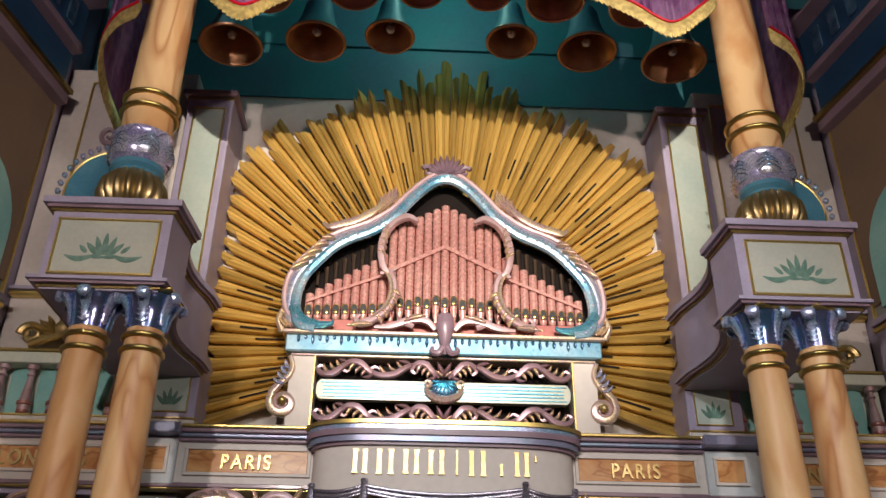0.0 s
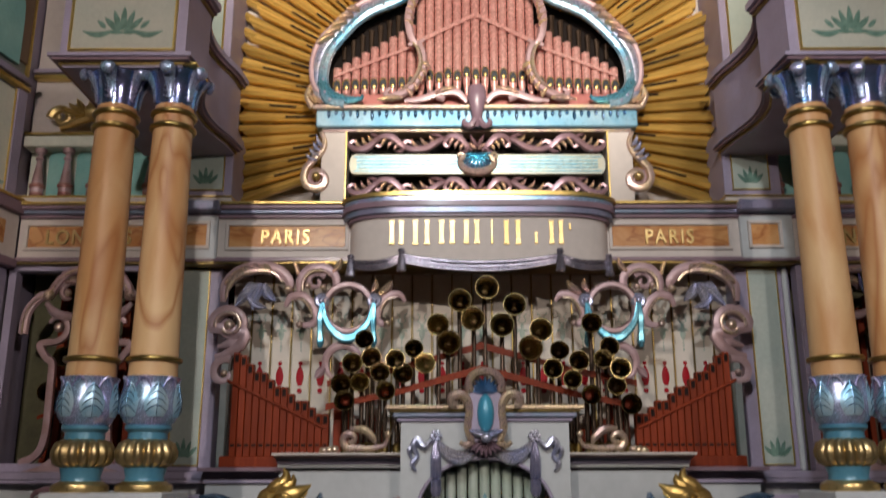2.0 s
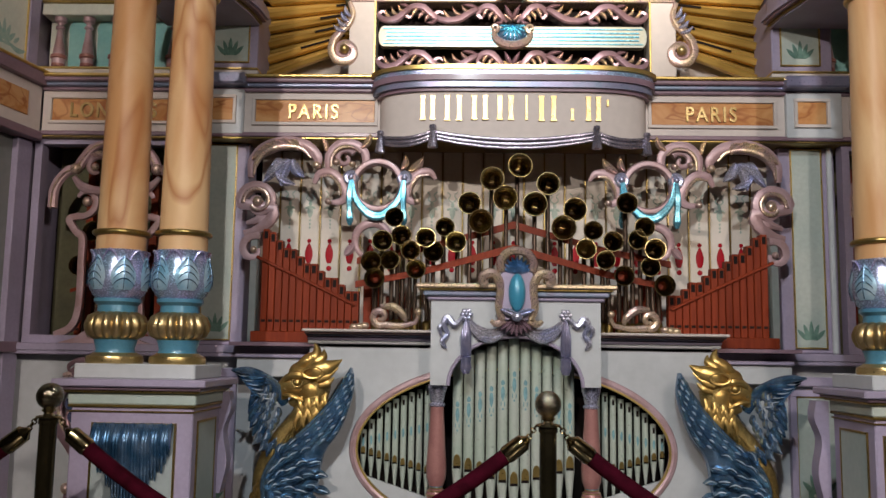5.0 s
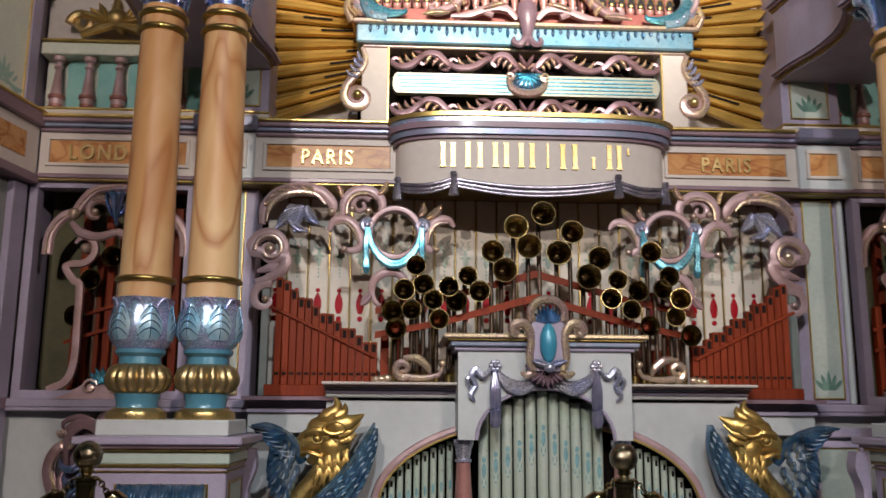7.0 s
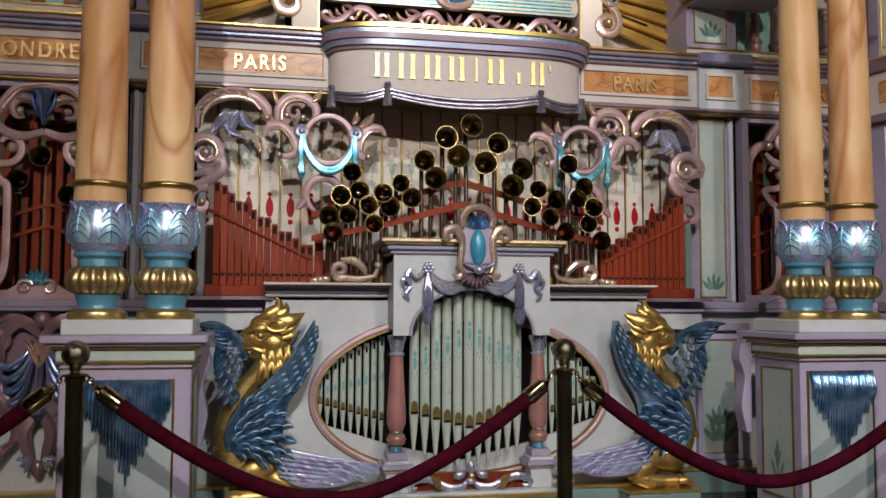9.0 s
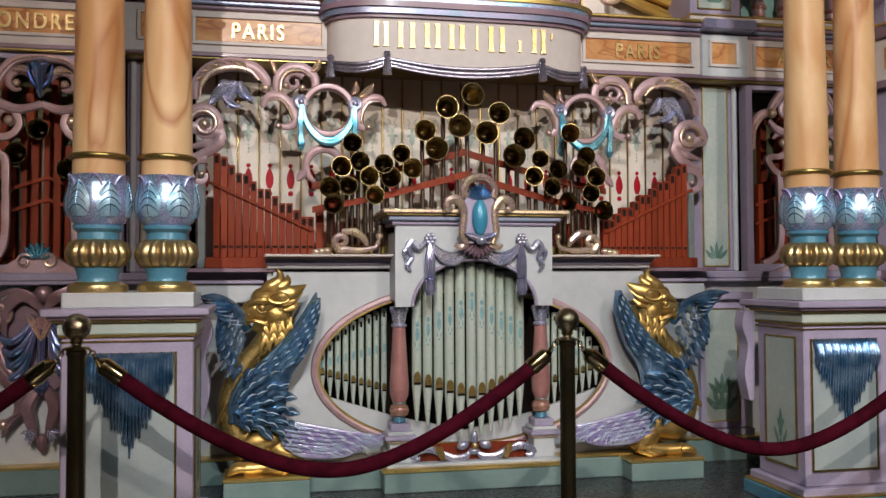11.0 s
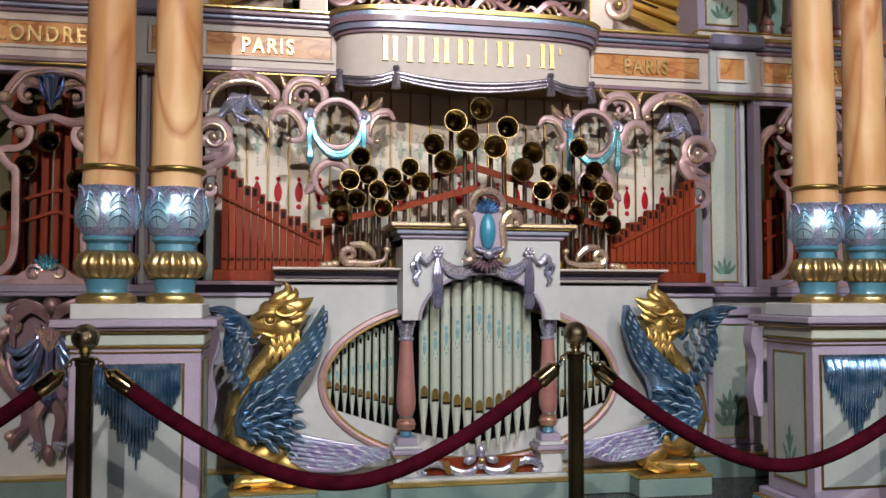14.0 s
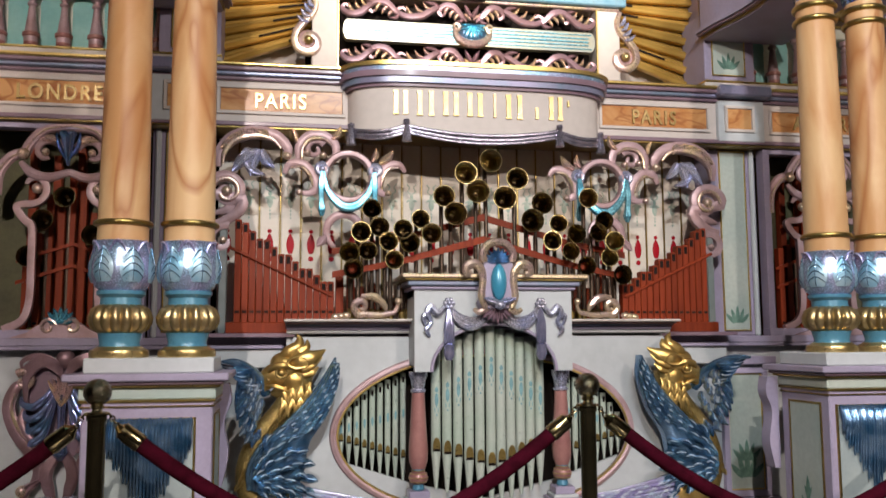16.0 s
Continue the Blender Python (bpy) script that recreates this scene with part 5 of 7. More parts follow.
    for k in (-1, 1):
        # drooping feathered plumes on the crown
        for q in range(5):
            sweep(bm, spline([(C + k * .015, -.01, .99 - .008 * q), (C + k * (.05 + .012 * q), -.035, 1.035 - .004 * q), (C + k * (.13 + .012 * q), -.03, 1.065 - .03 * q), (C + k * (.21 - .006 * q), -.015, 1.035 - .048 * q), (C + k * (.215 - .012 * q), -.005, .99 - .05 * q)], 5), (.010, .018, .02, .015, .005), .9, 8, sx=s, groove=.15)
        # long S body down each side, with an outer curl
        sweep(bm, spline([(C + k * .16, 0, .95), (C + k * .235, -.01, .90), (C + k * .265, -.015, .80), (C + k * .225, -.02, .68), (C + k * .15, -.025, .58), (C + k * .105, -.02, .48), (C + k * .13, -.01, .40), (C + k * .18, -.005, .385)], 7), (.014, .034, .04, .044, .046, .036, .026, .012), .8, 10, sx=s, groove=.2)
        sweep(bm, spline([(C + k * .19, -.03, .80), (C + k * .20, -.035, .72), (C + k * .15, -.04, .63), (C + k * .08, -.04, .56)], 6), (.008, .02, .022, .010), .8, 8, sx=s)
        sweep(bm, spline([(C + k * .02, -.02, .55), (C + k * .065, -.03, .46), (C + k * .05, -.03, .37), (C + k * .02, -.015, .28)], 6), (.03, .04, .034, .012), .75, 9, sx=s, groove=.2)
        leaf(bm, (C + k * .10, .42), (C + k * .19, .30), .05, -.02, .03, k * .02, sx=s)
    blob(bm, (C, -.01, .265), (.03, .025, .05), sx=s)
    split("scroll", bm, PEARL_DARK, ct)
    bm = bmesh.new()
    for k in (-1, 1):
        blob(bm, (C + k * .185, -.02, .365), (.032, .03, .032), sx=s)
        sweep(bm, spiral(C + k * .2, .93, .055, .012, 90 - k * 40, 90 + k * 320, -.02, 20), (.02, .010), 1, 8, sx=s)
        sweep(bm, spline([(C + k * .232, -.045, .87), (C + k * .245, -.05, .79), (C + k * .21, -.05, .69), (C + k * .145, -.055, .60)], 6), (.004, .009, .010, .004), .9, 7, sx=s)
    for k in range(-3, 4):
        leaf(bm, (C, .80), (C + k * .024, .965 - .010 * abs(k)), .028, -.05, .02, sx=s)
    split("gilt_curl", bm, PEARL_GOLD, ct)
    bm = bmesh.new()
    for k in (-1, 1):
        for q in range(4):
            sweep(bm, spline([(C + k * .03, -.035, .93 - .03 * q), (C + k * .075, -.05, .85 - .06 * q), (C + k * .135, -.05, .80 - .062 * q), (C + k * (.195 - .016 * q), -.04, .815 - .065 * q), (C + k * (.205 - .018 * q), -.03, .85 - .066 * q)], 5), (.010, .021, .024, .018, .006), .9, 10, sx=s, groove=.12)
    sweep(bm, spline([(C, -.045, .86), (C, -.05, .70), (C, -.05, .62), (C, -.05, .56), (C, -.04, .52)], 5), (.024, .018, .03, .042, .014), .8, 11, sx=s)
    split("plume", bm, PLUME, ct, "iridescent blue plume")
    bm = bmesh.new()
    for k in (-1, 1):
        for q in range(3):
            leaf(bm, (C + k * .03, .33), (C + k * (.10 - .02 * q), .32 - .035 * q), .03, -.03, .02, sx=s)
    split("silver_leaf", bm, SILVER, ct)

# ---------------------------------------------------------------- front cabinet with its pipes
cab = thing("front_cabinet", "pale grey organ cabinet with an oval opening and lilac rim", "organ cabinet")
FY = -0.20
EL = (0, 0.63, 0.835, 0.44)
part("front_board", holed(bmesh.new(), (-1.09, 1.09, 0.13, 1.172), EL, FY, FY + 0.03), PALE, cab, smooth=False)
# near-black board in place of the unlit cabinet interior
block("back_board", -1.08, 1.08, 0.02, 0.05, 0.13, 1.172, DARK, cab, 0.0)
for s in (-1, 1):
    block("side_board", s * 1.06, s * 1.09, FY + 0.031, 0.05, 0.13, 1.172, PALE, cab, 0.003)
bm = bmesh.new()
sweep(bm, [(EL[2] * math.cos(radians(a)), FY - .004, EL[1] + EL[3] * math.sin(radians(a))) for a in range(0, 360, 4)], 0.024, 0.9, 8, closed=True)
part("rim", bm, PEARL, cab, "dusky rose moulded rim")
bm = bmesh.new()
sweep(bm, [((EL[2] - .018) * math.cos(radians(a)), FY - .018, EL[1] + (EL[3] - .018) * math.sin(radians(a))) for a in range(0, 360, 4)], 0.007, 1, 6, closed=True)
part("gold_line", bm, GOLD_LINE, cab)
# white lower fill of the oval, below the pipe feet
bm = bmesh.new()
fill = [(EL[2] * .985 * math.cos(radians(a)), EL[1] + EL[3] * .985 * math.sin(radians(a))) for a in range(200, 341, 5)]
slab(bm, fill + [(0.40, 0.36), (0.0, 0.27), (-0.40, 0.36)], FY + 0.035, FY + 0.06)
part("toe_board", bm, PALE, cab, smooth=False)
for z0, z1, o, mt in ((1.172, 1.192, 0.02, PALE), (1.192, 1.212, 0.035, LILAC), (1.212, 1.222, 0.055, SLATE), (1.222, 1.234, 0.09, PEARL), (1.234, 1.248, 0.14, CREAM)):
    block("cornice", -1.09 - o * .1, 1.09 + o * .1, FY - o, 0.05, z0, z1, mt, cab, 0.006)
for z0, z1, o, mt in ((0, 0.11, 0.10, PLINTH), (0.11, 0.13, 0.08, GOLD_LINE)):
    block("plinth", -1.12, 1.12, FY - o, 0.05, z0, z1, mt, cab, 0.006)
for z0, z1, o, mt in ((0, 0.105, 0.0, PLINTH), (0.105, 0.125, 0.01, GOLD_LINE), (0.125, 0.145, -0.015, PALE)):
    block("centre_plinth", -0.49 - o, 0.49 + o, -0.42 - o, FY - 0.101, z0, z1, mt, cab, 0.005)

# raised middle box with an arched cut-out
BY = -0.42
arch = [(0.34 * math.cos(radians(a)), 0.97 + 0.25 * math.sin(radians(a))) for a in range(0, 181, 10)]
bm = bmesh.new()
slab(bm, [(0.43, 0.97), (0.43, 1.40), (-0.43, 1.40), (-0.43, 0.97)] + arch[::-1], BY, BY + 0.04)
part("centre_board", bm, PALE, cab, smooth=False)
bm = bmesh.new()
sweep(bm, [(x, BY - .003, z) for x, z in arch], 0.010, 1, 6)
part("arch_bead", bm, LILAC, cab)
for s in (-1, 1):
    block("centre_side", s * 0.39, s * 0.43, BY + 0.041, 0.0, 1.0, 1.40, PALE, cab, 0.003)
block("centre_top", -0.43, 0.43, BY + 0.041, 0.0, 1.36, 1.40, PALE, cab, 0.003)
for z0, z1, o, mt in ((1.40, 1.42, 0.02, LILAC), (1.42, 1.447, 0.04, SLATE), (1.447, 1.458, 0.055, OLD_GOLD), (1.458, 1.482, 0.075, PEARL_GOLD)):
    block("centre_cornice", -0.43 - o, 0.43 + o, BY - o, 0.0, z0, z1, mt, cab, 0.006)

# display pipes in the oval


def pipe(bm, x, y, r, top, mouth, foot):
    lathe(bm, ((r, top), (r, mouth + r * 2.4)), 14, (x, y, 0))
    lathe(bm, ((r, mouth - r * .6), (r, mouth), (r * 1.0, mouth + r * 2.4)), 14, (x, y, 0))
    lathe(bm, ((r * .32, foot), (r * .99, mouth - r * .6)), 14, (x, y, 0))
    # arched upper lip and dark slot
    vs = []
    for a in range(0, 181, 30):
        vs.append((x + r * .72 * math.cos(radians(a)), mouth + r * 1.0 + r * 1.5 * math.sin(radians(a))))
    slab(bm, [(x + r * .72, mouth), *vs, (x - r * .72, mouth)], y - r * 1.06, y - r * .6, 1)
    brick(bm, x - r * .7, x + r * .7, y - r * 1.1, y - r * .5, mouth - r * .25, mouth + r * .25, 0.0, 2)


for i in range(11):
    u = (i - 5) / 5
    bm = bmesh.new()
    pipe(bm, 0.058 * (i - 5), -0.25 - 0.06 * (1 - abs(u)), 0.0265, 1.22 - .12 * abs(u), 0.475 + 0.075 * abs(u), 0.245 + 0.10 * abs(u))
    p = part("pipe", bm, (PIPE_PAINT, OLD_GOLD, DARK), cab, "celadon pipe with gilt mouth and stencil")
    bm = bmesh.new()
    zc, yy, x = 0.98 - 0.16 * abs(u) ** 0.8, -0.25 - 0.06 * (1 - abs(u)) - .0268, 0.058 * (i - 5)
    leaf(bm, (x, zc + .03), (x, zc - .045), .021, yy, .003)
    leaf(bm, (x, zc + .035), (x, zc + .065), .02, yy, .003)
    for s in (-1, 1):
        blob(bm, (x + s * .009, yy, zc - .06), (.003, .002, .014), seg=6)
    blob(bm, (x, yy, zc - .085), (.006, .002, .006), seg=6)
    part("stencil", bm, STENCIL_TEAL, p)
for s in (-1, 1):
    for i in range(9):
        x = 0.452 + 0.0425 * i
        e = EL[1] + EL[3] * (1 - (x / EL[2]) ** 2) ** .5
        bm = bmesh.new()
        zt = min(0.955 - 0.018 * i, e - 0.035) if i < 7 else e - 0.05
        pipe(bm, s * x, -0.12, 0.0165, zt, 0.50 + 0.012 * i, 0.35 + 0.018 * i)
        brick(bm, s * x - .006, s * x + .006, -.1375, -.12, zt - .05, zt - .02, 0.0, 2)
        leaf(bm, (s * x, .76 - .01 * i), (s * x, .71 - .01 * i), .014, -.1368, .002, mat=3)
        part("pipe", bm, (PIPE_PAINT, OLD_GOLD, DARK, STENCIL_TEAL), cab)

for s in (-1, 1):
    post = thing("cabinet_column", "small dusky rose column with gilt bands on a footed block", "column", "small columns of the cabinet", (s * 0.395, -0.31, 0))
    k = 0.9
    part("shaft", lathe(bmesh.new(), ((.036, .46), (.05, .50), (.052, .55), (.045, .66), (.037, .80), (.034, .86)), 24), ROSE_PALE, post, "rose pearl shaft")
    part("band", lathe(bmesh.new(), ((.03, .855), (.042, .862), (.042, .872), (.03, .88), (.036, .89), (.042, .93), (.05, .945), (.05, .968), (.0, .969)), 24), SILVER, post)
    part("neck", lathe(bmesh.new(), ((.028, .35), (.034, .356), (.030, .372), (.028, .384)), 24), COLLAR, post, "small turquoise neck")
    part("vase", lathe(bmesh.new(), ((.028, .382), (.042, .39), (.050, .405), (.050, .425), (.043, .44), (.030, .448)), 24), ROSE_PALE, post, "rose vase of the column foot")
    for z, r in ((.395, .046), (.416, .0525), (.437, .046), (.452, .036)):
        part("band", lathe(bmesh.new(), ((r - .008, z - .004), (r, z - .003), (r, z + .003), (r - .008, z + .004)), 24), GOLD, post)
    part("neck", lathe(bmesh.new(), ((.028, .446), (.034, .454), (.030, .466), (.030, .472)), 24), COLLAR, post)
    part("block", brick(bmesh.new(), -.06, .06, -.06, .06, 0.145, .25, .004), PALE, post, smooth=False)
    for z0, z1, o, mt in ((.25, .265, .075, PEARL_GOLD), (.265, .29, .085, LILAC), (.29, .31, .07, PALE), (.31, .35, .055, LILAC)):
        part("foot", brick(bmesh.new(), -o, o, -o, o, z0, z1, .005), mt, post, smooth=False)

gl = thing("cabinet_garland", "silver and violet carved garland with rosettes and ribbons", "garland")
bm, bv = bmesh.new(), bmesh.new()
GY = BY - 0.015
for s in (-1, 1):
    for q in range(3):
        sweep(bm, spline([(.25, GY, 1.315 - .012 * q), (.19, GY - .01, 1.262 - .022 * q), (.12, GY - .015, 1.245 - .024 * q), (.05, GY - .01, 1.27 - .015 * q)], 6), (.008, .013, .013, .008), 1, 7, sx=s)
    for a in range(0, 360, 60):
        blob(bm, (.25 + .02 * math.cos(radians(a)), GY - .01, 1.327 + .02 * math.sin(radians(a))), (.014, .014, .014), seg=7, sx=s)
    blob(bm, (.25, GY - .02, 1.327), (.013, .013, .013), seg=8, sx=s)
    for q in (-1, 0, 1):
        sweep(bv, spline([(.25, GY - .005, 1.31), (.25 + q * .012, GY - .015, 1.22), (.25 + q * .016, GY - .012, 1.12)], 6), (.010, .015, .012), 1, 7, sx=s)
    lathe(bv, ((.012, 1.12), (.03, 1.11), (.026, 1.09), (.03, 1.06), (.018, 1.03), (.0, 1.028)), 12, (s * .25, GY - .012, 0))
    sweep(bm, spline([(.27, GY, 1.31), (.31, GY - .01, 1.275), (.345, GY, 1.31), (.365, GY - .01, 1.275), (.345, GY, 1.23), (.37, GY - .008, 1.19), (.35, GY, 1.155)], 5), (.010, .018, .02, .016, .012, .014, .006), 1.2, 7, sx=s)
    sweep(bm, spline([(.345, GY, 1.29), (.385, GY - .01, 1.26), (.375, GY, 1.215)], 5), (.008, .014, .006), 1.2, 7, sx=s)
split("silver_swag", bm, SILVER, gl, "", True)
split("violet_tail", bv, TASSEL, gl, "", True)

cr = thing("cabinet_crest", "lilac and gilt crest with a turquoise cabochon and shell", "crest")
bm = bmesh.new()
slab(bm, [(-.085, 1.30), (.085, 1.30), (.10, 1.33), (.075, 1.37), (.085, 1.50), (.07, 1.56), (-.07, 1.56), (-.085, 1.50), (-.075, 1.37), (-.10, 1.33)], BY - .10, BY - .002)
part("shield", bm, LILAC, cr, smooth=False)
bm = bmesh.new()
for k in (-1, 1):
    sweep(bm, spline([(k * .07, BY - .10, 1.30), (k * .09, BY - .10, 1.36), (k * .082, BY - .10, 1.44), (k * .088, BY - .10, 1.49), (k * .12, BY - .10, 1.53), (k * .165, BY - .10, 1.52), (k * .17, BY - .10, 1.485), (k * .145, BY - .10, 1.48)], 6), (.016, .02, .02, .024, .026, .022, .014), 1, 8)
    sweep(bm, spline([(k * .06, BY - .08, 1.30), (k * .10, BY - .08, 1.28), (k * .13, BY - .08, 1.295)], 5), (.02, .018, .01), 1, 8)
split("scroll", bm, PEARL_GOLD, cr)
bm = bmesh.new()
sweep(bm, spline([(-.075, BY - .09, 1.54), (-.082, BY - .09, 1.59), (-.05, BY - .09, 1.635), (0, BY - .09, 1.648), (.05, BY - .09, 1.635), (.082, BY - .09, 1.59), (.075, BY - .09, 1.54)], 6), .022, 1.2, 8)
part("shell_rim", bm, PEARL_GOLD, cr)
bm = bmesh.new()
for k in range(-4, 5):
    a = radians(90 - k * 21)
    leaf(bm, (0, 1.535), (.075 * math.cos(a), 1.545 + .075 * math.sin(a)), .026, BY - .10, .02)
part("shell", bm, DEEP_BLUE, cr)
part("cabochon", blob(bmesh.new(), (0, BY - .11, 1.435), (.042, .035, .095), seg=20), TURQ, cr, "glossy turquoise cabochon")
bm = bmesh.new()
for k in (-1, 1):
    leaf(bm, (0, 1.325), (k * .085, 1.35), .035, BY - .13, .02)
blob(bm, (0, BY - .13, 1.315), (.03, .03, .025))
part("collar", bm, SILVER, cr)
bm = bmesh.new()
for k in range(-3, 4):
    leaf(bm, (k * .008, 1.30), (k * .026, 1.215 + .012 * abs(k)), .03, BY - .07, .03)
part("acanthus", bm, PLUM, cr)

for s in (-1, 1):
    cs = thing("cornice_scroll", "champagne gilt carved scroll lying on the cabinet cornice", "scroll", "scrolls on the cabinet cornice")
    bm = bmesh.new()
    sweep(bm, [(0.50, -.30, 1.34), (.505, -.30, 1.31)] + spline([(.52, -.30, 1.285), (.60, -.30, 1.27), (.69, -.30, 1.275)], 5) + spiral(.70, 1.315, .045, .01, -90, 330, -.30, 24), (.010, .016, .020, .02, .015, .009), 1, 8, sx=s)
    part("curl", bm, PEARL_GOLD, cs)
    bm = bmesh.new()
    sweep(bm, spline([(.70, -.31, 1.37), (.63, -.31, 1.365), (.58, -.31, 1.325), (.565, -.31, 1.29)], 5), (.012, .024, .02, .008), 1, 8, sx=s)
    for k in range(3):
        blob(bm, (.78 + .028 * k, -.31, 1.268 - .004 * k), (.026, .02, .018), seg=8, sx=s)
    blob(bm, (.502, -.31, 1.345), (.02, .02, .02), seg=8, sx=s)
    split("gilt_leaf", bm, PEARL_GOLD, cs)

ft = thing("foot_carving", "silver carved scroll and flower under the pipes", "carving")
bm, bg = bmesh.new(), bmesh.new()
for s in (-1, 1):
    sweep(bm, spline([(.012, -.36, .195), (.05, -.365, .165), (.11, -.37, .16), (.165, -.365, .185), (.185, -.36, .21)], 6), (.010, .022, .026, .02, .008), .9, 10, sx=s, groove=.15)
    sweep(bm, spline([(.16, -.36, .16), (.20, -.365, .195), (.255, -.37, .215), (.315, -.365, .20), (.335, -.36, .172), (.315, -.36, .156), (.29, -.36, .166)], 6), (.008, .018, .024, .022, .018, .014, .008), .9, 10, sx=s, groove=.15)
    for k in range(3):
        leaf(bg, (.165 + .006 * k, .155), (.185 + .014 * k, .235), .02, -.385, .012, sx=s)
    blob(bm, (s * .062, -.375, .228), (.036, .022, .024), (0, s * 20, 0), 12)
blob(bm, (0, -.375, .268), (.022, .02, .038), (0, 0, 0), 12)
blob(bm, (0, -.37, .195), (.03, .018, .02), (0, 0, 0), 12)
blob(bg, (0, -.395, .226), (.02, .016, .018), seg=10)
part("scroll", bm, SILVER, ft)
split("gilt_tie", bg, GOLD, ft)
part("back_slat", brick(bmesh.new(), -.3, .3, -.345, -.335, .146, .235, .002), RED_WOOD, ft, smooth=False)

# ---------------------------------------------------------------- griffin figures


def even(points, n):
    """n + 1 points at equal steps along a smooth line."""
    line = spline(points, 10)
    run = [0.0]
    for p, q in zip(line, line[1:]):
        run.append(run[-1] + (q - p).length)
    out, j = [], 0
    for i in range(n + 1):
        d = run[-1] * i / n
        while j < len(run) - 2 and run[j + 1] < d:
            j += 1
        f = (d - run[j]) / max(1e-6, run[j + 1] - run[j])
        out.append(line[j].lerp(line[j + 1], min(1, f)))
    return out


def griffin(sx):
    """Kneeling griffin: gilt head, scaled neck and leg, feathered blue wings and a violet tail."""
    bm = bmesh.new()
    Y = -0.30
    G, B, V, D, W, S, WS = 0, 1, 2, 3, 4, 5, 6
    # scaled neck and breast
    sweep(bm, spline([(-1.02, Y, .97), (-1.04, Y, .87), (-1.11, Y, .77), (-1.205, Y, .66), (-1.268, Y, .53), (-1.272, Y, .42), (-1.225, Y, .32), (-1.14, Y, .26)], 7), (.075, .07, .06, .056, .058, .064, .08, .085), .9, 20, S, sx)
    for r in range(11):
        for c in range(3):
            u = r / 10
            p = Vector((-1.09, 0, .79)).lerp(Vector((-1.30, 0, .44)), u) + Vector((-.02 * math.sin(math.pi * u), 0, -.01))
            leaf(bm, (p.x + .02 * (c - 1), p.z + .012 * (c - 1)), (p.x + .02 * (c - 1) - .016, p.z + .012 * (c - 1) - .038), .026, Y - .055 + .008 * abs(c - 1), .010, 0, S, sx, 4)
    # skull, cheek, hooked beak and lower jaw
    blob(bm, (-1.085, Y, 1.0), (.092, .075, .072), (0, 28, 0), 20, G, sx)
    blob(bm, (-1.045, Y, .93), (.082, .072, .085), (0, 0, 0), 18, G, sx)
    sweep(bm, spline([(-1.09, Y - .005, .965), (-1.15, Y - .005, .955), (-1.188, Y - .005, .925), (-1.20, Y - .005, .885), (-1.188, Y - .005, .855)], 5), (.07, .066, .05, .03, .006), .85, 16, G, sx)
    sweep(bm, spline([(-1.06, Y, .885), (-1.10, Y, .872), (-1.14, Y, .868), (-1.165, Y, .862)], 5), (.055, .045, .03, .01), .8, 12, G, sx)
    sweep(bm, spline([(-1.19, Y - .045, .905), (-1.15, Y - .066, .905), (-1.11, Y - .07, .893), (-1.08, Y - .066, .875)], 5), (.005, .011, .011, .006), .9, 7, G, sx)
    # brow, eye and nostril
    sweep(bm, spline([(-1.178, Y - .045, .975), (-1.15, Y - .07, 1.002), (-1.10, Y - .08, 1.008), (-1.055, Y - .072, .995)], 5), (.008, .018, .02, .008), 1, 8, G, sx)
    blob(bm, (-1.112, Y - .068, .972), (.021, .018, .019), seg=14, mat=G, sx=sx)
    sweep(bm, [(-1.112 + .028 * math.cos(radians(a)), Y - .068, .972 + .025 * math.sin(radians(a))) for a in range(0, 360, 20)], .0065, 1, 7, S, sx, closed=True)
    blob(bm, (-1.178, Y - .046, .935), (.012, .01, .008), (0, 30, 0), 8, S, sx)
    # crest tufts, long swept ear with an inner fold, and mane locks
    sweep(bm, spline([(-1.12, Y - .03, 1.045), (-1.075, Y - .035, 1.075), (-1.03, Y - .035, 1.105), (-1.022, Y - .03, 1.14), (-1.036, Y - .03, 1.172)], 6), (.02, .036, .034, .02, .004), .9, 10, G, sx)
    sweep(bm, spline([(-1.07, Y - .045, 1.05), (-1.02, Y - .05, 1.075), (-.985, Y - .045, 1.105), (-.984, Y - .04, 1.14)], 6), (.018, .03, .022, .004), .9, 9, G, sx)
    sweep(bm, spline([(-1.075, Y - .06, 1.022), (-1.02, Y - .075, 1.03), (-.955, Y - .07, 1.05), (-.888, Y - .05, 1.088)], 6), (.02, .046, .04, .004), .55, 12, G, sx)
    sweep(bm, [(-1.03 + .052 * math.cos(radians(a)), Y - .092, 1.022 + .028 * math.sin(radians(a))) for a in range(0, 360, 20)], .008, 1, 7, G, sx, closed=True)
    sweep(bm, spline([(-1.01, Y - .08, .985), (-.96, Y - .072, 1.005), (-.905, Y - .055, 1.05)], 5), (.014, .02, .004), .8, 8, G, sx)
    sweep(bm, spline([(-1.0, Y - .07, .955), (-.955, Y - .066, .97), (-.925, Y - .055, 1.0)], 5), (.012, .018, .004), .8, 8, G, sx)
    for i in range(14):
        u, v = (i % 7) / 6, i // 7
        x, z = -1.09 + .125 * u - .02 * v, .90 - .05 * v + .02 * u - .008 * (i % 2)
        bend = .008 if i % 2 else -.006
        sweep(bm, spline([(x, Y - .052, z), (x + bend, Y - .064, z - .035), (x - bend, Y - .064, z - .075), (x + bend * .5 - .006, Y - .05, z - .12)], 5), (.008, .013, .011, .002), .6, 8, G, sx)
    # thigh, shin lying along the block, toes and claws
    blob(bm, (-1.12, Y - .01, .285), (.15, .085, .085), (0, -14, 0), 20, G, sx)
    blob(bm, (-1.0, Y - .02, .222), (.105, .07, .072), (0, 30, 0), 16, G, sx)
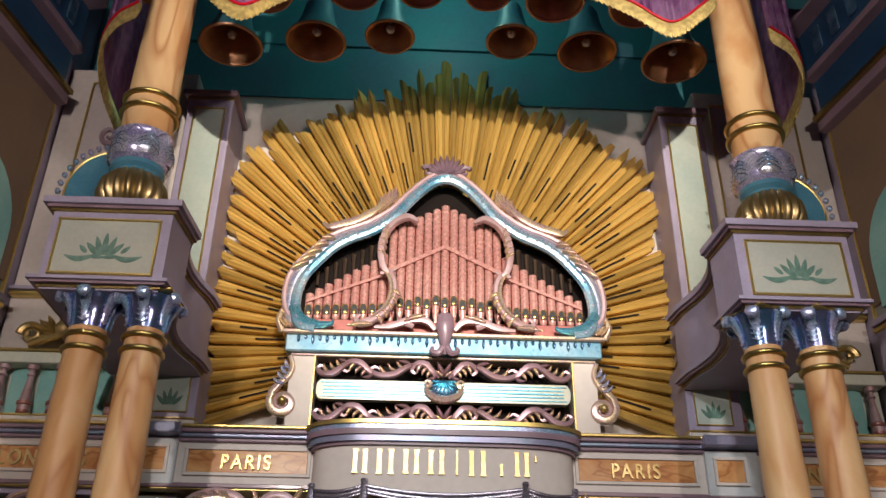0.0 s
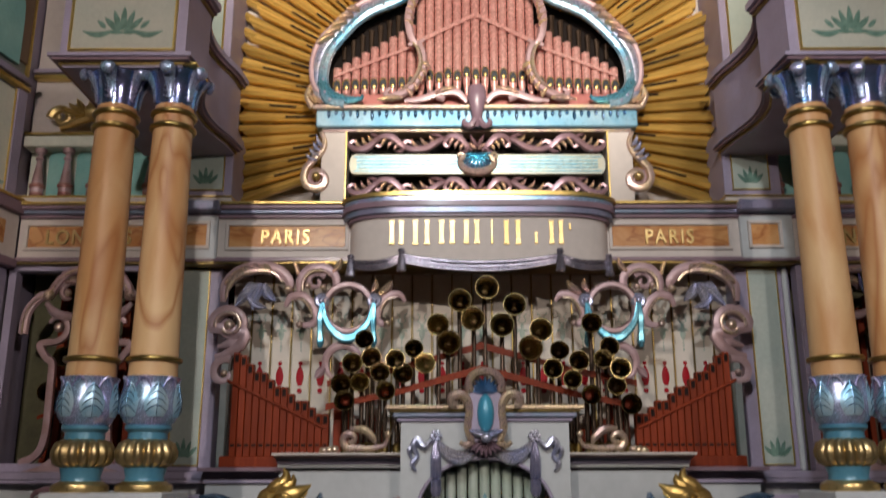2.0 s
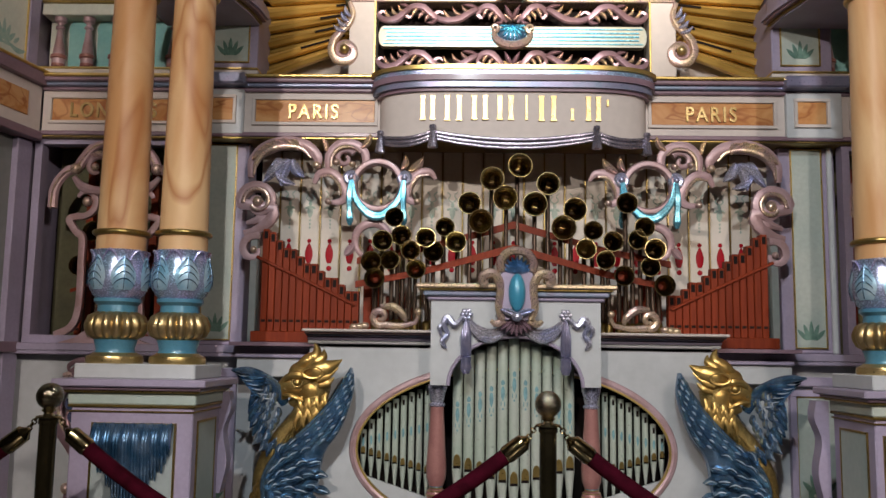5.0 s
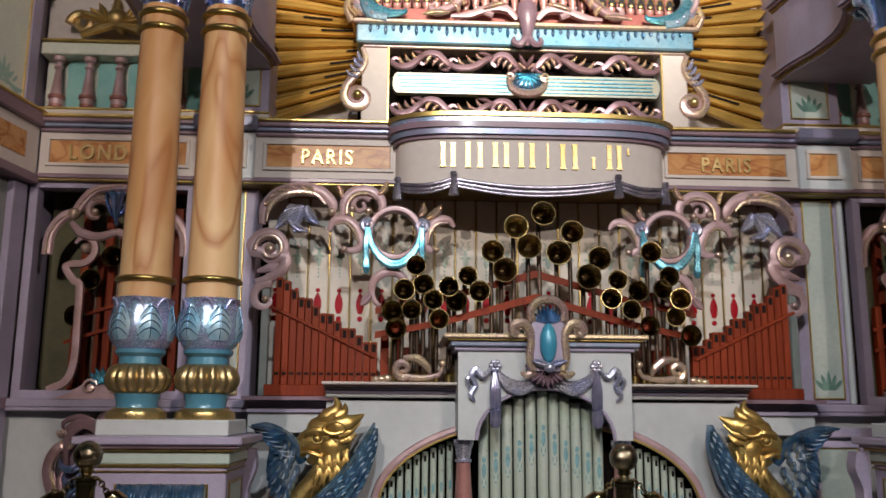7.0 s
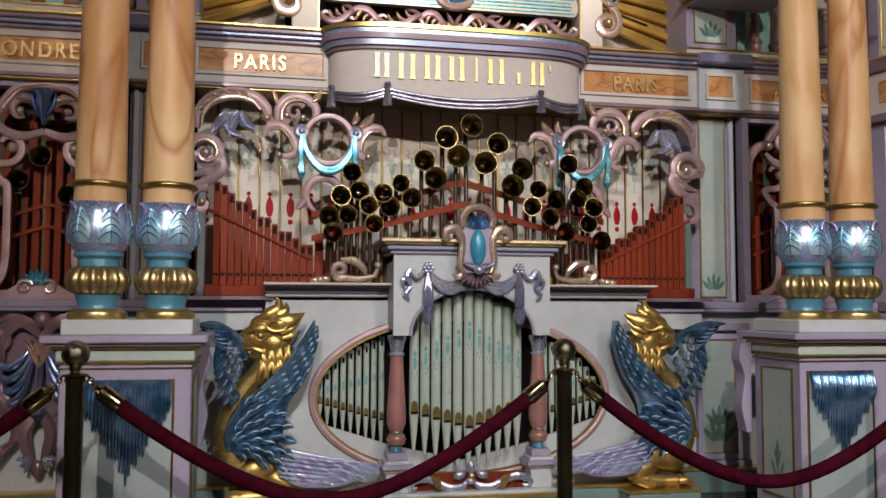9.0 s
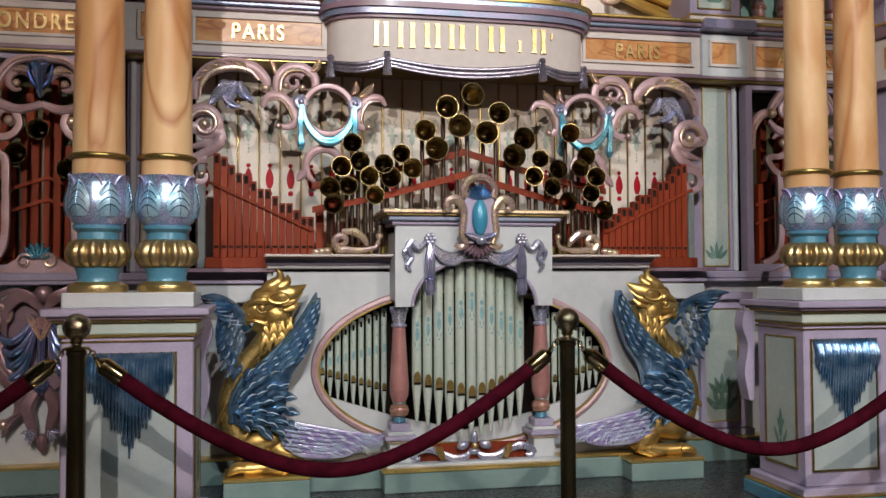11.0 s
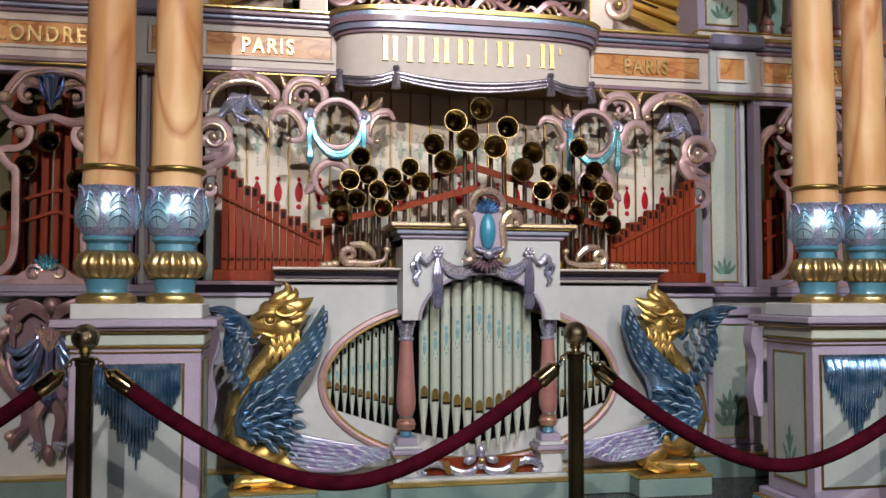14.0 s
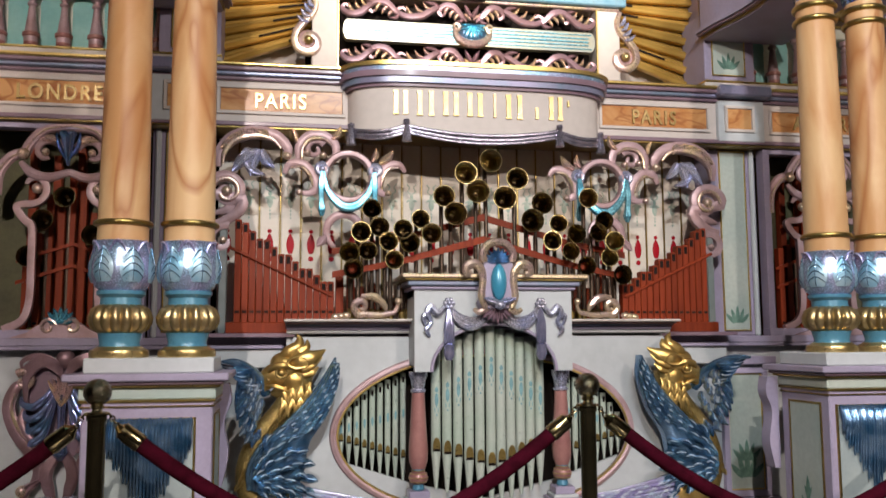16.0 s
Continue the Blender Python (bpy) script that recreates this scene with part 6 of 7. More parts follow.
    sweep(bm, spline([(-.955, Y - .03, .185), (-1.02, Y - .045, .158), (-1.12, Y - .05, .15), (-1.20, Y - .055, .15)], 6), (.055, .042, .034, .036), .9, 12, G, sx)
    for k in range(3):
        sweep(bm, spline([(-1.19, Y - .085 + .04 * k, .155), (-1.235, Y - .09 + .04 * k, .158), (-1.268, Y - .09 + .04 * k, .14), (-1.28, Y - .09 + .04 * k, .124)], 4), (.02, .022, .016, .003), .9, 9, G, sx)
        sweep(bm, spline([(-1.0 + .03 * k, Y - .09, .175 - .012 * k), (-1.06 + .03 * k, Y - .1, .15 - .008 * k), (-1.11 + .03 * k, Y - .09, .136 - .004 * k)], 4), (.008, .014, .004), .9, 7, G, sx)
    # near wing: a bulged shell
    wy = Y - .085
    n = 30
    lead = even([(-1.262, wy, .39), (-1.265, wy, .49), (-1.206, wy, .604), (-1.093, wy, .704), (-.952, wy, .857), (-.836, wy, 1.048)], n)
    trail = even([(-1.10, wy, .34), (-1.005, wy, .43), (-.985, wy, .52), (-.962, wy, .625), (-.880, wy, .75), (-.826, wy, .93), (-.834, wy, 1.046)], n)
    swell = lambda u: .03 - .055 * math.sin(math.pi * (.06 + .88 * u)) ** .7
    grid = []
    for p, q in zip(lead, trail):
        row = [bm.verts.new(((p.x + (q.x - p.x) * u) * sx, wy + swell(u), p.z + (q.z - p.z) * u)) for u in (0, .12, .3, .5, .7, .88, 1)]
        grid.append(row + [bm.verts.new((q.x * sx, wy + .07, q.z)), bm.verts.new((p.x * sx, wy + .07, p.z))])
    for r0, r1 in zip(grid, grid[1:]):
        for c in range(9):
            bm.faces.new((r0[c], r0[(c + 1) % 9], r1[(c + 1) % 9], r1[c])).material_index = D
    bm.faces.new(grid[0]).material_index = D
    bm.faces.new(grid[-1][::-1]).material_index = D
    sweep(bm, [p + Vector((0, .018, 0)) for p in lead], (.017, .015, .013, .006), 1, 8, B, sx)
    # long vanes of the upper wing, barbs slanting off each one, silver nicks as painted glints
    for i in range(5):
        u = (i + .6) / 5.2
        line = [lead[k].lerp(trail[k], u) + Vector((0, swell(u) - .004, 0)) for k in range(11 + i, n)]
        sweep(bm, line, (.014, .013, .010, .003), .7, 7, B if i % 2 else D, sx)
        for k in range(0, len(line) - 2):
            p, d = line[k], (line[k + 2] - line[k]).normalized()
            side = Vector((d.z, 0, -d.x))
            e = p + d * .052 + side * .014
            leaf(bm, (p.x, p.z), (e.x, e.z), .022, p.y - .004, .012, .004, B, sx, 4)
            if (k * 2 + i) % 3 == 0:
                a, b_ = p + d * .02 + side * .006, p + d * .048 + side * .015
                leaf(bm, (a.x, a.z), (b_.x, b_.z), .009, p.y - .015, .008, .002, W, sx, 4)
    # curling coverts that fan out from the shoulder, outer rows first
    for row in range(5):
        r = .255 - .053 * row
        m = 7 - row // 2
        for c in range(m):
            a = radians(-22 + 92 * (c + .5 * (row % 2)) / (m - .5))
            px, pz = -1.262 + r * math.cos(a), .415 + r * .98 * math.sin(a)
            ln = .088 if row < 4 else .07
            bend = .012 if (c + row) % 2 else .004
            yy = wy + .010 - .0105 * row - .003 * (c % 2) - .035 * math.sin(math.pi * min(1, r / .3))
            tipx, tipz = px + ln * math.cos(a - .3), pz + ln * math.sin(a - .3)
            leaf(bm, (px, pz), (tipx, tipz), .05, yy, .034, bend, B, sx, 7)
            # thin silver leaf stands in for the feather's highlight
            leaf(bm, (px + .03 * math.cos(a), pz + .03 * math.sin(a)), (tipx, tipz), .008, yy - .029, .007, bend, W, sx, 5)
    # violet tail plume: bellied quills with overlapping barbs
    for i in range(8):
        u = i / 7
        sweep(bm, spline([(-1.05 + .05 * u, wy + .01, .40 - .13 * u), (-.90, wy - .008, .366 - .15 * u), (-.70, wy - .008, .326 - .118 * u), (-.58, wy + .005, .305 - .05 * u), (-.48, wy + .03, .293)], 6), (.016, .016, .013, .010, .003), .7, 8, V, sx)
    for k in range(18):
        t = k / 17
        for i in range(6):
            u = (i + .5) / 6
            x = -1.02 + .47 * t + .012 * (i % 2)
            zc = .386 - .085 * t - (.135 - .005 * t) * u * (1 - .72 * max(0, t - .45) / .55)
            leaf(bm, (x, zc), (x + .046, zc - .016 - .006 * u), .015, wy - .022 + .03 * max(0, t - .6), .012, .004, W if (k + 2 * i) % 3 == 0 else V, sx, 4)
    # far wing, swept forward: dark primaries along its edge, bright hanging coverts within
    fy = lambda x: -.30 + (x + 1.20) * 1.25
    arc = spline([(-1.19, fy(-1.19), .86), (-1.235, fy(-1.235), .945), (-1.29, fy(-1.29), 1.0), (-1.345, fy(-1.345), 1.03), (-1.40, fy(-1.40), 1.035)], 6)
    sweep(bm, arc, (.026, .034, .028, .020, .006), .9, 9, D, sx)
    for k in range(10):
        t = k / 9
        x, z = -1.315 - .03 * math.sin(math.pi * t * .9) + .06 * t * t, .985 - .33 * t
        leaf(bm, (x + .05, z + .02), (x - .012 + .02 * t, z - .06), .036, fy(x) + .02, .022, -.010, D if k % 2 else B, sx, 6)
    for k in range(7):
        tx, tz = -1.43 + .026 * k, 1.03 - .022 * k
        leaf(bm, (-1.245 - .010 * k, .995 - .016 * k), (tx, tz), .024, fy(-1.33) - .003 * k, .018, .014, D if k % 2 else B, sx, 6)
        # narrow silver leaf as a painted glint on each primary
        leaf(bm, (tx + .07, tz - .006), (tx + .012, tz), .006, fy(-1.33) - .017 - .003 * k, .006, .003, W, sx, 4)
    for r in range(7):
        for c in range(3):
            t = (c + .5 * (r % 2)) / 3.4
            px, pz = -1.225 - .09 * t + .008 * r * (1 - t), .935 + .03 * math.sin(math.pi * t) - .047 * r + .008 * (c % 2)
            leaf(bm, (px, pz), (px - .022 - .018 * t, pz - .062), .040, fy(px) - .012 - .005 * (c % 2), .032, .008, WS, sx, 7)
            # silver sliver imitates the shine on the covert
            leaf(bm, (px - .008, pz - .020), (px - .024 - .016 * t, pz - .058), .010, fy(px) - .040 - .005 * (c % 2), .008, .006, W, sx, 4)
    ob = part("griffin_statue", bm, (GRIFFIN_GOLD, WING_BLUE, TAIL, DEEP_BLUE, WING_SILVER_GLINT, GRIFFIN_SCALE, FEATHER_ICE))
    return tagged(ob, "gilded griffin figure with feathered blue wings and violet tail", "statue", "griffins flanking the cabinet")


for s in (-1, 1):
    griffin(-s)
    pl = tagged(new("griffin_plinth"), "aqua block with a gold edge under the griffin", "plinth", "plinths of the griffins")
    block("block", s * 0.87, s * 1.30, -0.44, -0.301, 0, 0.10, PLINTH, pl, 0.006)
    block("gold_edge", s * 0.865, s * 1.305, -0.445, -0.17, 0.10, 0.12, GOLD_LINE, pl, 0.005)

# ---------------------------------------------------------------- upper organ case
up = thing("upper_case", "carved upper organ case with blue pearl arch and pink pipes", "organ case")
UY = 0.10
# shade behind the fretwork, put into the board's colour
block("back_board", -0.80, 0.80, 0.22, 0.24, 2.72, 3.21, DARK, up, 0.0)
for s in (-1, 1):
    block("side_panel", s * 0.805, s * 0.965, UY + 0.01, 0.26, 2.70, 3.21, CREAM, up, 0.005)
    block("gold_line", s * 0.805, s * 0.817, UY, UY + 0.012, 2.72, 3.21, GOLD_LINE, up, 0.002)
    block("foot", s * 0.805, s * 1.20, UY + 0.02, 0.28, 2.70, 2.765, CREAM, up, 0.01)
    # side volute
    bm = bmesh.new()
    sweep(bm, spline([(0.965, UY, 3.20), (0.945, UY, 3.13), (0.965, UY, 3.07), (1.01, UY, 3.02), (1.065, UY, 2.95)], 6)[:-1] + spiral(0.985, 2.90, 0.085, 0.012, 30, -420, UY, 34), (0.016, 0.022, 0.028, 0.03, 0.026, 0.018), 1, 9, sx=s, groove=.12)
    split("volute", bm, PEARL_GOLD, up)
    bm = bmesh.new()
    blob(bm, (0.985, UY - .03, 2.90), (.028, .03, .028), sx=s)
    split("gilt_boss", bm, GOLD, up)
    part("volute_disc", blob(bmesh.new(), (0.985, UY + .02, 2.90), (.075, .03, .075), seg=20, sx=s), PEARL, up)
    bm = bmesh.new()
    for k in range(4):
        leaf(bm, (0.955 + .01 * k, 3.10 - .03 * k), (0.99 + .022 * k, 3.17 - .04 * k), .03, UY - .02, .02, -.01, sx=s)
    part("leaf", bm, SILVER, up)
for z0, z1, o, mt in ((3.205, 3.225, 0.0, PEARL_GOLD), (3.225, 3.335, 0.035, BAND_BLUE), (3.335, 3.365, 0.06, PEARL_GOLD)):
    block("cornice", -0.965 - o, 0.965 + o, UY - o, 0.30, z0, z1, mt, up, 0.008)
bm = bmesh.new()
for i in range(42):
    x = -0.92 + 1.84 * i / 41
    d = (0.05, 0.03, 0.065, 0.04)[i % 4]
    leaf(bm, (x, 3.33), (x, 3.33 - d), 0.022, UY - .038, .006)
split("drip_edge", bm, DEEP_BLUE, up)
# fretwork and ribbed plank in the dark strip
for zc in (3.125, 2.84):
    bm, bg = bmesh.new(), bmesh.new()
    for s in (-1, 1):
        # acanthus scrolls: a fat root that tapers and curls, with tongues along its back
        for x0, x1, hook in ((0.03, 0.20, 1), (0.17, 0.46, -1), (0.42, 0.63, 1), (0.58, 0.79, -1)):
            m, d = (x0 + x1) / 2, x1 - x0
            sweep(bm, spline([(x0, UY, zc - hook * .045), (x0 + d * .22, UY - .01, zc - hook * .015), (m, UY - .012, zc + hook * .035), (x1 - d * .18, UY - .01, zc + hook * .04), (x1, UY, zc + hook * .005), (x1 - d * .10, UY, zc - hook * .018), (x1 - d * .2, UY, zc - hook * .002)], 6), (.010, .022, .027, .022, .016, .011, .006), .8, 9, sx=s, groove=.22)
            for q in range(3):
                bx_ = x0 + d * (.25 + .18 * q)
                leaf(bg, (bx_, zc + hook * (-.01 + .022 * q)), (bx_ + d * .2, zc - hook * (.052 - .014 * q)), .022, UY - .014, .016, hook * .012, sx=s)
            leaf(bm, (x0 + d * .1, zc - hook * .03), (x0 + d * .42, zc - hook * .055), .026, UY - .008, .018, -hook * .01, sx=s)
        leaf(bm, (0.0, zc - .03), (s * 0.045, zc + .052), .03, UY - .015, .025)
        leaf(bg, (s * .005, zc - .045), (s * 0.05, zc - .005), .022, UY - .02, .018)
    split("fretwork", bm, PEARL_DARK, up, "lilac pearl pierced scrolls")
    split("gilt_leaf", bg, PEARL_GOLD, up)
bm = bmesh.new()
o = [(-0.755 - .03 * math.sin(radians(a)), 2.98 + .062 * math.cos(radians(a))) for a in range(0, 181, 20)]
slab(bm, o + [(-x, z) for x, z in o[::-1]], UY - .03, UY + .02)
part("plank", bm, PLANK, up)
bm = bmesh.new()
for k, r in ((0.0, .006), (.022, .005), (-.022, .005)):
    sweep(bm, [(-0.74, UY - .033, 2.98 + k), (0, UY - .033, 2.98 + k), (0.74, UY - .033, 2.98 + k)], r, .8, 6)
sweep(bm, [(-0.76, UY - .033, 3.025), (0.76, UY - .033, 3.025)], .004, .8, 6)
sweep(bm, [(-0.76, UY - .033, 2.935), (0.76, UY - .033, 2.935)], .004, .8, 6)
split("ribbing", bm, TURQ_PEARL, up)
bm = bmesh.new()
sweep(bm, [(.108 * math.cos(radians(a)), UY - .04, 3.0 + .075 * math.sin(radians(a))) for a in range(172, 369, 10)], (.014, .024, .026, .024, .014), 1, 8)
for s in (-1, 1):
    sweep(bm, spiral(s * .105, 3.025, .026, .006, 270, 270 - s * 400, UY - .05, 16), (.013, .006), 1, 7)
split("medallion_rim", bm, PEARL_GOLD, up)
bm = blob(bmesh.new(), (0, UY - .03, 2.995), (.085, .03, .062), seg=18)
part("medallion", bm, DEEP_BLUE, up, "blue shell medallion")
bm = bmesh.new()
for k in range(-4, 5):
    leaf(bm, (.012 * math.sin(k * .4), 3.035), (.078 * math.sin(k * .4), 3.035 - .085 * math.cos(k * .4)), .022, UY - .055, .014)
split("shell_rib", bm, TURQ_PEARL, up)

# arched frame
half = [(0.86, 3.40), (0.97, 3.43), (1.005, 3.58), (0.97, 3.75), (0.86, 3.90), (0.76, 4.00), (0.66, 4.06), (0.52, 4.12), (0.37, 4.23), (0.27, 4.35), (0.17, 4.46), (0.08, 4.53), (0.0, 4.55)]
outer = spline([(x, UY - .01, z) for x, z in half] + [(-x, UY - .01, z) for x, z in half[-2::-1]], 6)
bm = bmesh.new()
sweep(bm, outer, 0.042, 0.9, 10, groove=.1)
part("arch", bm, SILVER, up, "silver and blue pearl arched moulding")
bm = bmesh.new()
sweep(bm, [p * 1 + Vector((-(p.x) * .045, -.04, -.03)) for p in outer], 0.034, 0.9, 8)
part("blue_band", bm, ARCH_BLUE, up)
bm = bmesh.new()
for i in range(4, len(outer) - 4, 3):
    p = outer[i] + Vector((-(outer[i].x) * .045, -.068, -.03))
    blob(bm, p, (.012, .008, .012), seg=6)
split("bead", bm, SILVER, up)
bm = bmesh.new()
sweep(bm, [p + Vector((p.x * .035, -.02, .045)) for p in outer], 0.018, 1, 7)
part("outer_bead", bm, PEARL, up)
bm = bmesh.new()
for s in (-1, 1):
    sweep(bm, spline([(0.83, UY - .04, 4.15), (0.79, UY - .04, 4.115), (0.71, UY - .04, 4.135), (0.60, UY - .04, 4.175), (0.48, UY - .04, 4.26), (0.40, UY - .04, 4.38)], 6), (.012, .032, .034, .034, .012), 1, 8, sx=s, groove=.15)
    for k in range(5):
        leaf(bm, (0.47 - .02 * k, 4.24 + .02 * k), (0.45 - .025 * k, 4.37 + .02 * k), .055, UY - .04, .03, .012, sx=s)
        leaf(bm, (0.74 + .04 * k, 4.02 - .045 * k), (0.83 + .045 * k, 4.02 - .06 * k), .05, UY - .05, .03, .015, sx=s)
        leaf(bm, (0.99, 3.46 + .03 * k), (1.05, 3.50 + .04 * k), .035, UY - .02, .02, sx=s)
        leaf(bm, (0.90 + .025 * k, 3.38), (0.94 + .03 * k, 3.45), .03, UY - .03, .02, sx=s)
    sweep(bm, spline([(1.03, UY, 3.36), (1.06, UY, 3.45), (1.03, UY, 3.56)], 5), (.02, .026, .008), 1, 7, sx=s)
split("gilt_leaf", bm, PEARL_GOLD, up)
bm = bmesh.new()
for k in range(-4, 5):
    a = radians(90 - k * 22)
    leaf(bm, (k * .012, 4.58), (.13 * math.cos(a), 4.60 + .135 * math.sin(a)), .05, UY - .03, .04)
for s in (-1, 1):
    sweep(bm, spiral(s * .13, 4.60, .045, .01, 90 - s * 60, 90 + s * 260, UY - .03, 18), (.02, .01), 1, 7)
split("crest_shell", bm, PLUM, up, "plum coloured shell crest")
bm = bmesh.new()
for s in (-1, 1):
    # inner C scrolls
    sweep(bm, spline([(0.19, UY - .05, 4.18), (0.27, UY - .05, 4.205), (0.37, UY - .05, 4.14), (0.425, UY - .05, 4.0), (0.42, UY - .05, 3.86), (0.38, UY - .05, 3.78), (0.33, UY - .05, 3.81)], 7), (.016, .03, .033, .032, .03, .024, .012), 1, 9, sx=s, groove=.15)
    sweep(bm, spline([(0.43, UY - .05, 3.775), (0.36, UY - .05, 3.77), (0.335, UY - .05, 3.68), (0.35, UY - .05, 3.57), (0.42, UY - .05, 3.47), (0.53, UY - .05, 3.41), (0.57, UY - .05, 3.44), (0.54, UY - .05, 3.475)], 7), (.012, .026, .031, .032, .034, .03, .02, .010), 1, 9, sx=s, groove=.2)
    sweep(bm, spline([(0.06, UY - .05, 3.38), (0.12, UY - .05, 3.44), (0.22, UY - .05, 3.445), (0.34, UY - .05, 3.40), (0.45, UY - .05, 3.39)], 6), (.018, .028, .03, .026, .012), 1, 8, sx=s, groove=.15)
    sweep(bm, spline([(0.20, UY - .05, 3.40), (0.27, UY - .05, 3.43), (0.30, UY - .05, 3.47)], 4), (.02, .018, .006), 1, 7, sx=s)
split("c_scroll", bm, PEARL, up)
bm = bmesh.new()
for s in (-1, 1):
    # gilt acanthus lying along the scrolls
    sweep(bm, spline([(0.40, UY - .085, 3.775), (0.362, UY - .085, 3.72), (0.352, UY - .085, 3.62), (0.39, UY - .085, 3.52), (0.47, UY - .085, 3.45)], 6), (.006, .014, .016, .014, .005), .8, 7, sx=s)
    for k in range(5):
        leaf(bm, (0.35 + .022 * k * k * .25, 3.64 - .045 * k), (0.285 + .03 * k, 3.60 - .05 * k), .036, UY - .07, .02, -.012, sx=s)
        leaf(bm, (0.40 - .004 * k, 3.90 + .045 * k), (0.455 - .008 * k, 3.94 + .05 * k), .03, UY - .07, .018, .01, sx=s)
    leaf(bm, (0.26, 3.43), (0.12, 3.47), .04, UY - .075, .02, -.01, sx=s)
    leaf(bm, (0.46, 3.40), (0.62, 3.385), .04, UY - .075, .02, .01, sx=s)
split("gilt_leaf", bm, PEARL_GOLD, up)
bm = bmesh.new()
sweep(bm, spline([(0, UY - .06, 3.47), (0, UY - .08, 3.40), (0, UY - .08, 3.30), (0, UY - .05, 3.22)], 5), (.055, .06, .035, .02), .8, 10)
for s in (-1, 1):
    sweep(bm, spline([(0, UY - .07, 3.28), (s * .04, UY - .07, 3.22), (s * .08, UY - .06, 3.235), (s * .075, UY - .06, 3.265)], 5), (.02, .022, .018, .01), 1, 7)
part("keystone", bm, PLUM, up, "plum carved keystone")
bm = bmesh.new()
for s in (-1, 1):
    sweep(bm, spline([(0.97, UY - .05, 3.52), (0.92, UY - .05, 3.44), (0.82, UY - .05, 3.40), (0.73, UY - .05, 3.405), (0.71, UY - .05, 3.43)], 6), (.036, .036, .03, .018, .008), 1, 8, sx=s)
split("tail_scroll", bm, TURQ_PEARL, up)
# pink pipes behind the arch
wc = block("wind_chest", -0.93, 0.93, UY + .02, 0.26, 3.365, 3.47, CHEST_ROSE, up, 0.006, "dusky pink wind chest")
# arch-shaped near-black sheet stands for the shade behind the pipes
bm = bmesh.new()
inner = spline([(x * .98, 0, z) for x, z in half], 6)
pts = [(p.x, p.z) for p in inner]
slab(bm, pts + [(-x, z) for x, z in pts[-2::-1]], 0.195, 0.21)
part("shade_back", bm, DARK, up, smooth=False)


def arch_z(x):
    for (x0, z0), (x1, z1) in zip(half[2:], half[3:]):
        if x1 <= abs(x) <= x0:
            return z0 + (z1 - z0) * (x0 - abs(x)) / max(1e-6, x0 - x1)
    return 3.6


for i in range(31):
    x = -0.885 + 0.059 * i
    ax = abs(x)
    big = ax < 0.36
    zt = (4.36 - 0.55 * ax) if big else (4.02 - 0.30 * (ax - .36) / .16 * .5 - .12 * (ax - .36)) if ax < .46 else 3.93 - .62 * (ax - .44)
    zt = min(zt, arch_z(x) - .09)
    m = (3.60 - 0.02 * (i % 2) - .10 * ax) if big else 3.545 - .05 * ax
    bm = bmesh.new()
    r = 0.0285
    y = UY + .055
    lathe(bm, ((r, m + .035), (r, zt), (0, zt)), 12, (x, y, 0))
    lathe(bm, ((r * .4, 3.468), (r * .9, m - .02), (r, m + .035)), 12, (x, y, 0))
    vs = [(x + r * .7 * math.cos(radians(a)), m + .03 + r * 1.2 * math.sin(radians(a))) for a in range(0, 181, 36)]
    slab(bm, [(x + r * .7, m), *vs, (x - r * .7, m)], y - r * 1.08, y - r * .6, 1)
    blob(bm, (x, y - r, m + .012), (.013, .009, .016), seg=8, mat=2)
    sweep(bm, [(x + r * .8 * math.cos(radians(a)), y - r * 1.05, m + .03 + r * 1.3 * math.sin(radians(a))) for a in range(0, 181, 36)], .004, 1, 5, 2)
    part("pipe", bm, (PINK, BLACK, GOLD_LINE), up, "pink metal pipe")
for s in (-1, 1):
    bm = bmesh.new()
    slab(bm, [(0.0, 4.04), (.40, 3.83), (.40, 3.80), (0.0, 4.01)], UY + .012, UY + .024, sx=s)
    slab(bm, [(.42, 3.80), (.90, 3.60), (.90, 3.58), (.42, 3.78)], UY + .012, UY + .024, sx=s)
    part("rail", bm, PINK, up, smooth=False)
    bm = bmesh.new()
    for i in range(7):
        x = 0.50 + .058 * i
        lathe(bm, ((.012, 3.80 - .2 * (x - .5)), (.016, 4.0 - .55 * (x - .5)), (.02, 4.04 - .6 * (x - .5)), (.0, 4.04 - .6 * (x - .5))), 8, (s * x, UY + .075, 0))
    split("reed", bm, DARK_STEM, up)

# ---------------------------------------------------------------- radiating fan of gilded pipes
fan = thing("radiating_fan", "fan of gilded square wooden pipes radiating behind the organ", "pipe fan")
OZ, FYY = 3.36, 0.30


def fan_reach(a):
    """Length of a pipe at an angle from upright, in radians."""
    c, s = math.cos(a), abs(math.sin(a))
    best = 2.38 - 0.30 * min(1, abs(a) / 0.5) if abs(a) < 0.5 else 2.08
    side = 1.60 / max(s, 1e-3)
    if c < 0:
        return min(side, 0.63 / -c)
    return min(side, best + 0.12 * s)


N = 127


def fan_rod(bm, r0, w0, w1, top, depth):
    """A tapering rod with a ridged front; top: right, middle and left heights of its cut end."""
    lo = [bm.verts.new(v) for v in ((-w0, 0.02, r0), (-w0, -depth * .45, r0), (-w0 * .25, -depth, r0), (w0, -depth * .35, r0), (w0, 0.02, r0))]
    hi = [bm.verts.new(v) for v in ((-w1, 0.02, top[2]), (-w1, -depth * .45, top[2]), (-w1 * .25, -depth, top[1]), (w1, -depth * .35, top[0]), (w1, 0.02, top[0]))]
    bm.faces.new(lo), bm.faces.new(hi[::-1])
    for k in range(5):
        bm.faces.new((lo[k], lo[(k + 1) % 5], hi[(k + 1) % 5], hi[k]))
    return bm


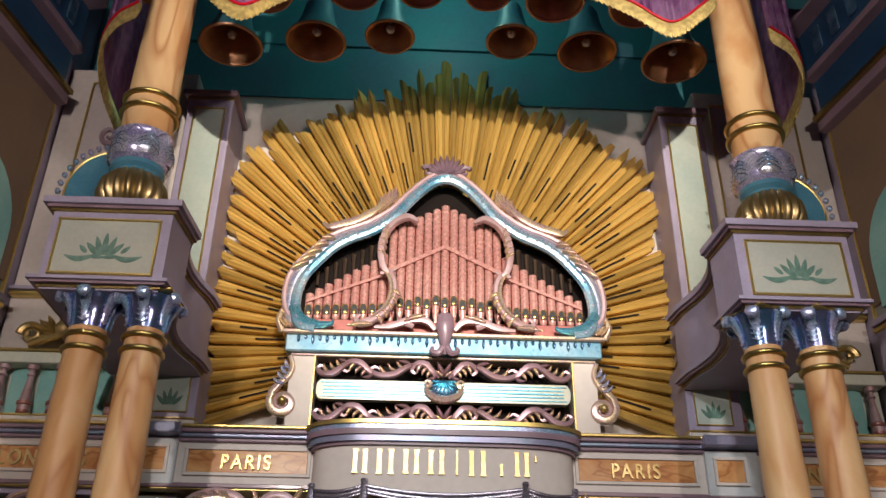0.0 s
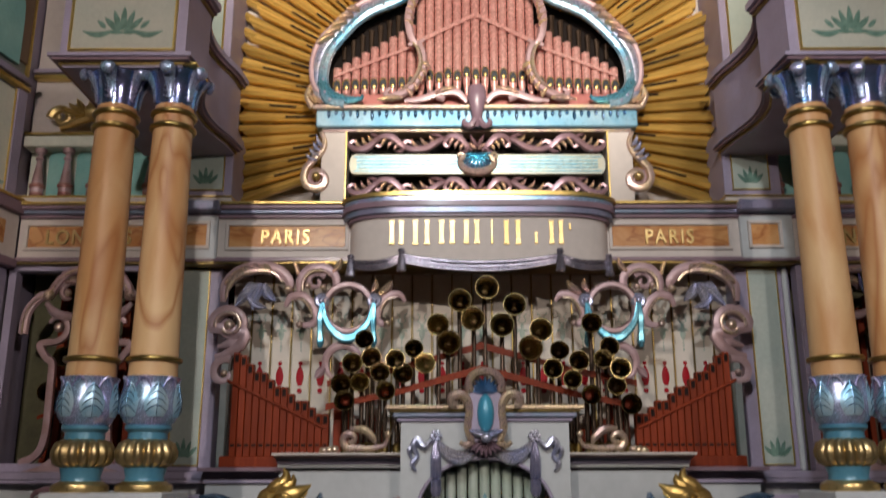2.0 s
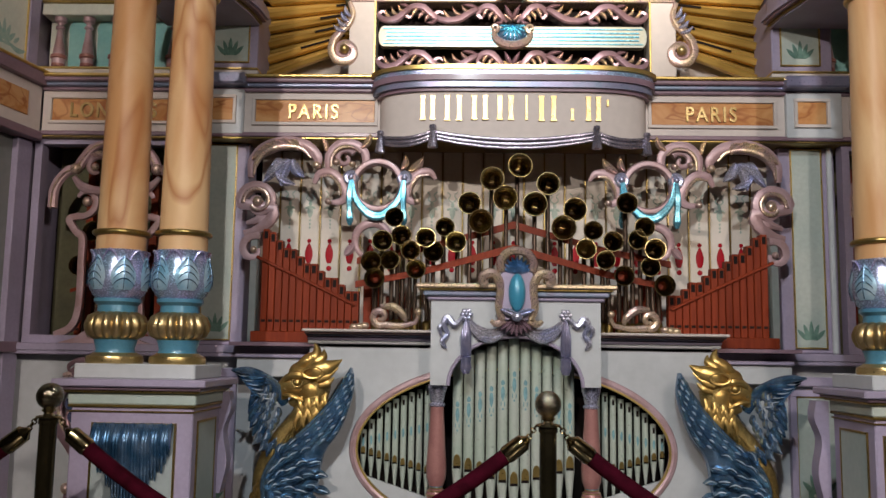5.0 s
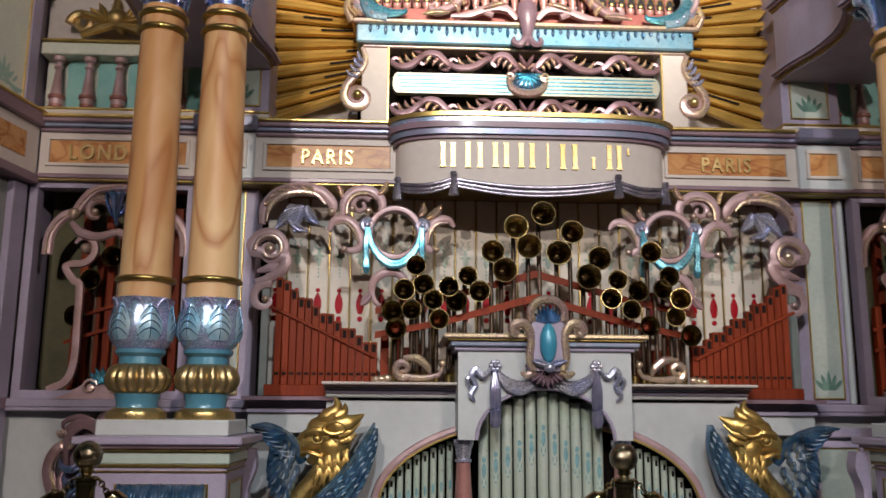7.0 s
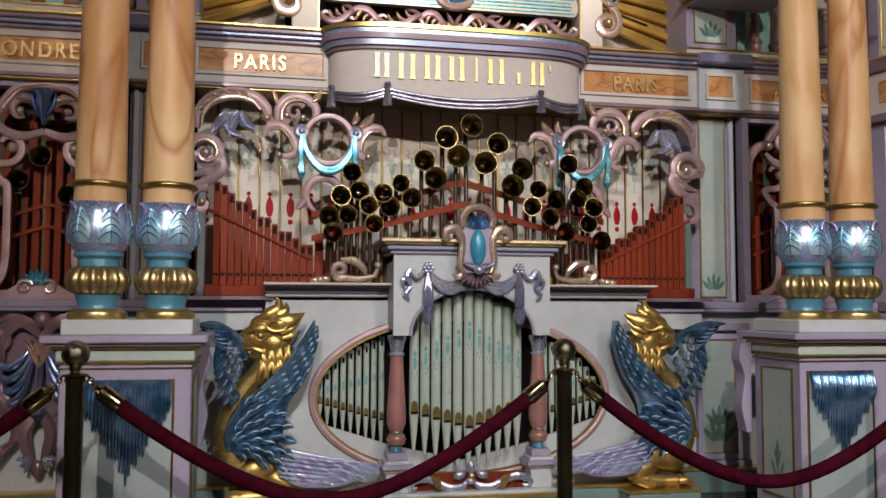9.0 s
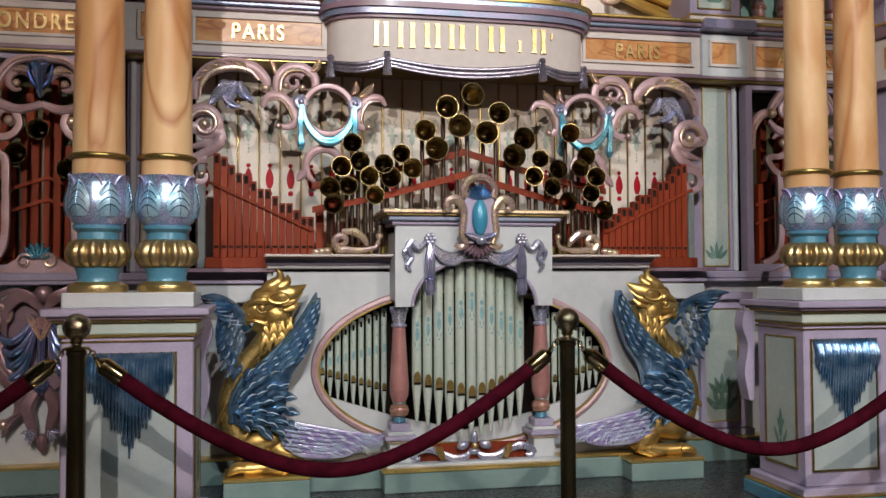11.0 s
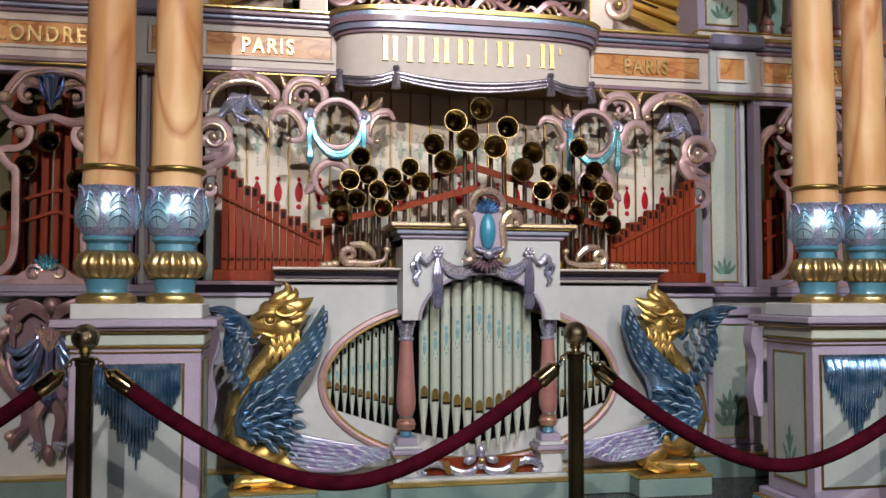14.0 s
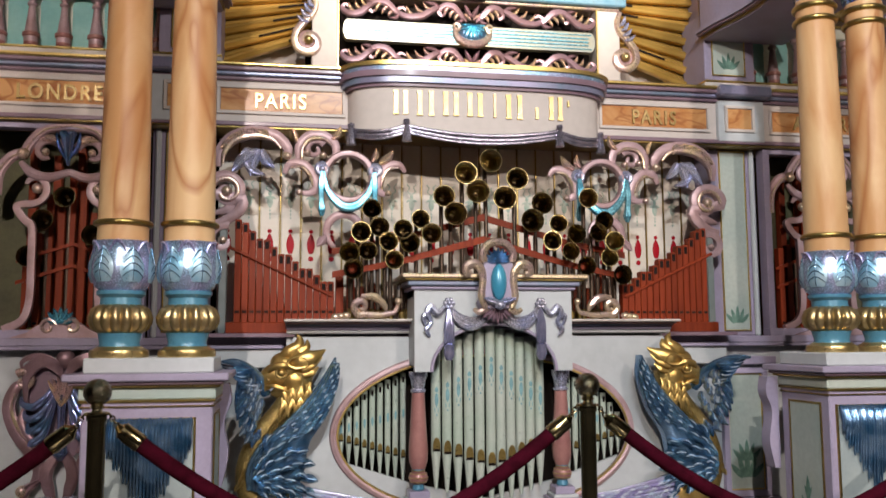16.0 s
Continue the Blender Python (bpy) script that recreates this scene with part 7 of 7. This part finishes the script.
rng = random.Random(4)
for i in range(N):
    a = radians(-110.5 + 221 * i / (N - 1))
    back = i % 2
    R = fan_reach(a) * (1 - (0.08 if abs(a) < 1.2 else 0.03) * rng.random()) - (0.0 if back else 0.05)
    if abs(a) < 1.1 and rng.random() < 0.3:
        R += 0.08
    y = FYY + (0.045 if back else -0.02) + 0.012 * rng.random()
    r0 = min(0.62 if math.cos(a) > 0 else 0.5, R * .6)
    w0, w1 = 0.013 + 0.003 * rng.random(), (0.031 if back else 0.024) + 0.004 * rng.random()
    w1 *= R / 2.0 * .5 + .5
    cut = rng.choice((-1.1, 1.1, 0.4, 0.7, -0.7)) * w1
    peak = rng.random() < 0.25 and abs(a) < 0.9
    top = (R - .03, R + .04, R - .03) if peak else (R - cut, R, R + cut)
    p = part("pipe", fan_rod(bmesh.new(), r0, w0 if rng.random() < .5 else w0 * 1.15, w1, top, 0.045), FAN_WOOD, fan, smooth=False)
    p.location = (0, y, OZ)
    p.rotation_euler = (0, a, 0)
    if not back:
        s0 = r0 + (R - r0) * (0.22 + 0.38 * rng.random())
        ws = w0 + (w1 - w0) * (s0 - r0) / max(.1, R - r0)
        bm = bmesh.new()
        brick(bm, -ws * .25 - .0065, -ws * .25 + .0065, -0.0475, -0.043, s0, s0 + 0.16 + 0.14 * rng.random(), 0.0)
        part("slot", bm, DARK, p, smooth=False)
# near-black board as painted shade between the fan rods
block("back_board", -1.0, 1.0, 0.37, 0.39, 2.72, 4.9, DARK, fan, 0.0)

# ---------------------------------------------------------------- balustrades and upper corners
for s in (-1, 1):
    bal = thing("balustrade", "small balustrade of rose balusters before aqua niches", "balustrade", "balustrades above the frieze")
    block("rail", s * 1.83, s * 2.78, 0.03, 0.16, 3.085, 3.155, IVORY, bal, 0.006)
    block("gold_edge", s * 1.83, s * 2.78, 0.02, 0.16, 3.157, 3.175, OLD_GOLD, bal, 0.003)
    block("kerb", s * 1.47, s * 2.78, -0.02, 0.16, 2.702, 2.74, CREAM, bal, 0.006)
    block("gold_edge", s * 1.47, s * 2.78, -0.026, 0.1, 2.741, 2.752, GOLD_LINE, bal, 0.003)
    block("back_board", s * 1.83, s * 2.78, 0.15, 0.17, 2.753, 3.085, IVORY, bal, 0.003)
    for i in range(6):
        x = 2.69 - 0.172 * i
        if x < 1.83:
            break
        b_ = part("baluster", lathe(bmesh.new(), ((.036, 2.753), (.036, 2.765), (.024, 2.772), (.034, 2.785), (.039, 2.80), (.039, 2.83), (.044, 2.836), (.044, 2.85), (.036, 2.856), (.030, 2.90), (.022, 2.96), (.017, 3.01), (.026, 3.018), (.026, 3.028), (.016, 3.036), (.018, 3.05), (.034, 3.06), (.036, 3.085)), 20, (s * x, .085, 0)), PEARL, bal, "rose pearl turned baluster")
        for z, r in ((2.843, .046), (2.79, .038)):
            part("red_band", lathe(bmesh.new(), ((r - .006, z - .014), (r + .001, z - .008), (r + .001, z + .008), (r - .006, z + .014)), 20, (s * x, .085, 0)), ROSE, b_)
        cx = x - .086
        bm = bmesh.new()
        o = [(cx - .055, 2.753)] + [(cx + .058 * math.cos(radians(a)), 3.03 + .07 * math.sin(radians(a))) for a in range(200, -21, -20)] + [(cx + .055, 2.753)]
        slab(bm, o, .138, .149, sx=s)
        part("niche", bm, AQUA, bal, "pale aqua arched niche", smooth=False)
    pb = thing("corner_panel", "sage stencilled panel with lilac frame above the frieze", "panel", "panels beside the fan")
    block("board", s * 1.48, s * 1.82, 0.0, 0.30, 2.754, 3.198, LILAC, pb, 0.005)
    block("panel", s * 1.53, s * 1.745, -0.008, 0.002, 2.79, 3.16, SAGE_LIGHT, pb, 0.002)
    part("gold_line", frame_bars(bmesh.new(), s * 1.525, s * 1.752, 2.785, 3.165, 0.008, -0.014, -0.002), GOLD_LINE, pb, smooth=False)
    part("stencil", lotus(bmesh.new(), s * 1.638, 2.83, 0.17, -0.010, False), STENCIL, pb)

    sc = thing("gilt_shell", "gilded carved shell and scroll ornament", "carving", "gilt shells behind the columns")
    bm = bmesh.new()
    for k in (-1, 1):
        sweep(bm, spiral(k * .20, 0, .07, .015, 90 - k * 90, 90 + k * 330, 0, 20), (.03, .015), 1, 8)
        sweep(bm, spline([(k * .20, 0, -.07), (k * .10, -.01, -.03), (0, -.02, .0)], 5), (.02, .03, .03), 1, 8)
        for q in range(3):
            leaf(bm, (k * .05, .0), (k * (.10 + .05 * q), .11 - .03 * q), .05, -.03, .03)
    blob(bm, (0, -.02, .03), (.06, .05, .06))
    leaf(bm, (0, .03), (0, .15), .07, -.03, .03)
    part("shell", bm, GOLD, sc)
    block("peg", -.02, .02, .0, .25, -.02, .02, GOLD, sc)
    sc.location = (s * 2.36, 0.03, 3.27)

# ---------------------------------------------------------------- bells, valance, stanchions and ropes


def bell(r, h):
    b = thing("bell", "turquoise bronze bell with a copper inside, hanging from a beam", "bell", "bells under the canopy")
    outp = [(r, 0.0), (r * .97, .02), (r * .80, h * .2), (r * .62, h * .45), (r * .52, h * .7), (r * .47, h * .9), (r * .38, h), (0, h * 1.02)]
    inn = [(0, h * .93), (r * .4, h * .88), (r * .56, h * .45), (r * .74, h * .2), (r * .92, .012), (r, 0.0)]
    part("outside", lathe(bmesh.new(), outp, 36, ends=False), CANOPY, b)
    part("inside", lathe(bmesh.new(), inn, 36, ends=False), BELL_IN, b, "copper brown inside")
    part("lip", lathe(bmesh.new(), [(r * .98 + .012 * math.cos(radians(a)), .008 + .012 * math.sin(radians(a))) for a in range(0, 361, 45)], 36, ends=False), BELL_IN, b)
    bm = blob(bmesh.new(), (0, 0, h * .25), (.035, .035, .035), seg=12)
    brick(bm, -.006, .006, -.006, .006, h * .25, h * .92, 0.0)
    part("clapper", bm, SILVER, b)
    return b


rowa = [(-1.53, .215), (-.945, .205), (-.43, .17), (.43, .175), (.965, .205), (1.58, .225)]
for x, r in rowa:
    b = bell(r, r * 1.9)
    z = 5.30 + (.13 if r < .18 else .06 if r < .21 else 0)
    b.location = (x, -0.36, z)
    block("hanger", -.02, .02, -.02, .02, r * 1.9, 5.93 - z, CANOPY, b)
for x, r in ((-1.9, .2), (-1.25, .2), (-.66, .17), (-.22, .15), (.22, .15), (.66, .19), (1.22, .2)):
    b = bell(r, r * 1.9)
    b.location = (x, -0.86, 5.33 + (.2 - r))
    block("hanger", -.02, .02, -.02, .02, r * 1.9, 6.03 - 5.33 - (.2 - r), CANOPY, b)


def valance(pts, top, label):
    """Pleated cloth hung along a plan line, with a swagged lower edge and a gilt fringe. pts: (x, y, z of lower edge)."""
    v = thing("valance", label, "valance", "cloth valances under the canopy")
    line = spline(pts, 22)
    bm = bmesh.new()
    lo, hi = [], []
    n = len(line)
    for i, p in enumerate(line):
        w = 0.022 * math.sin(i * 1.35) + .01 * math.sin(i * 3.1)
        lo.append(bm.verts.new((p.x, p.y + w, p.z))), hi.append(bm.verts.new((p.x, p.y + w * .4, top)))
    for i in range(n - 1):
        bm.faces.new((lo[i], lo[i + 1], hi[i + 1], hi[i]))
    bmesh.ops.solidify(bm, geom=bm.faces[:], thickness=.01)
    part("cloth", bm, CURTAIN, v)
    bm = bmesh.new()
    for i in range(0, n - 1):
        p, q = line[i], line[i + 1]
        for t in (0, .5):
            m = p * (1 - t) + q * t
            sweep(bm, [(m.x, m.y - .012, m.z + .015), (m.x + .003, m.y - .014, m.z - .035), (m.x - .002, m.y - .012, m.z - .075 - .02 * ((i * 7) % 3) / 3)], (.012, .014, .004), 1, 5)
    part("fringe", bm, FRINGE_GOLD, v, "gold tasselled fringe")
    bm = bmesh.new()
    sweep(bm, [Vector((p.x, p.y - .03, p.z + .02)) for p in line], .008, 1, 5)
    part("braid", bm, RED_DROP, v)
    return v


for s in (-1, 1):
    valance([(s * 0.55, -1.3, 5.07), (s * 0.80, -1.3, 5.0), (s * 1.02, -1.3, 4.88), (s * 1.23, -1.3, 4.74), (s * 1.42, -1.3, 4.88), (s * 1.52, -1.28, 5.0)], 6.6, "violet cloth valance with a gold fringe")
    valance([(s * 1.82, -1.27, 4.76), (s * 1.95, -1.22, 4.70), (s * 2.06, -1.08, 4.62), (s * 2.12, -0.8, 4.58), (s * 2.16, -0.4, 4.60), (s * 2.20, 0.0, 4.66), (s * 2.22, 0.30, 4.72)], 6.6, "violet corner valance with a gold fringe")
valance([(-0.55, -1.3, 5.07), (-0.25, -1.3, 5.12), (0, -1.3, 5.14), (0.25, -1.3, 5.12), (0.55, -1.3, 5.07)], 6.6, "raised middle valance with a gold fringe")


PX = (-3.489, -1.726, 0.037, 1.80)
for x in PX:
    st = thing("stanchion", "dark polished brass rope post with a ball top", "stanchion", "rope posts before the organ", (x, -1.76, 0))
    part("base", lathe(bmesh.new(), ((.16, 0), (.16, .012), (.14, .022), (.06, .04), (.035, .055)), 36), BRASS, st)
    part("post", lathe(bmesh.new(), ((.030, .05), (.030, .86), (.034, .862), (.034, .875), (.030, .88)), 28), POST, st, "black and brass tube")
    part("neck", lathe(bmesh.new(), ((.030, .88), (.02, .89), (.016, .90), (.026, .908), (.018, .918)), 24), BRASS, st)
    part("ball", blob(bmesh.new(), (0, 0, .958), (.047, .047, .047), seg=28), BALL, st, "crackled brass ball")
    bm = bmesh.new()
    sweep(bm, spiral(0, 0, .038, .038, 0, 345, 0, 23), .006, 1, 6, closed=True)
    bm.transform(Matrix.Translation((0, 0, .885)) @ Matrix.Rotation(radians(90), 4, "X"))
    part("ring", bm, BRASS, st)

for a, b in zip(PX, PX[1:]):
    rp = thing("barrier_rope", "wine red velvet rope with brass end sleeves", "rope", "ropes between the posts", (a, -1.76, 0))
    L = b - a
    zf = lambda u: 0.43 + 0.47 * (((2 * u - 1) ** 2 + 0.04) ** 0.78 - 0.04 ** 0.78) / (1.04 ** 0.78 - 0.04 ** 0.78)
    u0 = 0.125 / L
    pts = [(L * (u0 + (1 - 2 * u0) * i / 40), 0, zf(u0 + (1 - 2 * u0) * i / 40)) for i in range(41)]
    part("cord", sweep(bmesh.new(), pts, .028, 1, 14), VELVET, rp, "wine red velvet cord")
    for k in (0, 1):
        e, d = Vector(pts[0 if k == 0 else -1]), (Vector(pts[0 if k == 0 else -1]) - Vector(pts[1 if k == 0 else -2])).normalized()
        part("end_sleeve", sweep(bmesh.new(), [e - d * .03, e - d * .02, e + d * .05, e + d * .06, e + d * .075], (.03, .033, .031, .02, .008), 1, 14), BRASS, rp)
        hook = Vector((0.04 if k == 0 else L - 0.04, 0, 0.885))
        bm = bmesh.new()
        st_ = e + d * .07
        for q in range(4):
            c = st_ * (1 - (q + .5) / 4) + hook * ((q + .5) / 4)
            dd = (hook - st_).normalized() * (hook - st_).length * .16
            nn = Vector((-dd.z, 0, dd.x)).normalized() * .008
            if q % 2:
                nn = Vector((0, .008, 0))
            sweep(bm, [c - dd, c - dd * .5 + nn, c + dd * .5 + nn, c + dd, c + dd * .5 - nn, c - dd * .5 - nn], .0032, 1, 5, closed=True)
        part("chain", bm, BRASS, rp)
